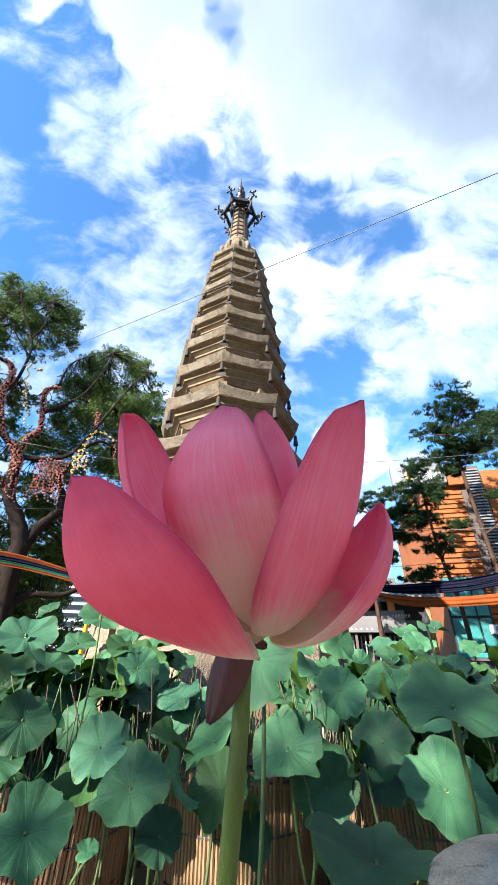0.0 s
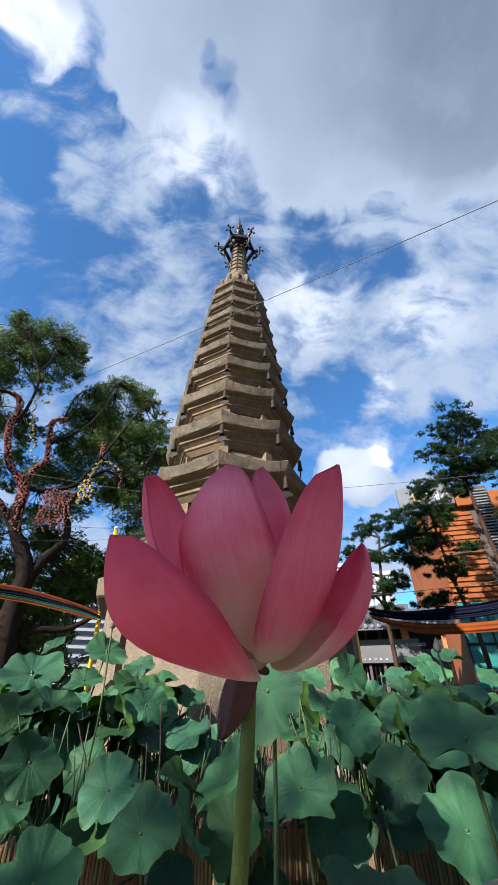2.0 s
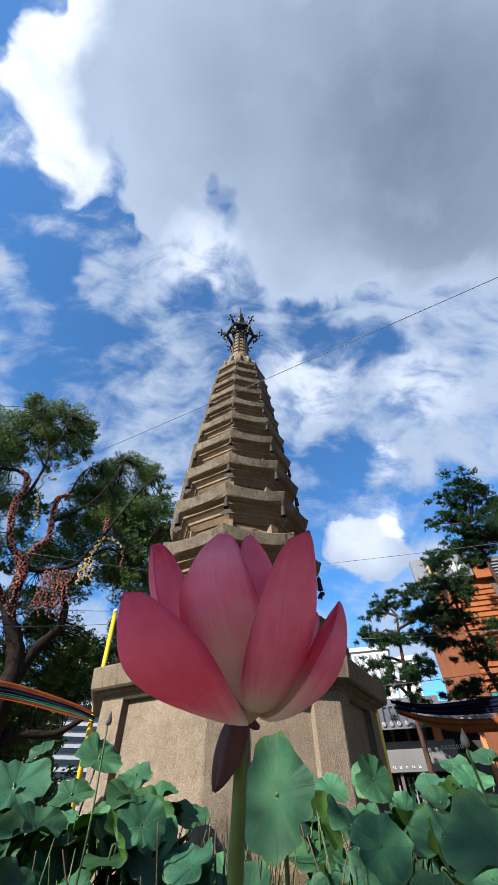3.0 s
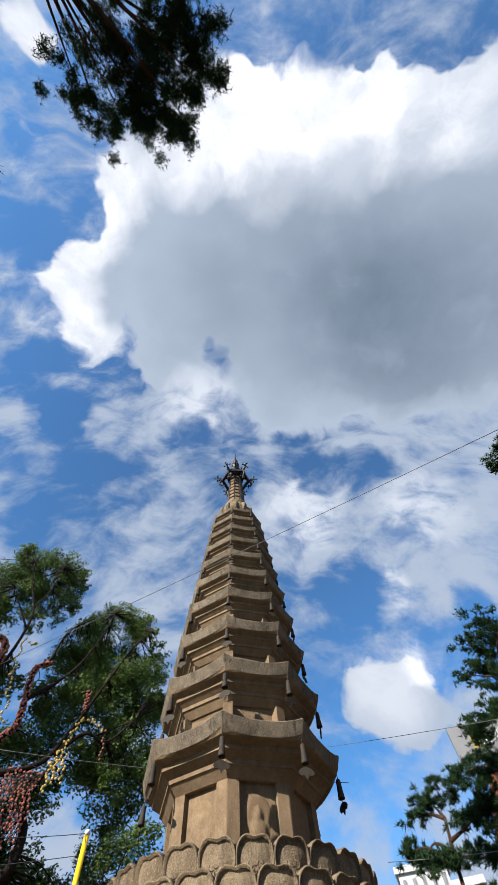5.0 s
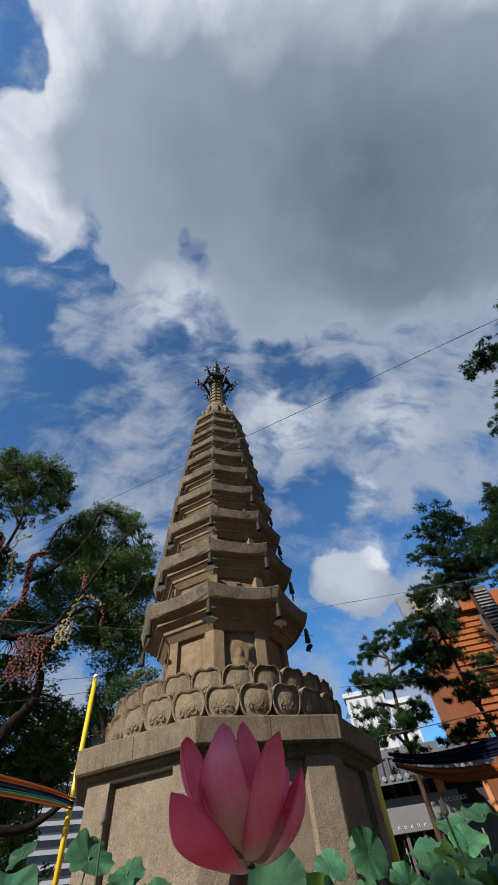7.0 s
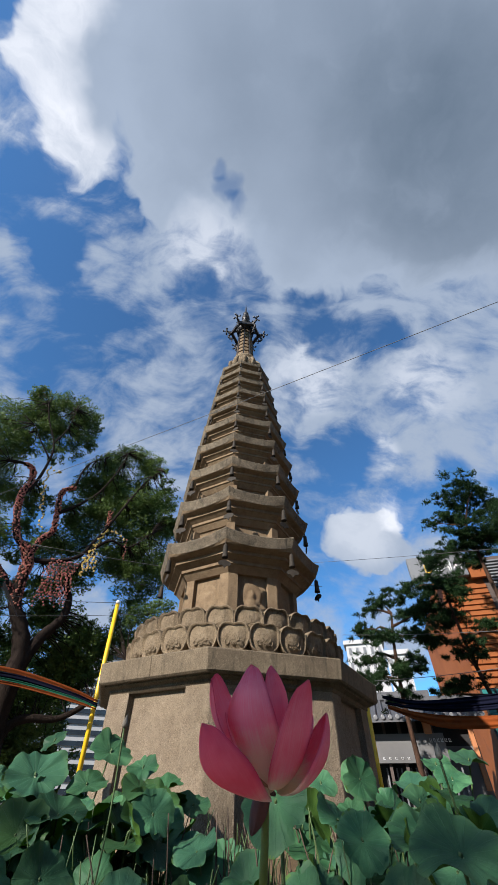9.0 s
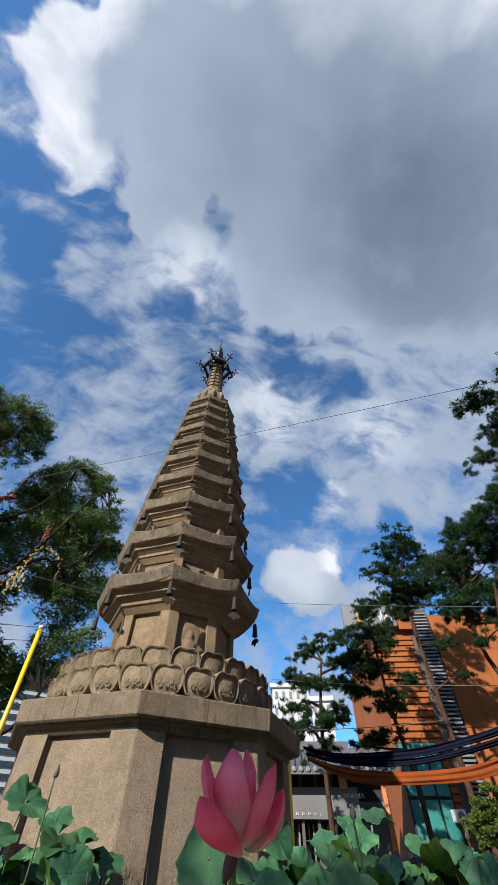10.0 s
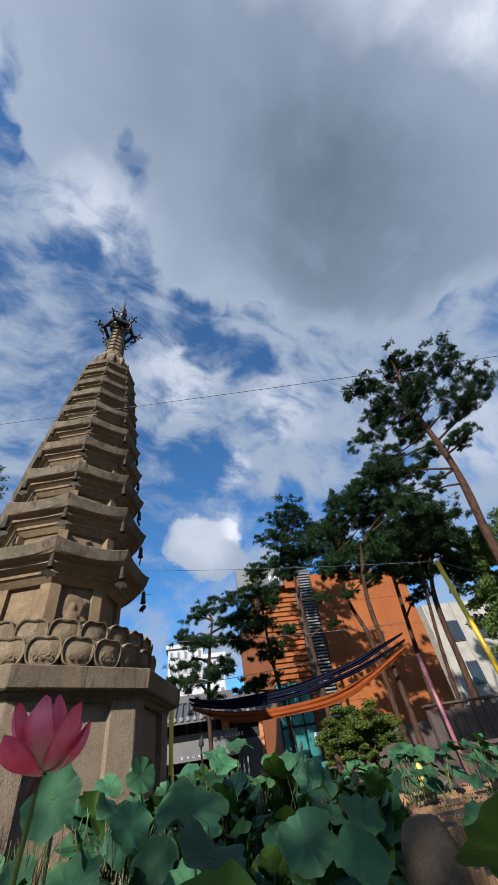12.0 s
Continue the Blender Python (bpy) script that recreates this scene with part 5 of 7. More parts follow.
def needles(name, pads, mat, seed, per=170, length=0.13, width=0.023, flat=0.36, blades=11):
    """Pine pads of (centre, radius): tufts of needles that fan out and up."""
    rng = np.random.default_rng(seed)
    tris = []
    for c, rad in pads:
        k = max(6, int(per * rad * rad))
        hubs = rng.normal(size=(max(6, int(22 * rad)), 3)) * 0.5
        pick = hubs[rng.integers(0, len(hubs), k)]
        off = (pick + rng.normal(size=(k, 3)) * 0.13) * np.array([rad, rad, rad * flat])
        root = np.repeat(off + np.array(c), blades, 0)
        d = rng.normal(size=(k * blades, 3)) + np.array([0, 0, 0.55])
        d /= np.linalg.norm(d, axis=1)[:, None]
        s = np.cross(d, rng.normal(size=d.shape))
        s /= np.linalg.norm(s, axis=1)[:, None]
        ln = length * (0.7 + 0.6 * rng.random((len(d), 1)))
        tris.append(np.stack([root - s * width * 0.5, root + s * width * 0.5, root + d * ln], 1).reshape(-1, 3))
    v = np.concatenate(tris)
    count = len(v) // 3
    me = bpy.data.meshes.new(name)
    me.vertices.add(len(v))
    me.vertices.foreach_set("co", v.ravel())
    me.loops.add(len(v))
    me.loops.foreach_set("vertex_index", np.arange(len(v), dtype=np.int32))
    me.polygons.add(count)
    me.polygons.foreach_set("loop_start", np.arange(0, len(v), 3, dtype=np.int32))
    me.materials.append(mat)
    me.update(calc_edges=True)
    return me


def spot(az, el, far, eye=EYE):
    d = heading(az, 0.0)
    return Vector((eye[0] + d.x * far, eye[1] + d.y * far, eye[2] + far * math.tan(radians(el))))


# the great broadleaved tree, hung with paper lanterns
HERE = (0.02, -6.35, 0.936)
FAR, TURN = 12.5, 0.8
GROW = FAR / 10.0


def tree_spot(az, el, far):
    return spot(az + TURN, el, far, HERE)


old_tree = thing("pagoda_tree", "huge old broadleaved tree with dark trunk, hung with lanterns", "tree")


def limb(points, r0, r1, n=10, far=FAR, depth=()):
    pts = [tree_spot(a, e, far + (depth[i] if i < len(depth) else 0.0)) for i, (a, e) in enumerate(points)]
    line = curve(pts, 5)
    k = len(line) - 1
    rr = random.Random(len(points) * 7 + int(r0 * 1000))
    return line, Geo().tube(line, [(r1 + (r0 - r1) * (1 - i / k) ** 1.5) * rr.uniform(0.9, 1.1) * GROW * 0.74 for i in range(k + 1)], n)


BOUGHS = {}
trunk_line, g = limb([(-27.2, 0.5), (-27.7, 4.5), (-27.9, 8.0), (-27.9, 12.0), (-29.2, 15.0), (-30.8, 17.2), (-31.4, 20.4), (-31.5, 22.2), (-32.9, 24.0)], 0.36, 0.13, 14)
piece("trunk", g.mesh("trunk", BARK, True), old_tree, "thick dark leaning trunk")
MAIN_LIMBS = [
    ("up", [(-32.8, 23.8), (-34.4, 25.0), (-35.8, 27.9), (-36.3, 30.0), (-36.0, 31.9), (-36.7, 33.3), (-38.1, 33.6), (-40.0, 33.2)], 0.12, 0.06),
    ("mid", [(-31.7, 22.6), (-31.2, 25.1), (-30.2, 26.6), (-30.6, 28.8), (-31.2, 31.7), (-29.8, 32.8)], 0.1, 0.05),
    ("right", [(-31.5, 22.5), (-29.2, 22.7), (-26.9, 23.4), (-25.2, 24.4), (-24.1, 26.3), (-22.9, 28.5), (-23.0, 30.9)], 0.1, 0.04),
    ("second", [(-27.6, 11.2), (-26.5, 14.0), (-24.8, 16.5), (-24.7, 18.8), (-25.9, 20.9), (-25.1, 22.7), (-23.4, 25.0)], 0.2, 0.05),
    ("low", [(-27.2, 3.8), (-26.2, 5.6), (-24.6, 6.3), (-21.4, 6.5), (-18.4, 8.3), (-16.6, 9.7), (-15.3, 12.8)], 0.15, 0.04),
    ("left", [(-30.7, 17.2), (-33.7, 20.1), (-36.6, 22.2), (-40.1, 25.4)], 0.12, 0.06),
]
HIGH_LIMBS = [
    ("top", [(-36.2, 29.7), (-35.3, 31.8), (-35.1, 35.3), (-35.7, 37.5), (-38.1, 40.1), (-39.6, 42.1)], 0.075, 0.02),
    ("crown", [(-30.6, 28.8), (-28.1, 30.8), (-25.8, 33.2), (-23.9, 37.1), (-23.3, 39.7)], 0.07, 0.02),
    ("outer", [(-22.9, 28.5), (-21.0, 32.3), (-18.7, 36.2), (-16.2, 38.4)], 0.06, 0.015),
    ("fork", [(-24.5, 24.8), (-21.8, 27.0), (-18.7, 26.6), (-15.6, 29.1)], 0.07, 0.02),
    ("fan", [(-35.7, 37.5), (-34.8, 40.1), (-34.9, 43.1)], 0.04, 0.012),
    ("fan_left", [(-35.1, 35.3), (-37.6, 37.1), (-39.9, 38.8)], 0.04, 0.012),
    ("inner", [(-29.8, 32.8), (-29.2, 36.3), (-26.3, 38.5)], 0.05, 0.015),
]
for key, pts, r0, r1 in itertools.chain(MAIN_LIMBS, HIGH_LIMBS):
    line, g = limb(pts, r0, r1)
    BOUGHS[key] = line
    piece("limb", g.mesh("limb", BARK, True), old_tree)
CROWN_TOP = [(-39.9, 41.6, 0.81), (-37.3, 43.3, 0.69), (-34.0, 42.7, 0.67), (-31.7, 41.2, 0.56), (-35.3, 40.1, 0.69), (-38.3, 38.4, 0.69), (-41.2, 39.3, 0.69), (-39.2, 36.3, 0.56), (-32.8, 38.7, 0.54), (-34.9, 36.4, 0.40), (-30.5, 42.0, 0.27), (-30.3, 39.2, 0.34), (-42.8, 37.3, 0.90), (-41.2, 34.2, 0.90), (-41.8, 42.6, 0.45)]
CROWN_RIGHT = [(-23.3, 39.7, 0.56), (-25.9, 37.3, 0.62), (-28.3, 35.1, 0.56), (-21.0, 39.9, 0.34), (-17.1, 38.2, 0.36), (-18.6, 37.5, 0.40), (-13.2, 31.2, 0.38), (-23.1, 36.0, 0.73), (-25.7, 34.0, 0.67), (-19.3, 34.8, 0.50), (-15.1, 35.6, 0.43), (-28.2, 32.5, 0.54), (-23.3, 32.2, 0.67), (-19.6, 32.2, 0.56), (-16.5, 33.2, 0.50), (-14.0, 33.2, 0.45), (-28.1, 29.6, 0.54), (-25.2, 30.0, 0.45), (-20.3, 29.5, 0.45), (-16.7, 29.7, 0.50), (-14.0, 30.6, 0.39), (-28.7, 27.8, 0.36)]
CROWN_INNER = [(-34.1, 28.9, 0.43), (-33.9, 26.6, 0.43), (-30.9, 24.4, 0.40), (-29.1, 24.5, 0.36), (-34.8, 30.6, 0.38), (-31.8, 30.1, 0.31), (-21.4, 25.5, 0.38), (-19.3, 23.8, 0.38), (-22.7, 22.7, 0.29), (-22.8, 26.0, 0.31), (-18.5, 26.0, 0.45), (-16.6, 27.2, 0.45), (-17.0, 22.9, 0.45), (-33.0, 22.2, 0.27), (-28.6, 18.4, 0.49), (-26.7, 17.1, 0.43), (-29.3, 19.7, 0.31), (-27.5, 16.0, 0.38), (-31.6, 18.5, 0.31), (-38.5, 29.1, 0.67), (-36.8, 24.4, 0.67), (-34.6, 17.7, 0.67)]
CROWN_LOW = [(-23.7, 12.6, 0.62), (-21.9, 13.9, 0.50), (-22.2, 11.0, 0.56), (-20.3, 11.5, 0.45), (-25.1, 11.5, 0.43), (-30.1, 13.0, 0.38), (-19.9, 10.0, 0.38), (-26.8, 7.4, 0.54), (-25.1, 8.1, 0.43), (-23.2, 8.3, 0.43), (-21.4, 8.9, 0.31), (-25.7, 3.7, 0.45), (-23.2, 4.8, 0.31), (-32.4, 13.3, 0.78), (-31.0, 8.6, 0.90), (-30.2, 4.7, 0.90), (-19.2, 13.1, 0.45), (-21.0, 15.9, 0.34)]
CROWN_MASS = [(-18.8, 38.0, 0.90), (-22.9, 33.6, 1.01), (-16.8, 32.8, 0.90), (-25.4, 28.6, 1.01), (-13.7, 29.4, 0.72), (-18.3, 27.7, 0.94), (-27.1, 24.8, 0.90), (-13.9, 24.7, 0.81), (-19.9, 23.1, 0.85), (-14.9, 20.9, 0.77), (-24.9, 21.5, 0.67), (-16.6, 17.8, 0.67), (-12.5, 17.8, 0.58), (-23.4, 14.8, 0.81), (-20.2, 14.2, 0.77), (-16.6, 14.5, 0.58), (-25.5, 17.2, 0.58)]
CROWN_FAR = [(-48, 34.5, 2.0), (-49, 30, 2.0), (-46, 22, 1.7), (-46, 15, 1.5), (-48, 6, 1.7)]
clumps = []
for j, (az, el, rad) in enumerate(itertools.chain(CROWN_TOP, CROWN_RIGHT, CROWN_INNER, CROWN_LOW, CROWN_MASS, CROWN_FAR)):
    rr = random.Random(j)
    c = tree_spot(az, el, FAR + rad * 0.8 + rr.uniform(0.1, 1.4))
    clumps += [(c + Vector((rr.uniform(-1, 1), rr.uniform(-1, 1), rr.uniform(-0.8, 0.8))) * rad * 0.6, rad * rr.uniform(0.75, 1.1)) for _ in range(3)]
piece("crown", foliage("crown", clumps, 0.05, 2400, LEAVES, 4, 0.75, 0.2, 44, 0.36), old_tree, "airy crown of small dark green leaves")
g = Geo()
for j, (c, rad) in enumerate(clumps):
    rr = random.Random(50 + j)
    near = min((p for line in BOUGHS.values() for p in line), key=lambda p: (p - c).length)
    for q in range(2):
        tipp = c + Vector((rr.uniform(-1, 1), rr.uniform(-1, 1), rr.uniform(-0.5, 0.8))) * rad * 0.8
        g.tube(curve([near, near.lerp(tipp, 0.5) + Vector((rr.uniform(-0.2, 0.2), rr.uniform(-0.2, 0.2), 0.1)), tipp], 4), [0.016, 0.015, 0.013, 0.011, 0.01, 0.008, 0.007, 0.005, 0.004], 5)
tagged(piece("twig_mass", g.mesh("twig_mass", BARK, True), old_tree), kind="stuff")


def paper_ball(name, mat):
    return Geo().lathe([(0.004, -0.05), (0.03, -0.042), (0.048, -0.018), (0.05, 0.006), (0.042, 0.03), (0.02, 0.046), (0.004, 0.05)], 9).mesh(name, mat, True)


RED_BALL, YELLOW_BALL = paper_ball("lantern", LANTERN_RED), paper_ball("lantern", LANTERN_YELLOW)


def garland(points, count, mesh, label, wrap=0.0, turns=6, strands=1, seed=0, scale=1.0):
    """Lanterns on a cord; wrap winds the cord round a limb of that thickness."""
    t = thing("lantern_garland", label, "garland", "paper lantern garlands in the tree")
    rr, cord = random.Random(seed), []
    for s in range(strands):
        base = curve(points, 8)
        for i in range(count):
            f = i / max(count - 1, 1) * (len(base) - 1)
            k = min(int(f), len(base) - 2)
            p = base[k].lerp(base[k + 1], f - k)
            a = 2 * math.pi * (turns * i / count + s / strands) + rr.uniform(-0.7, 0.7)
            p = p + Vector((math.cos(a), math.sin(a), 0)) * wrap * 0.84 + Vector((rr.uniform(-1, 1), rr.uniform(-1, 1), rr.uniform(-1, 1))) * 0.02
            cord.append(p)
            piece("lantern", mesh, t, m=Matrix.Translation(p) @ pose(0, 0, 0, rr.uniform(-25, 25), rr.uniform(-25, 25), 0) @ Matrix.Diagonal((scale * 0.72, scale * 0.72, scale * 0.72, 1)))
        if s == 0:
            piece("cord", Geo().tube(cord, 0.006, 4).mesh("cord", WIRE), t)


RED_LABEL, YELLOW_LABEL = "string of faded red paper lanterns wound round a tree limb", "string of small yellow paper lanterns hanging in the tree"
garland(trunk_line[24:], 84, RED_BALL, RED_LABEL, 0.17, 9, 4, 1, 0.85)
garland(BOUGHS["up"][:30], 120, RED_BALL, RED_LABEL, 0.11, 14, 4, 2, 0.8)
garland(BOUGHS["mid"], 84, RED_BALL, RED_LABEL, 0.09, 10, 4, 3, 0.8)
garland(BOUGHS["right"][26:], 20, RED_BALL, RED_LABEL, 0.07, 4, 2, 4, 0.75)
garland(BOUGHS["left"][:12], 60, RED_BALL, RED_LABEL, 0.11, 7, 3, 5, 0.8)
garland([tree_spot(-34.6, 34.4, FAR - 0.3), tree_spot(-33.8, 31.0, FAR - 0.3), tree_spot(-31.9, 26.6, FAR - 0.3)], 34, YELLOW_BALL, YELLOW_LABEL, 0.05, 5, 1, 6, 0.85)
garland([tree_spot(-22.8, 28.2, FAR - 0.3), tree_spot(-23.6, 26.2, FAR - 0.3), tree_spot(-24.6, 23.9, FAR - 0.3)], 26, YELLOW_BALL, YELLOW_LABEL, 0.05, 5, 1, 7, 0.85)
garland([tree_spot(-22.8, 28.2, FAR - 0.3), tree_spot(-21.2, 28.2, FAR - 0.3), tree_spot(-19.5, 27.4, FAR - 0.3)], 16, YELLOW_BALL, YELLOW_LABEL, 0.05, 5, 1, 8, 0.85)
garland([tree_spot(-33.8, 34.0, FAR - 0.3), tree_spot(-33.0, 34.1, FAR - 0.3), tree_spot(-32.6, 34.2, FAR - 0.3)], 8, YELLOW_BALL, YELLOW_LABEL, 0.05, 5, 1, 9, 0.85)
garland([tree_spot(-24.6, 23.9, FAR - 0.4), tree_spot(-24.4, 22.9, FAR - 0.4), tree_spot(-24.2, 21.8, FAR - 0.4)], 11, YELLOW_BALL, YELLOW_LABEL, 0.05, 2, 1, 12, 0.85)
garland([tree_spot(-24.2, 24.3, FAR - 0.4), tree_spot(-24.0, 23.4, FAR - 0.4), tree_spot(-23.9, 22.5, FAR - 0.4)], 11, YELLOW_BALL, YELLOW_LABEL, 0.05, 2, 1, 13, 0.85)
garland([tree_spot(-23.8, 25.0, FAR - 0.4), tree_spot(-23.6, 24.0, FAR - 0.4), tree_spot(-23.4, 23.0, FAR - 0.4)], 11, YELLOW_BALL, YELLOW_LABEL, 0.05, 2, 1, 14, 0.85)
garland([tree_spot(-23.2, 25.1, FAR - 0.4), tree_spot(-23.0, 23.9, FAR - 0.4), tree_spot(-22.8, 22.7, FAR - 0.4)], 11, YELLOW_BALL, YELLOW_LABEL, 0.05, 2, 1, 15, 0.85)
for j in range(16):
    a = -29.0 + 3.7 * j / 15
    low = 17.4 + 1.6 * abs(math.sin(j * 1.9))
    garland([tree_spot(a, 23.1, FAR - 0.2), tree_spot(a + 0.1, (23.1 + low) / 2, FAR - 0.25), tree_spot(a + 0.2, low, FAR - 0.2)], 14, RED_BALL, "hanging string of faded red paper lanterns", 0.04, 2, 1, 20 + j, 0.75)
garland([tree_spot(-19.5, 27.5, FAR - 0.3), tree_spot(-19.2, 26.3, FAR - 0.3), tree_spot(-19.0, 24.9, FAR - 0.3)], 9, RED_BALL, "hanging string of faded red paper lanterns", 0.04, 2, 1, 40, 0.75)


def back_tree(label, foot_az, far, clumps_at, seed):
    """A dense broadleaved tree behind the court."""
    t = thing("broadleaved_tree", label, "tree", "trees behind the court")
    foot = spot(foot_az, 0, far, HERE)
    foot.z = 0.0
    heads = [(spot(a, e, far, HERE), rad) for a, e, rad in clumps_at]
    top_p = heads[0][0]
    line = curve([foot, foot.lerp(top_p, 0.5) + Vector((0.15, 0, 0)), top_p], 5)
    piece("trunk", Geo().tube(line, [0.22 - 0.17 * i / (len(line) - 1) for i in range(len(line))], 9).mesh("trunk", BARK, True), t, "dark trunk")
    for c, rad in heads[1:]:
        root = line[len(line) // 2]
        piece("limb", Geo().tube(curve([root, root.lerp(c, 0.5) + Vector((0, 0, 0.2)), c], 4), [0.07 - 0.007 * i for i in range(9)], 6).mesh("limb", BARK, True), t)
    piece("crown", foliage("crown", heads, 0.085, 1150, LEAVES, seed, 0.8, 0.15), t, "dense dark green crown")


back_tree("dense dark green tree standing behind the lantern tree", -41, 17.0, [(-41, 11, 1.7), (-45, 8.5, 1.6), (-37.5, 8, 1.5), (-48, 12, 1.6), (-42, 4.5, 1.6), (-36, 4, 1.3), (-47, 3.5, 1.5)], 61)
back_tree("low dense green tree behind the court wall", -27, 17.5, [(-27, 10, 1.3), (-31, 8.5, 1.4), (-24, 8.5, 1.1), (-28.5, 5, 1.4), (-23.5, 4.8, 1.1), (-32.5, 4.2, 1.4), (-22, 11.5, 0.8), (-21.6, 6.6, 0.7)], 62)


# red pines
def pine(label, far, trunk, pads, r0, r1, seed, eye=EYE, per=430):
    """A pine laid out by bearings: trunk points (azimuth, elevation) from foot to top and pads (azimuth, elevation, radius)."""
    t = thing("pine_tree", label, "pine tree", "red pines in the temple court")
    foot = spot(trunk[0][0], 0, far, eye)
    foot.z = 0.0
    line = curve([foot] + [spot(a, e, far, eye) for a, e in trunk], 5)
    k = len(line) - 1
    rr = random.Random(seed)
    piece("trunk", Geo().tube(line, [(r0 + (r1 - r0) * i / k) * rr.uniform(0.92, 1.1) for i in range(k + 1)], 12).mesh("trunk", PINE_BARK, True), t, "slim reddish trunk")
    spread = []
    for a, e, rad in pads:
        c = spot(a, e, far + rr.uniform(-0.9, 0.9), eye)
        for q in range(3):
            spread.append((c + Vector((rr.uniform(-1, 1), rr.uniform(-1, 1), rr.uniform(-0.5, 0.5))) * rad * 0.62, rad * rr.uniform(0.56, 0.86)))
    piece("crown", needles("crown", spread, NEEDLES, seed, per), t, "dark green needle pads")
    for c, rad in spread[::3]:
        near = min(line[k // 3:], key=lambda p: (p - c).length + max(0.0, p.z - c.z) * 1.5)
        b = curve([near, near.lerp(c, 0.5) + Vector((0, 0, rr.uniform(-0.15, 0.25))), c], 4)
        piece("branch", Geo().tube(b, [0.05, 0.045, 0.04, 0.034, 0.028, 0.022, 0.018, 0.014, 0.01], 6).mesh("branch", PINE_BARK, True), t)
    return t


pine("tall leaning red pine with a broad open crown", 13.0, [(63.0, 2), (63.4, 17.1), (65.0, 29), (64.8, 38.7), (66, 44)],
     [(60.2, 44.8, 0.92), (65.6, 46.2, 1.00), (70.3, 45.0, 1.00), (73.2, 42.0, 1.00), (73.5, 37.8, 0.92), (74.0, 35.5, 0.54), (56.9, 40.7, 0.77), (62.9, 41.5, 1.08), (68.0, 40.6, 1.00), (69.8, 35.9, 0.77), (54.6, 37.8, 0.77), (56.6, 35.4, 0.92), (61.5, 35.9, 0.84), (53.9, 32.5, 0.84), (57.2, 31.5, 0.92), (62.1, 32.4, 0.61), (70.2, 32.7, 0.61), (60.0, 27.5, 0.61), (57.2, 28.4, 0.61), (67.8, 32.1, 0.46), (63.1, 38.6, 0.77)], 0.2, 0.06, 11, per=560)
pine("straight red pine with flat needle pads before the orange building", 17.0, [(35.8, 3), (35.8, 9.5), (35.4, 20.6), (35.6, 27)],
     [(35.9, 31.0, 1.0), (33.2, 28.8, 0.9), (38.6, 29.5, 1.1), (33.6, 25.6, 0.9), (38.5, 25.8, 1.1), (31.5, 23.3, 0.9), (34.5, 23.0, 0.8), (29.5, 23.2, 0.6), (39.0, 18.6, 0.5), (39.6, 15.2, 0.35), (35.8, 28.6, 1.0), (36.4, 25.2, 0.9), (40.0, 27.4, 0.9), (33.0, 24.4, 0.7)], 0.12, 0.05, 12)
pine("bushy red pine with layered pads before the orange building", 15.5, [(30.8, 1), (30.7, 6), (29.8, 13), (29.6, 20)],
     [(29.5, 21.0, 0.9), (27.0, 20.0, 0.8), (31.6, 19.6, 0.8), (27.3, 17.3, 0.9), (30.5, 17.0, 1.0), (32.3, 15.6, 0.6), (27.2, 14.6, 0.7), (29.3, 12.7, 0.5), (28.0, 10.2, 0.7), (26.5, 9.6, 0.5), (31, 13.2, 0.5)], 0.1, 0.04, 13)
pine("small red pine with a round crown beside the tiled hall", 14.5, [(21.0, 1), (20.9, 8.2), (21.3, 14), (22, 18)],
     [(22.4, 19.6, 0.6), (20.6, 18.6, 0.6), (23.8, 17.8, 0.6), (19.0, 16.4, 0.6), (24.6, 15.6, 0.5), (21.6, 15.8, 0.7), (17.4, 15.8, 0.4), (18.4, 13.2, 0.6), (22.6, 12.0, 0.7), (19.6, 11.0, 0.6), (17.6, 10.9, 0.5), (24.0, 12.6, 0.4), (20.6, 8.8, 0.5)], 0.09, 0.035, 14)
pine("red pine with a dark dense crown", 15.0, [(43.9, 2), (43.8, 11.7), (42.4, 17.6), (43, 24)],
     [(45.5, 30, 0.88), (42.6, 28.6, 0.80), (49.3, 30.0, 0.96), (41.4, 25.2, 0.72), (45.3, 26.3, 0.96), (49.5, 26.3, 0.96), (43.2, 22.3, 0.88), (47.2, 22.6, 0.88), (41.2, 21.4, 0.56), (45.6, 19.2, 0.56), (42.2, 18.2, 0.40), (40.6, 23.0, 0.8), (44.6, 24.0, 0.9), (48.5, 23.8, 0.9), (46.6, 20.6, 0.7), (42.6, 20.6, 0.6), (47.5, 28.2, 0.9), (43.8, 26.8, 0.9)], 0.105, 0.05, 15)
pine("red pine with a mottled trunk and dark crown", 12.0, [(45.4, 0), (45.5, 5), (45.1, 17.0), (47, 24)],
     [(50.5, 24.5, 0.72), (53.5, 26.0, 0.80), (54.5, 22.6, 0.72), (51.3, 21.3, 0.64), (57.5, 24, 0.72), (56.5, 28, 0.72), (48.6, 22.6, 0.7), (52.4, 23.6, 0.8), (49.8, 19.6, 0.5), (55.4, 25.4, 0.8)], 0.1, 0.05, 16)
pine("slender red pine leaning over the court", 15.0, [(48.3, 0), (48.8, 9), (49.9, 20.4), (51, 27)], [(52.5, 29.5, 0.96), (56, 31, 0.88), (50, 32.5, 0.80), (58, 22.0, 0.64), (54, 18.6, 0.64), (52.3, 15.8, 0.48), (51.5, 27.4, 0.9), (54.6, 28.6, 0.9), (52.5, 24.8, 0.8)], 0.1, 0.05, 17)
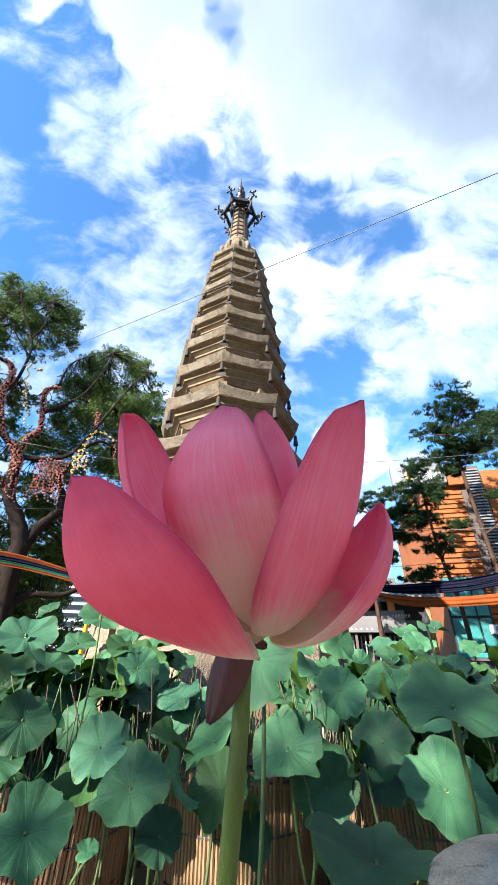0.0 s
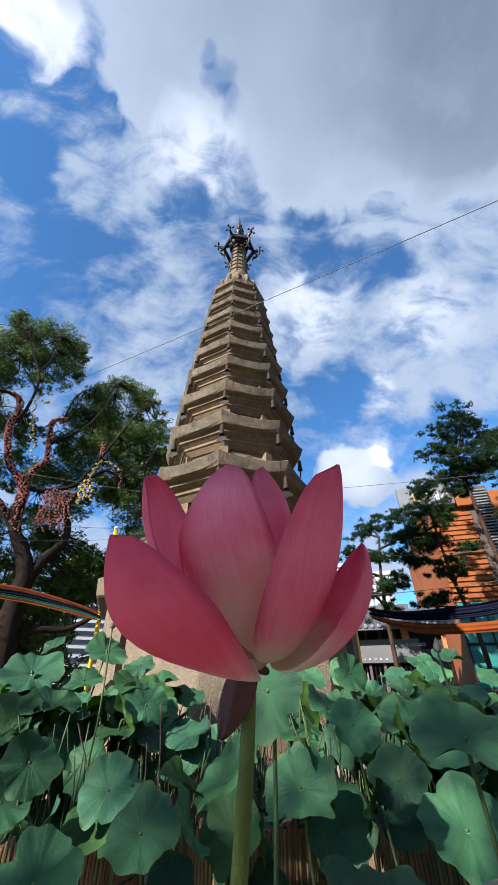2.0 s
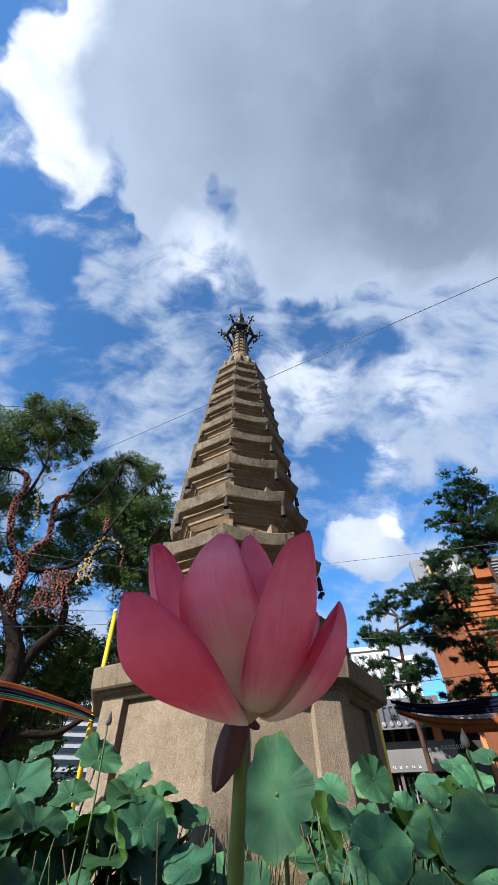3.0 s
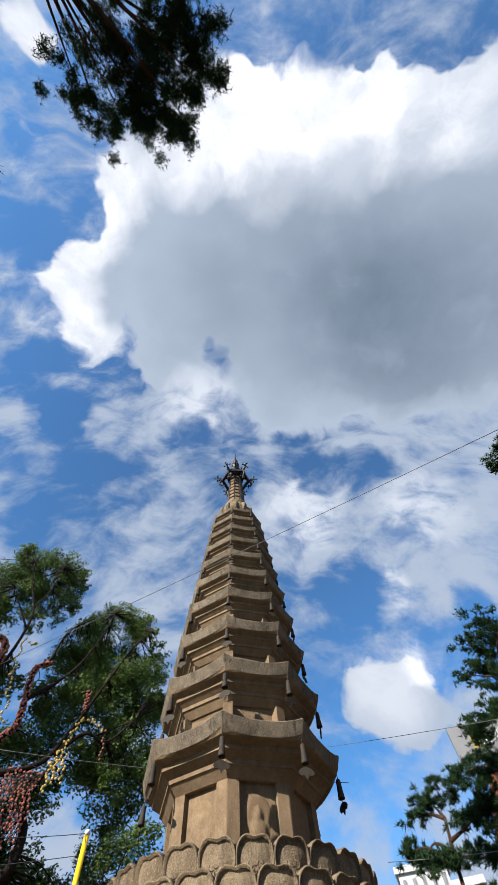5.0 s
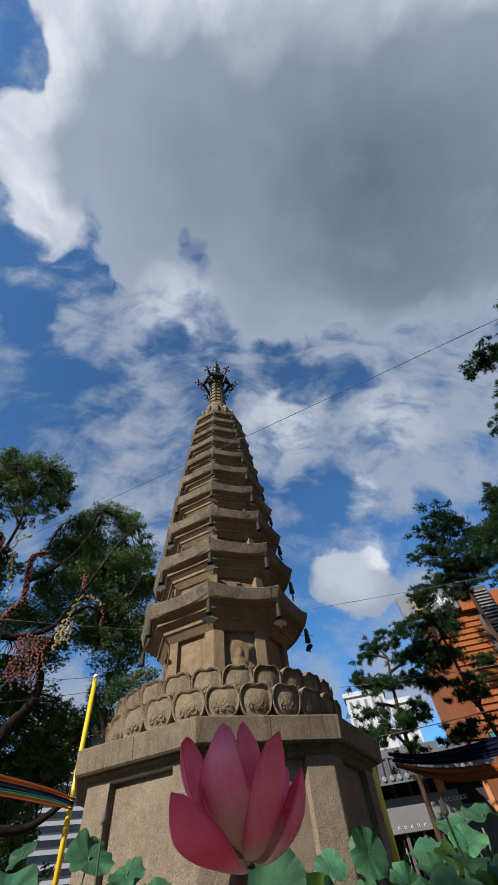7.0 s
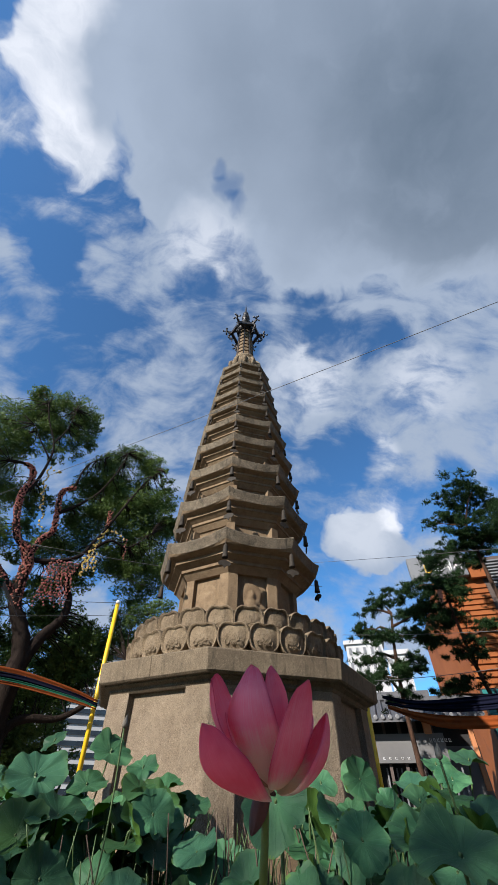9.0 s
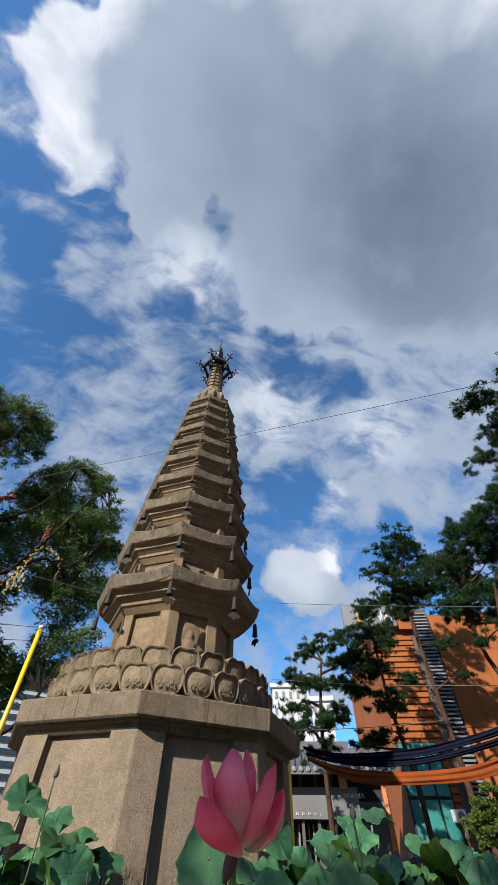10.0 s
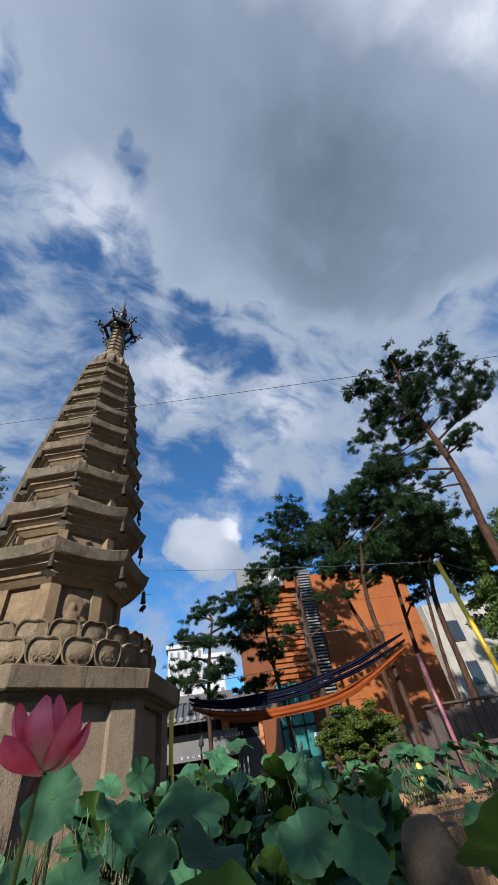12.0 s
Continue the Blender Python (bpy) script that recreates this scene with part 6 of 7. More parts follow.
pine("dark trunked pine near the white wall", 14.0, [(52.7, 0), (53.2, 7), (53.7, 14.8), (56, 21)], [(55, 20.8, 1.1), (58.4, 20.6, 1.0), (53.2, 17.6, 0.8), (57.2, 17.8, 0.8), (55, 25, 1.0), (53.6, 21.6, 0.9), (57.0, 22.4, 0.9), (59.4, 22.6, 0.8)], 0.125, 0.06, 18)
pine("thin trunked pine near the white wall", 13.4, [(51.0, 0), (51.6, 8), (53.0, 16), (54, 20)], [(54.4, 22, 0.8), (51.6, 19.4, 0.6), (52.6, 22.4, 0.7)], 0.075, 0.04, 19)

# the tall pine whose crown hangs over the walk from behind
over_eye = (0.05, -6.45, 1.0)
behind = thing("pine_tree", "tall dark pine spreading over the lotus tubs", "pine tree", "red pines in the temple court")
line = curve([(-3.6, -12.2, 0), (-3.5, -12.0, 4), (-3.2, -11.7, 8), (-3.0, -11.5, 9.2)], 5)
piece("trunk", Geo().tube(line, [0.3 - 0.2 * i / (len(line) - 1) for i in range(len(line))], 10).mesh("trunk", PINE_BARK, True), behind, "reddish trunk")
pads = [(spot(a, e, d, over_eye), rad) for a, e, d, rad in ((-140, 64.3, 4.3, 0.5), (-139, 67.3, 3.8, 0.45), (-145, 68.8, 3.5, 0.5), (-153, 71, 3.1, 0.5), (-164, 71.5, 3.0, 0.55), (-172, 69, 3.4, 0.5), (-175, 66.3, 3.9, 0.5), (-165, 66, 4.0, 0.7), (-155, 68, 3.6, 0.7), (-148, 65.5, 4.1, 0.65), (-160, 69.2, 3.4, 0.6), (-151, 62.5, 4.6, 0.7), (-168, 63, 4.5, 0.7), (-160, 63, 4.5, 0.7))]
# added pads, never in view, placed to throw shade over leaves and flower
pads += [(Vector(p), rad) for p, rad in (((-4.9, -10.6, 6.3), 1.5), ((-5.6, -11.2, 7.4), 1.6), ((-4.2, -11.6, 7.9), 1.7), ((-5.9, -9.9, 6.4), 1.2), ((-5.2, -9.6, 4.4), 1.3), ((-6.6, -9.9, 4.9), 1.4), ((-6.0, -10.9, 5.3), 1.5), ((-7.3, -10.8, 6.0), 1.4), ((-5.0, -11.3, 5.2), 1.4), ((-5.25, -10.25, 4.9), 1.3), ((-5.6, -10.4, 5.1), 1.3), ((-6.5, -11.6, 6.0), 1.3), ((-5.2, -11.9, 6.2), 1.3), ((-4.3, -11.5, 6.3), 1.2), ((-6.7, -8.5, 4.9), 0.8), ((-4.5, -9.3, 5.3), 1.2), ((-3.7, -9.0, 5.3), 1.2), ((-3.0, -8.9, 5.3), 1.1), ((-3.5, -9.6, 6.0), 1.2))]
piece("crown", needles("crown", pads[:14], NEEDLES, 23, 2600, 0.085, 0.0085, 0.55), behind, "dense dark needle pads")
piece("lower_crown", needles("lower_crown", pads[14:], NEEDLES, 24, 90, 0.13, 0.022, 0.5), behind, "unseen needle pads added to shade the lotus bed")
rr = random.Random(8)
for c, rad in pads:
    near = min(line[4:], key=lambda p: (p - c).length + max(0.0, p.z - c.z) * 1.5)
    piece("branch", Geo().tube(curve([near, near.lerp(c, 0.5) + Vector((0, 0, rr.uniform(-0.2, 0.4))), c], 4), [0.06, 0.05, 0.04, 0.03, 0.024, 0.02, 0.016, 0.012, 0.008], 6).mesh("branch", PINE_BARK, True), behind)

# broadleaved tree past the yellow pole, and a clipped shrub
side_tree = thing("street_tree", "leafy green tree behind the white wall", "tree")
foot = spot(62, 0, 15.5)
foot.z = 0
piece("trunk", Geo().tube(curve([foot, spot(61.5, 8, 15.5), spot(61.2, 14, 15.5)], 4), [0.2, 0.19, 0.18, 0.17, 0.15, 0.13, 0.11, 0.09, 0.07], 8).mesh("trunk", BARK, True), side_tree)
piece("crown", foliage("crown", [(spot(a, e, 15.5), rad) for a, e, rad in ((61.0, 18.5, 1.2), (63.5, 15.5, 1.3), (60.0, 15, 1.1), (62.5, 11.5, 1.2), (59.6, 11.5, 0.9), (65, 18, 1.4), (66, 12, 1.4), (61.0, 8.5, 1.0), (58.8, 17.5, 0.9), (59.5, 20, 0.8))], 0.07, 2600, LEAVES, 6), side_tree, "crown of glossy leaves")
shrub = thing("clipped_shrub", "rounded clipped yew shrub in layered cushions", "shrub")
sf = spot(39.5, 0, 9.5)
sf.z = 0
for q in range(4):
    piece("stem", Geo().tube(curve([sf + Vector((0.1 * q - 0.15, 0, 0)), sf + Vector((0.25 * q - 0.4, 0.1, 0.6)), sf + Vector((0.5 * q - 0.8, 0, 1.1))], 4), 0.04, 6).mesh("stem", PINE_BARK, True), shrub)
piece("crown", foliage("crown", [(spot(a, e, 9.5), rad) for a, e, rad in ((37.2, 4.0, 0.62), (39.8, 4.4, 0.62), (41.8, 3.6, 0.5), (36.0, 2.4, 0.5), (38.6, 2.8, 0.62), (41.0, 2.0, 0.42), (42.8, 2.2, 0.36), (35.4, 1.4, 0.32), (37.4, 1.6, 0.4), (38.2, 3.6, 0.6), (40.8, 3.2, 0.5), (37.0, 2.8, 0.5), (39.8, 1.8, 0.45), (38.6, 1.0, 0.4), (36.6, 0.8, 0.35))], 0.024, 14000, SHRUB, 7, 0.45, 0.25), shrub, "bright yellow-green cushions")

bush = thing("dark_shrub", "dense dark evergreen bushes under the great tree", "shrub")
bush.location = spot(-28, 0, 14.5, HERE) * 1.0
bush.location.z = 0
clump = [(spot(a, e, d * 1.25, HERE) - bush.location, rad * 1.25) for a, e, d, rad in ((-20.5, 2.5, 12, 0.7), (-23.5, 1.5, 12, 0.8), (-26.5, 3, 11.5, 0.9), (-30, 2, 11.5, 1.0), (-34, 3, 11.5, 1.1), (-38, 2.5, 11, 1.1), (-43, 3, 11, 1.2), (-22.5, 5, 12, 0.6), (-28, 6, 12, 0.8), (-33, 7, 12, 0.9), (-24.5, -1.5, 11.5, 0.8), (-29, -2, 11.2, 0.9), (-34, -2, 11, 0.9), (-39, -1.5, 11, 1.0))]
piece("crown", foliage("crown", clump, 0.07, 1900, LEAVES, 31), bush, "dense leafy mass")
for q in range(5):
    foot = spot(-23 - 4 * q, 0, 14.5, HERE)
    foot.z = 0
    piece("stem", Geo().tube(curve([foot - bush.location, foot - bush.location + Vector((0.1, 0, 0.6)), foot - bush.location + Vector((0.0, 0.1, 1.3))], 4), 0.05, 6).mesh("stem", BARK, True), bush)
# ---------- buildings round the court ----------
FACING = 18.5  # bearing along which the big facade lies square on


def facade_pose(dist, s, z=0.0):
    """x along the facade to the right, y away from the walk, z up."""
    n, u = heading(FACING, 0), heading(FACING + 90, 0)
    o = Vector((EYE.x, EYE.y, 0)) + n * dist + u * s
    return Matrix(((u.x, n.x, 0, o.x), (u.y, n.y, 0, o.y), (0, 0, 1, z), (0, 0, 0, 1)))


def along(az, dist):
    return dist * math.tan(radians(az - FACING))


def rise(az, el, dist):
    return EYE.z + dist / math.cos(radians(az - FACING)) * math.tan(radians(el))


# orange building with a slatted stair strip and a grey sign block
D = 20.5
house = thing("orange_building", "tall orange-clad office building with a slatted stair strip", "building")
house.matrix_basis = facade_pose(D, 0)
x0, x1, xs0, xs1 = along(27.1, D), along(51.2, D), along(35.0, D), along(37.7, D)
top = rise(26.4, 24.3, D)
sign_low = rise(26.5, 21.5, D)
xw = x0 + 1.0
g = Geo().box((xw, 0.3, 0), (x1, 12, top - 0.5))
piece("wall", g.mesh("wall", ORANGE_WALL), house, "orange panel wall")
# cladding boards on the part beside the stair, large panels beyond
for j in range(34):
    z = 0.3 + j * (sign_low - 0.6) / 34
    g = Geo().box((xw - 0.02, 0.2, z), (xs0, 0.3, z + (sign_low - 0.6) / 34 - 0.07))
    piece("board", g.mesh("board", ORANGE_WALL), house)
for i in range(6):
    for j in range(6):
        w, h = (x1 - xs1 - 0.1) / 6, (top - 0.9) / 6
        g = Geo().box((xs1 + 0.1 + i * w, 0.22, 0.2 + j * h), (xs1 + 0.1 + i * w + w - 0.012, 0.3, 0.2 + j * h + h - 0.012))
        piece("panel", g.mesh("panel", ORANGE_WALL), house)
# no well is cut here; a dark sheet behind the slats paints its shade
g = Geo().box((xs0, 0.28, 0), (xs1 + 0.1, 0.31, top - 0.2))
piece("stair_recess", g.mesh("stair_recess", WOOD_DARK), house, "thin dark sheet painted as the shade of the stair well")
for j in range(46):
    z = 2.6 + j * (top - 3.0) / 46
    g = Geo().box((xs0 + 0.35, 0.0, z), (xs1 - 0.05, 0.26, z + 0.45 * (top - 3.0) / 46))
    piece("slat", g.mesh("slat", GREY_PANEL), house)
g = Geo().box((x0 - 0.35, -0.15, sign_low), (along(33.4, D), 0.19, top), bevel=0.02)
block = piece("sign_block", g.mesh("sign_block", GREY_PANEL), house, "grey sign block")
for i in range(5):
    xa = x0 - 0.35 + i * 0.52
    g = Geo().box((xa + 0.02, -0.17, sign_low + 0.05), (xa + 0.5, -0.151, top - 0.05))
    piece("cladding", g.mesh("cladding", GREY_PANEL), block)
text = bpy.data.curves.new("letters", "FONT")
text.body, text.size, text.extrude, text.align_x = "조계사", 0.54, 0.03, "CENTER"
lettering = new("letters", text)
lettering.parent = block
lettering.matrix_basis = Matrix.Translation((x0 + 1.48, -0.2, sign_low + 0.3)) @ Matrix.Rotation(math.pi / 2, 4, "X")
text.materials.append(WHITE)
g = Geo()
for dz in (0.0, 0.2, 0.4):
    g.box((x0 + 0.42, -0.2, sign_low + 0.28 + dz), (x0 + 0.67, -0.172, sign_low + 0.32 + dz))
g.box((x0 + 0.41, -0.2, sign_low + 0.28), (x0 + 0.45, -0.172, sign_low + 0.73)).box((x0 + 0.65, -0.2, sign_low + 0.28), (x0 + 0.69, -0.172, sign_low + 0.73))
piece("emblem", g.mesh("emblem", YELLOW), block, "yellow emblem bars")
g = Geo().box((along(33.6, D), -0.05, rise(34, 20.7, D)), (xs0 + 0.3, 0.2, rise(34, 22.6, D)))
piece("sign_panel", g.mesh("sign_panel", ORANGE_WALL), house)
xe, he = xw + 1.65, rise(29, 9.4, D)
# solid box, its indoor shade painted near-black
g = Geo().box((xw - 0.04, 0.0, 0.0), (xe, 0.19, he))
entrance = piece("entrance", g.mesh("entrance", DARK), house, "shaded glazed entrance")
for i in range(3):
    for j in range(2):
        w, h = (xe - xw) / 3, (he - 1.1) / 2
        g = Geo().box((xw + i * w, -0.06, 0.95 + j * (h + 0.1)), (xw + i * w + w - 0.08, 0.0, 0.95 + j * (h + 0.1) + h), bevel=0.01)
        piece("pane", g.mesh("pane", TEAL), entrance, "green tinted glass")
g = Geo().box((xs1 + 0.2, -0.02, 0.0), (x1 - 0.2, 0.2, 2.1))
piece("base_band", g.mesh("base_band", WOOD_DARK), house, "dark boarded ground floor")

# cream building past it
cream = thing("cream_building", "cream tiled building with dark window frames", "building")
cream.matrix_basis = facade_pose(24.0, 0) @ Matrix.Diagonal((0.727, 0.727, 0.727, 1))
cx0 = along(51.8, 33.0)
piece("wall", Geo().box((cx0, 0.2, 0), (cx0 + 16, 10, 11.5)).mesh("wall", CREAM_WALL), cream)
for i in range(5):
    for j in range(3):
        xa, za = cx0 + 1.2 + i * 3.0, 1.6 + j * 3.3
        w = piece("window", Geo().box((xa, 0.1, za), (xa + 1.7, 0.22, za + 1.7)).mesh("window", WOOD_DARK), cream)
        for q in range(2):
            piece("pane", Geo().box((xa + 0.08 + q * 0.8, 0.07, za + 0.08), (xa + 0.82 + q * 0.8, 0.1, za + 1.62)).mesh("pane", GLASS), w)
for i in range(12):
    piece("rib", Geo().box((cx0 + 0.2 + i * 1.3, 0.05, 0), (cx0 + 0.32 + i * 1.3, 0.2, 11.4)).mesh("rib", CREAM_WALL), cream)


def slab_house(name, label, az0, az1, el_top, dist, mat, rows, cols, win=0.6):
    """A far block with rows of windows, by bearings."""
    t = thing(name, label, "building")
    n_az = (az0 + az1) / 2
    n, u = heading(n_az, 0), heading(n_az + 90, 0)
    o = Vector((EYE.x, EYE.y, 0)) + n * dist
    t.matrix_basis = Matrix(((u.x, n.x, 0, o.x), (u.y, n.y, 0, o.y), (0, 0, 1, 0), (0, 0, 0, 1)))
    half = dist * math.tan(radians((az1 - az0) / 2))
    h = EYE.z + dist * math.tan(radians(el_top))
    piece("wall", Geo().box((-half, 0, 0), (half, half * 1.2, h)).mesh("wall", mat), t)
    piece("parapet", Geo().box((-half - 0.3, -0.3, h - 0.02), (half + 0.3, half * 1.2, h + 0.5)).mesh("parapet", mat), t)
    cw, rh = 2 * half / cols, h / rows
    for j in range(rows):
        for i in range(cols):
            xa, za = -half + (i + 0.5 - win / 2) * cw, (j + 0.3) * rh
            piece("window", Geo().box((xa, -0.12, za), (xa + cw * win, 0.02, za + rh * 0.45)).mesh("window", GREY_PANEL if mat is WHITE_WALL and cols > 1 else GLASS), t)
    return t


slab_house("white_tower", "white high-rise with small square windows far away", 15.6, 20.4, 15.0, 60, WHITE_WALL, 9, 5, 0.35)
slab_house("white_tower", "white high-rise with window bands far away", 20.6, 23.2, 13.5, 56, WHITE_WALL, 9, 3, 0.5)
slab_house("striped_apartments", "white apartment block with dark window bands", -23.5, -11.5, 13.5, 48, WHITE_WALL, 15, 1, 0.96)
slab_house("grey_house", "low grey house behind the great tree", -50, -25, 9.0, 26, GREY_WALL, 2, 7, 0.5)
slab_house("brown_building", "brown brick building at the edge of the court", 74, 104, 22.0, 17, TIMBER, 3, 4, 0.4)

# hall with a tiled roof
H = 17.5
hall = thing("tiled_hall", "low temple office with dark tiled eaves and a grey sign wall", "building")
hall.matrix_basis = facade_pose(H, 0)
hx0, hx1 = along(8.0, H), along(24.3, H)
# the gloom under the eaves is this wall's near-black colour
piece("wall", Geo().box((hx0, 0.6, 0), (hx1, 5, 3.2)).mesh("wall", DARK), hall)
sign_wall = piece("sign_wall", Geo().box((hx0, 0.0, rise(20, 3.2, H)), (hx1, 0.5, rise(20, 5.7, H))).mesh("sign_wall", GREY_WALL), hall, "grey brick sign wall")
for i in range(9):
    xa = hx0 + 0.4 + i * (hx1 - hx0 - 0.5) / 8.5
    piece("post", Geo().box((xa, 0.15, 0.0), (xa + 0.1, 0.4, 3.0)).mesh("post", WOOD_DARK), hall)
for i in range(16):
    xa = along(17.5, H) + i * 0.16
    piece("mullion", Geo().box((xa, 0.45, 0.3), (xa + 0.05, 0.55, 1.75)).mesh("mullion", GREY_PANEL), hall)
piece("timber_post", Geo().box((along(22.4, H), -0.1, rise(22, 5.6, H)), (along(23.2, H), 0.2, 3.15), bevel=0.02).mesh("timber_post", TIMBER), hall, "orange pine post")


def tiled_roof(parent, xa, xb, y0, z0, rise_h, depth):
    g = Geo()
    n = 12
    prof = [(y0 + depth * i / n, z0 + rise_h * (i / n) ** 0.8 * (0.75 + 0.25 * i / n)) for i in range(n + 1)]
    vs = [(x, y, z + dz) for dz in (0.0, -0.12) for x in (xa, xb) for y, z in prof]
    m = n + 1
    fs = [(i, i + 1, m + i + 1, m + i) for i in range(n)] + [(2 * m + i, 3 * m + i, 3 * m + i + 1, 2 * m + i + 1) for i in range(n)] + [(0, m, 3 * m, 2 * m), (n, 2 * m + n, 3 * m + n, m + n)]
    fs += [tuple(range(m)) + tuple(reversed(range(2 * m, 3 * m))), tuple(reversed(range(m, 2 * m))) + tuple(range(3 * m, 4 * m))]
    roof = piece("roof", g.put(vs, fs).mesh("roof", TILE), parent, "dark grey tiled roof")
    mesh = Geo().tube([(0, y, z + 0.03) for y, z in prof], 0.055, 6).mesh("tile_ridge", TILE)
    count = int((xb - xa) / 0.24)
    for i in range(count + 1):
        piece("tile_ridge", mesh, roof, m=pose(xa + i * (xb - xa) / count, 0, 0))
    end = Geo().lathe([(0.07, 0.0), (0.07, 0.05), (0.05, 0.055)], 10, m=Matrix.Rotation(math.pi / 2, 4, "X")).mesh("eave_disc", GREY_PANEL)
    for i in range(count + 1):
        piece("eave_disc", end, roof, m=pose(xa + i * (xb - xa) / count, prof[0][0], prof[0][1] + 0.02))
    piece("ridge", Geo().box((xa - 0.1, prof[-1][0] - 0.15, prof[-1][1]), (xb + 0.1, prof[-1][0] + 0.15, prof[-1][1] + 0.3), bevel=0.03).mesh("ridge", TILE), roof)


tiled_roof(hall, hx0 - 0.5, along(24.6, H), -0.7, rise(20, 6.9, H), 1.0, 3.4)
g = Geo()
for i in range(11):  # unreadable white lettering
    h = 0.1 if i > 4 else 0.06
    xa = along(20.8, H) + i * 0.12 if i > 4 else along(17.4, H) + i * 0.2
    za = rise(20, 4.9, H) if i > 4 else rise(20, 3.5, H)
    for lo, hi in (((0.0, 0.0), (0.012, 1.0)), ((0.018, 0.0), (0.08, 0.14)), ((0.045, 0.4), (0.058, 1.0))):
        bar = Geo().box((xa + lo[0], -0.02, za + lo[1] * h), (xa + hi[0], -0.001, za + hi[1] * h))
        piece("sign_bar", bar.mesh("sign_bar", WHITE), sign_wall)
annex = thing("side_gate", "small tiled gatehouse with a grey wall beside the hall", "building")
annex.matrix_basis = facade_pose(H + 1.5, 0)
ax0, ax1 = along(23.4, H + 1.5), along(27.6, H + 1.5)
piece("wall", Geo().box((ax0, 0.1, 0), (ax1, 0.9, rise(26, 4.9, H))).mesh("wall", GREY_WALL), annex)
# no real gap: a solid box coloured as dark as the shade inside
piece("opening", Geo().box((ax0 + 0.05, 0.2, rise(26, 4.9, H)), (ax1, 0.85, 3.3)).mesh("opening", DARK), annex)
piece("timber_post", Geo().box((ax1 - 0.2, 0.0, 1.2), (ax1 - 0.05, 0.2, 3.3)).mesh("timber_post", TIMBER), annex)
tiled_roof(annex, ax0 - 0.3, ax1 + 0.4, -0.4, rise(26, 7.0, H + 1.5), 0.5, 1.25)

# long shelter behind the walk, dark under its eaves
shelter = thing("rear_hall", "dark timber temple hall behind the lotus tubs", "building")
shelter.matrix_basis = pose(0, -17, 0)
piece("wall", Geo().box((-14, -6, 0), (14, -0.4, 4.2)).mesh("wall", WOOD_DARK), shelter)
piece("roof", Geo().put([(-15, 1, 4.0), (15, 1, 4.0), (15, -3, 6.4), (-15, -3, 6.4), (-15, -7, 4.0), (15, -7, 4.0)], [(0, 1, 2, 3), (3, 2, 5, 4), (0, 3, 4), (1, 5, 2), (0, 4, 5, 1)]).mesh("roof", TILE), shelter)
for i in range(8):
    piece("post", Geo().lathe([(0.16, 0), (0.16, 4.05)], 12).mesh("post", TIMBER), shelter, m=pose(-13 + i * 26 / 7, 0.2, 0))


# ---------- poles, wires and cloth ----------
def pole(az, el_top, far, radius, mat, name, label, eye=EYE, cap=True, foot_az=None):
    t = thing(name, label, "pole", "striped yellow poles" if mat is YELLOW else "")
    tip = spot(az, el_top, far, eye)
    foot_p = spot(foot_az if foot_az is not None else az, 0, far, eye)
    foot_p.z = 0
    t.location = foot_p
    piece("shaft", Geo().tube([(0, 0, 0), tip - foot_p], radius, 12).mesh("shaft", mat, True), t)
    if cap:
        piece("cap", Geo().lathe([(radius * 1.15, -0.04), (radius * 1.15, 0.03), (radius * 0.6, 0.06)], 12).mesh("cap", WHITE, True), t, "white plastic cap", m=Matrix.Translation(tip - foot_p))
    return tip


TIP_L = pole(-17.4, 19.3, 12.0, 0.058, YELLOW, "yellow_pole", "tall yellow steel pole beside the pagoda", HERE, foot_az=-16.8)
TIP_R = pole(56.1, 19.0, 9.0, 0.05, YELLOW, "yellow_pole", "tall yellow steel pole holding overhead wires", foot_az=57.2)
pole(16.2, 9.5, 9.2, 0.042, YELLOW, "yellow_pole", "yellow steel pole behind the pagoda")
pole(48.8, 9.5, 10.5, 0.045, PINK_PIPE, "red_pole", "faded pinkish red steel pole", cap=False, foot_az=49.2)
lamp_post = pole(83.5, 36.0, 5.65, 0.1, BRONZE, "utility_pole", "dark utility pole carrying a cable", cap=False)


def wire(name, a, b, sag, radius=0.006, label="thin grey overhead cable"):
    ob = new(name, Geo().tube(sagging(a, b, sag), radius, 5).mesh(name, WIRE, True))
    tagged(ob, label, "cable", "overhead cables")


wire("cable", (-9.2, 2.4, 5.55), lamp_post, 0.1, 0.0045, "thin dark cable crossing above the pagoda")
wire("cable", TIP_L, spot(-60, 15.5, 9.0, HERE), 0.25, 0.007, "thin cable from the yellow pole")
wire("cable", TIP_R, spot(-4, 25.0, 16.0), 0.15, 0.005)
wire("cable", TIP_R, spot(75, 8.0, 9.0), 0.15, 0.008)
wire("cable", spot(13, 22, 12.0), spot(-30, 24, 12.0), 0.1, 0.007)
wire("cable", spot(15.0, 16, 14.0), spot(49, 13.2, 13.0), 0.12, 0.008)
wire("cable", spot(18.0, 10.8, 13.0), spot(36, 11.2, 13.0), 0.05, 0.008)
wire("cable", spot(-12, 21.5, 13.0, HERE), spot(-48, 25.5, 12.0, HERE), 0.1, 0.007)
wire("cable", spot(-12, 18.5, 13.0, HERE), spot(-48, 12.5, 12.0, HERE), 0.1, 0.007)


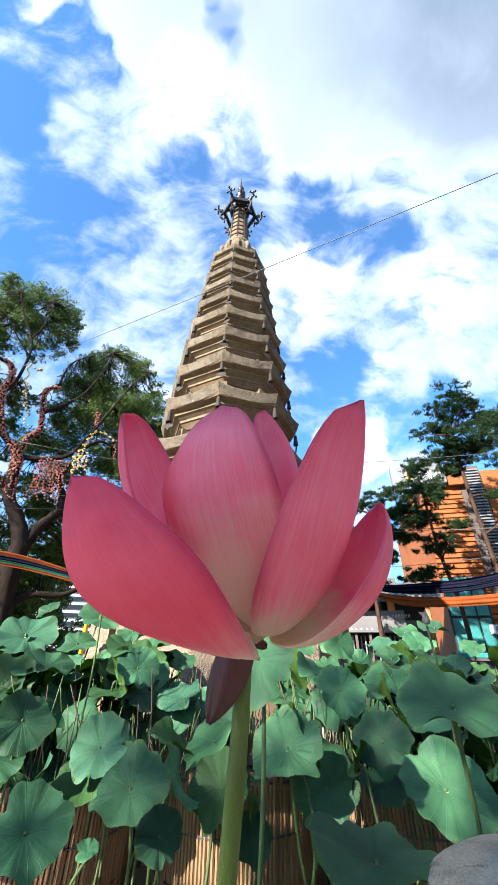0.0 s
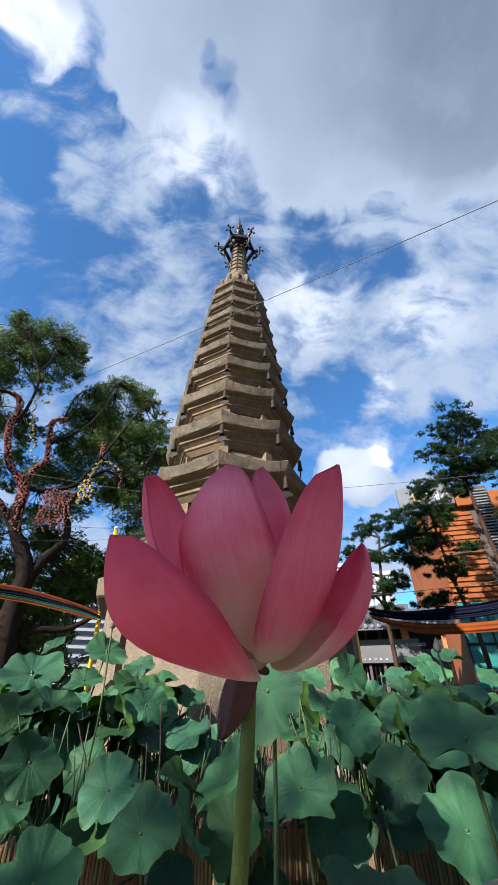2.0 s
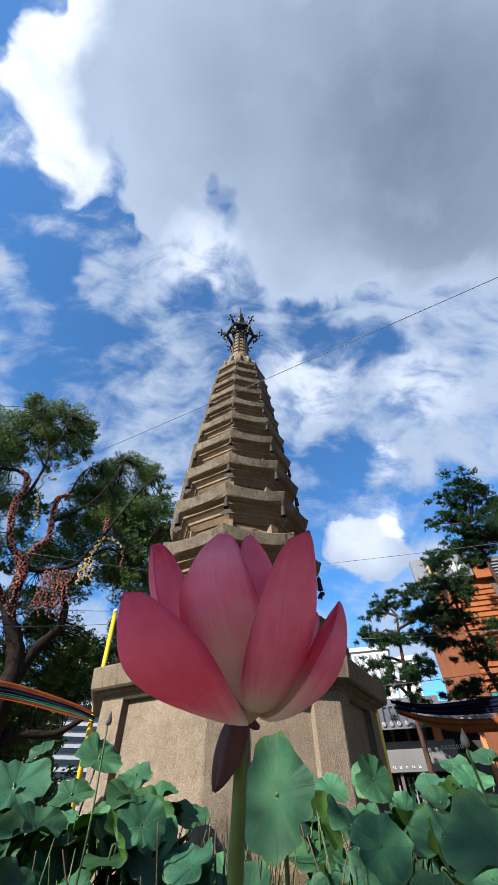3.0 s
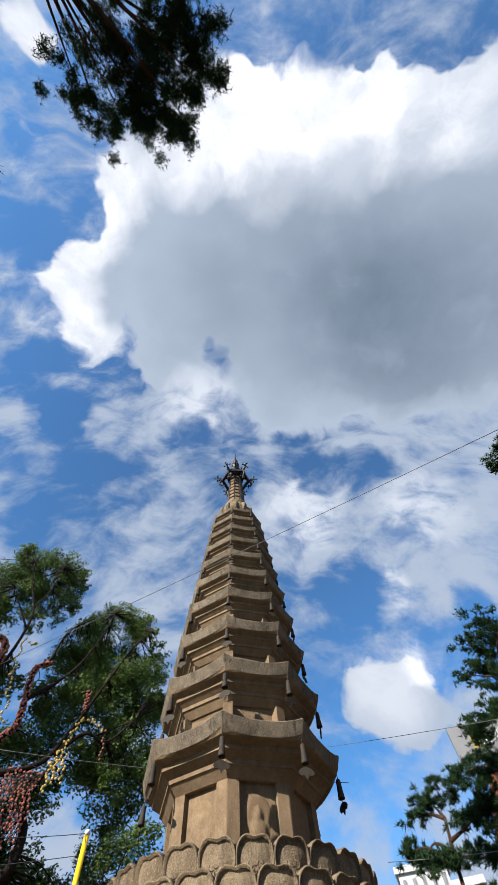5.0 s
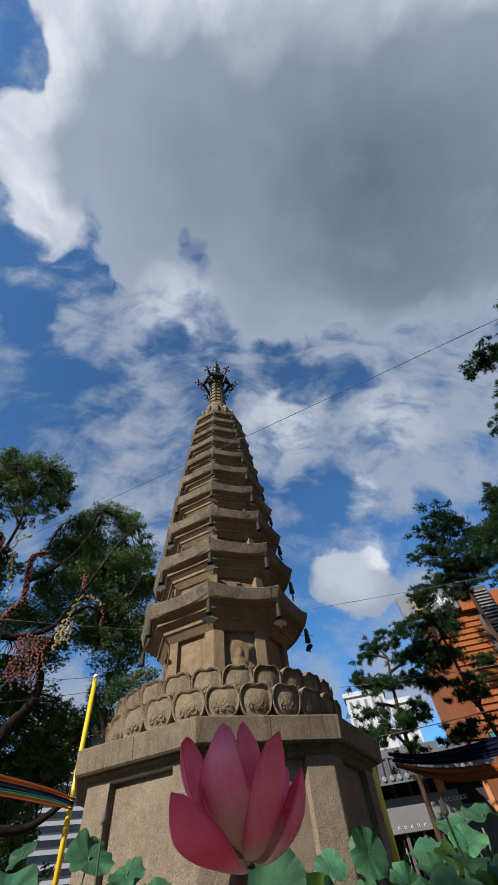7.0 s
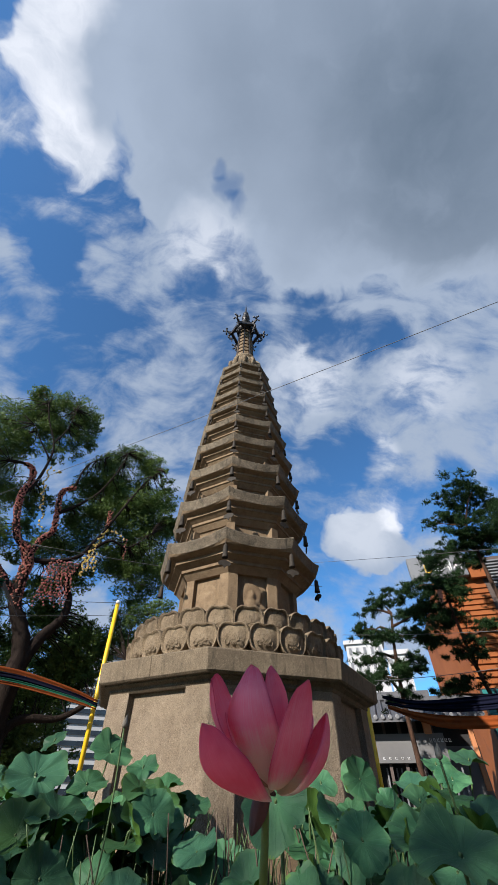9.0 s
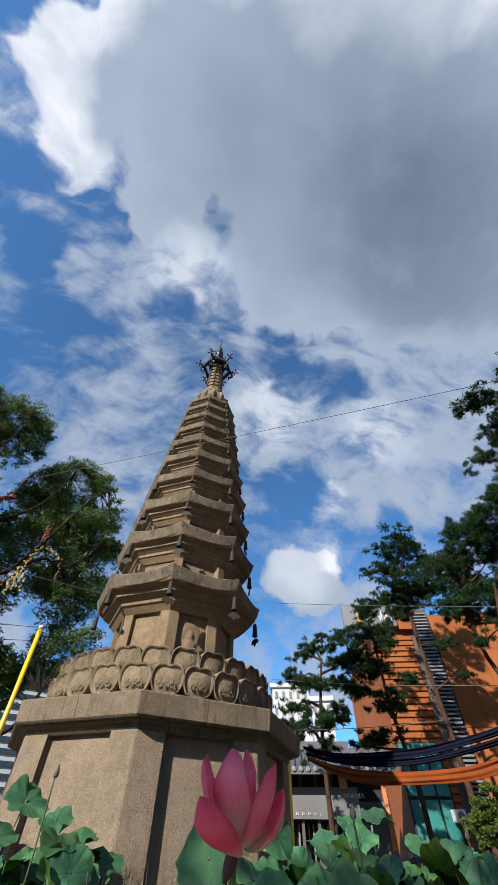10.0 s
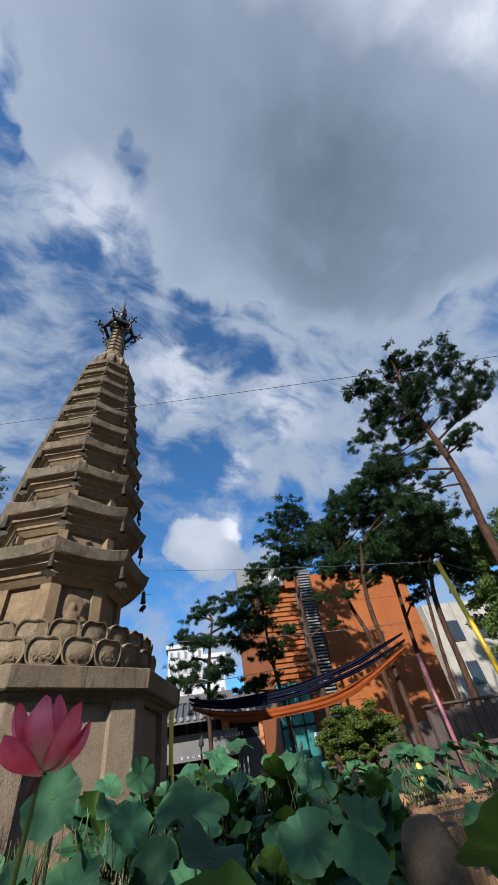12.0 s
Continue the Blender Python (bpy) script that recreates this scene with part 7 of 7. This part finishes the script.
def cloth_band(label, points, drop, mat, seed, folds=2, gather=0.03):
    """A long gathered cloth hung between posts: rounded folds across, small waves along."""
    rr = random.Random(seed)
    line, g = curve(points, 12), Geo()
    n, vs = 6 * folds, []
    for i, p in enumerate(line):
        d = (line[min(i + 1, len(line) - 1)] - line[max(i - 1, 0)]).normalized()
        out = d.cross(Vector((0, 0, 1))).normalized()
        edge = min(i, len(line) - 1 - i) / (len(line) / 2)
        dr = drop * (0.35 + 0.65 * min(1.0, edge * 2.2)) * (1 + 0.06 * math.sin(i * 0.23 + seed))
        for j in range(n + 1):
            v = j / n
            vs.append(p - Vector((0, 0, dr * v)) + out * gather * math.sin(2 * math.pi * folds * v + i * 0.05 + seed + 0.5 * math.sin(i * 0.11) + 1.1 * math.sin(i * 0.067 + 3.1 * v + seed)) * (0.7 + 0.5 * math.sin(i * 0.19 + 5 * v + seed)))
    k = n + 1
    fs = [(i * k + j, i * k + j + 1, (i + 1) * k + j + 1, (i + 1) * k + j) for i in range(len(line) - 1) for j in range(n)]
    ob = new("cloth_band", g.put(vs, fs).mesh("cloth_band", mat, True))
    s = ob.modifiers.new("thickness", "SOLIDIFY")
    s.thickness = 0.006
    return tagged(ob, label, "cloth band", "festival cloth bands")


cloth_band("long navy cloth band gathered and hung between trees", [spot(a, e, f) for a, e, f in ((18.4, 9.3, 12.2), (22, 8.7, 12), (27, 8.7, 11.6), (32.5, 9.0, 11.4), (39, 10.0, 11.4), (44, 11.2, 11.5), (48, 12.2, 11.6))], 0.14, CLOTH_NAVY, 1)
cloth_band("second navy cloth band hung just below the first", [spot(a, e, f) for a, e, f in ((18.6, 8.7, 12.1), (22, 8.2, 11.9), (27, 8.0, 11.5), (32.5, 8.2, 11.3), (39, 9.2, 11.3), (44, 10.3, 11.4), (48, 11.4, 11.5))], 0.11, CLOTH_NAVY, 2)
cloth_band("long bright orange cloth band gathered and hung between trees", [spot(a, e, f) for a, e, f in ((18.8, 8.4, 12.0), (22, 7.6, 11.8), (26, 7.1, 11.4), (31, 7.0, 11.2), (37, 7.4, 11.2), (42, 8.6, 11.3), (47.5, 10.6, 11.4))], 0.22, CLOTH_ORANGE, 3, 2)
cloth_band("dark orange cloth band with black stripes under the tree", [spot(a, e, f, HERE) for a, e, f in ((-44, 13.3, 11.7), (-34, 11.3, 11.7), (-26, 10.6, 11.7), (-20, 9.4, 11.7), (-16.8, 8.4, 11.7))], 0.1, CLOTH_ORANGE, 4, 1, 0.015)
cloth_band("navy cloth band under the great tree", [spot(a, e, f, HERE) for a, e, f in ((-44, 12.6, 11.65), (-34, 10.7, 11.65), (-26, 10.1, 11.65), (-20, 9.05, 11.65), (-16.8, 8.1, 11.65))], 0.13, CLOTH_NAVY, 5, 2, 0.015)
cloth_band("green cloth band under the great tree", [spot(a, e, f, HERE) for a, e, f in ((-44, 12.0, 11.6), (-34, 10.2, 11.6), (-26, 9.6, 11.6), (-20, 8.65, 11.6), (-16.8, 7.8, 11.6))], 0.05, CLOTH_GREEN, 6, 1, 0.012)
cloth_band("lower orange cloth band under the great tree", [spot(a, e, f, HERE) for a, e, f in ((-44, 11.6, 11.6), (-34, 9.9, 11.6), (-26, 9.3, 11.6), (-20, 8.4, 11.6), (-16.8, 7.6, 11.6))], 0.06, CLOTH_ORANGE, 7, 1, 0.012)
for j, (mat, label) in enumerate(((CLOTH_GREEN, "green"), (CLOTH_NAVY, "navy"), (CLOTH_ORANGE, "orange"), (CLOTH_NAVY, "navy"))):
    broad = cloth_band("broad " + label + " cloth stretched over the court", [spot(-50, 22.5 - j * 2.3, 5.0, HERE), spot(-42, 20.9 - j * 1.7, 5.4, HERE), spot(-35, 19.7 - j * 0.55, 6.0, HERE), spot(-32.3, 19.3 - j * 0.2, 6.3, HERE)], 0.2 - 0.02 * j, mat, 20 + j, 2, 0.03)
    piece("tie_cord", Geo().tube([spot(-32.3, 19.25 - j * 0.2, 6.3, HERE), trunk_line[22 + j % 3]], 0.008, 5).mesh("tie_cord", WIRE), broad, "thin grey cord tied to the tree")

# ---------- small things past the planting ----------
ac = thing("wall_unit", "white air conditioner unit on the orange wall", "air conditioner")
ac.matrix_basis = facade_pose(D - 0.3, along(34.0, D), rise(33, 2.9, D)) @ Matrix.Diagonal((0.36, 0.36, 0.36, 1))
piece("case", Geo().box((-0.65, -0.3, 0), (0.65, 0.3, 0.95), bevel=0.03).mesh("case", WHITE), ac)
piece("fan_grille", Geo().lathe([(0.36, 0.0), (0.36, 0.03), (0.3, 0.04)], 20, m=Matrix.Translation((0.15, -0.3, 0.47)) @ Matrix.Rotation(math.pi / 2, 4, "X")).mesh("fan_grille", GREY_PANEL), ac)
for k in (-1, 1):
    piece("bracket", Geo().box((k * 0.5 - 0.03, -0.3, -0.08), (k * 0.5 + 0.03, 0.46, 0.0)).mesh("bracket", GREY_PANEL), ac)
bench = thing("display_table", "long table with a teal cloth before the entrance", "table")
bench.matrix_basis = facade_pose(12.5, along(32.0, 12.5))
piece("tabletop", Geo().box((-0.9, -0.3, 0.95), (0.7, 0.3, 1.0)).mesh("tabletop", WOOD_DARK), bench)
piece("cloth", Geo().box((-0.85, -0.32, 1.0), (0.5, 0.25, 1.12), bevel=0.02).mesh("cloth", TEAL), bench, "teal cloth")
for x, y in itertools.product((-0.85, 0.6), (-0.25, 0.2)):
    piece("leg", Geo().box((x, y, 0), (x + 0.06, y + 0.06, 0.95)).mesh("leg", WOOD_DARK), bench)
lamp = thing("paper_lantern", "yellow paper lantern on a short stand", "lantern")
lamp.matrix_basis = Matrix.Translation(spot(44.3, 0, 8.0) - Vector((0, 0, EYE.z))) @ Matrix.Diagonal((0.5, 0.5, 0.8, 1))
piece("stand", Geo().lathe([(0.12, 0), (0.12, 0.03), (0.03, 0.05), (0.03, 0.55)], 10).mesh("stand", WOOD_DARK), lamp)
piece("lower_shade", Geo().lathe([(0.05, 0.55), (0.13, 0.6), (0.14, 0.68), (0.1, 0.75)], 14).mesh("lower_shade", LANTERN_YELLOW, True), lamp, "yellow paper shade")
piece("upper_shade", Geo().lathe([(0.08, 0.75), (0.12, 0.8), (0.13, 0.9), (0.08, 0.99), (0.02, 1.02)], 14).mesh("upper_shade", LANTERN_YELLOW, True), lamp, "pale yellow paper shade")
fence = thing("lattice_fence", "low brown wooden lattice fence", "fence")
fence.matrix_basis = facade_pose(7.2, along(52.5, 7.2))
for i in range(10):
    for sgn in (-1, 1):
        piece("slat", Geo().tube([(i * 0.16, 0, 0.35), (i * 0.16 + sgn * 0.5, 0, 0.9)], 0.014, 4).mesh("slat", WOOD_DARK), fence)
for x in (-0.4, 1.0, 2.3):
    piece("post", Geo().box((x, -0.03, 0), (x + 0.07, 0.04, 0.95)).mesh("post", WOOD_DARK), fence)
for z in (0.33, 0.88):
    piece("rail", Geo().box((-0.4, -0.02, z), (2.3, 0.03, z + 0.05)).mesh("rail", WOOD_DARK), fence)
boards = thing("board_wall", "dark brown weathered timber board wall under the pines", "fence")
boards.matrix_basis = facade_pose(10.5, along(47.5, 10.5))
BOARD = [Geo().box((0, 0, 0.05), (0.14, 0.03, 1.62 + 0.05 * k), bevel=0.006).mesh("board", WOOD_DARK) for k in range(3)]
for i in range(34):
    piece("board", BOARD[i * 7 % 3], boards, m=pose(i * 0.15, 0.01 * (i % 2), 0))
for x in (0.0, 1.7, 3.4, 5.0):
    piece("post", Geo().box((x, 0.05, 0), (x + 0.1, 0.15, 1.8), bevel=0.01).mesh("post", WOOD_DARK), boards)
for z in (0.4, 1.3):
    piece("rail", Geo().box((0, 0.042, z), (5.1, 0.08, z + 0.09), bevel=0.005).mesh("rail", WOOD_DARK), boards)
piece("coping", Geo().box((-0.05, -0.04, 1.74), (5.15, 0.2, 1.79), bevel=0.008).mesh("coping", WOOD_DARK), boards)
# paving stones round the pagoda, nearest stretch laid singly
slab_mesh = Geo().box((-0.292, -0.292, 0), (0.292, 0.292, 0.012), bevel=0.006).mesh("paving_stone", PAVING)
pave = tagged(new("pavement"), "worn pale granite paving round the tubs", "pavement", kind="structure")
for i in range(-6, 12):
    for j in range(-13, 3):
        p = Vector((i * 0.6 + 0.1, j * 0.6 + 0.2, 0.002))
        if p.length > 2.4 and len(pave.children) < 290:
            piece("paving_stone", slab_mesh, pave, m=Matrix.Translation(p))
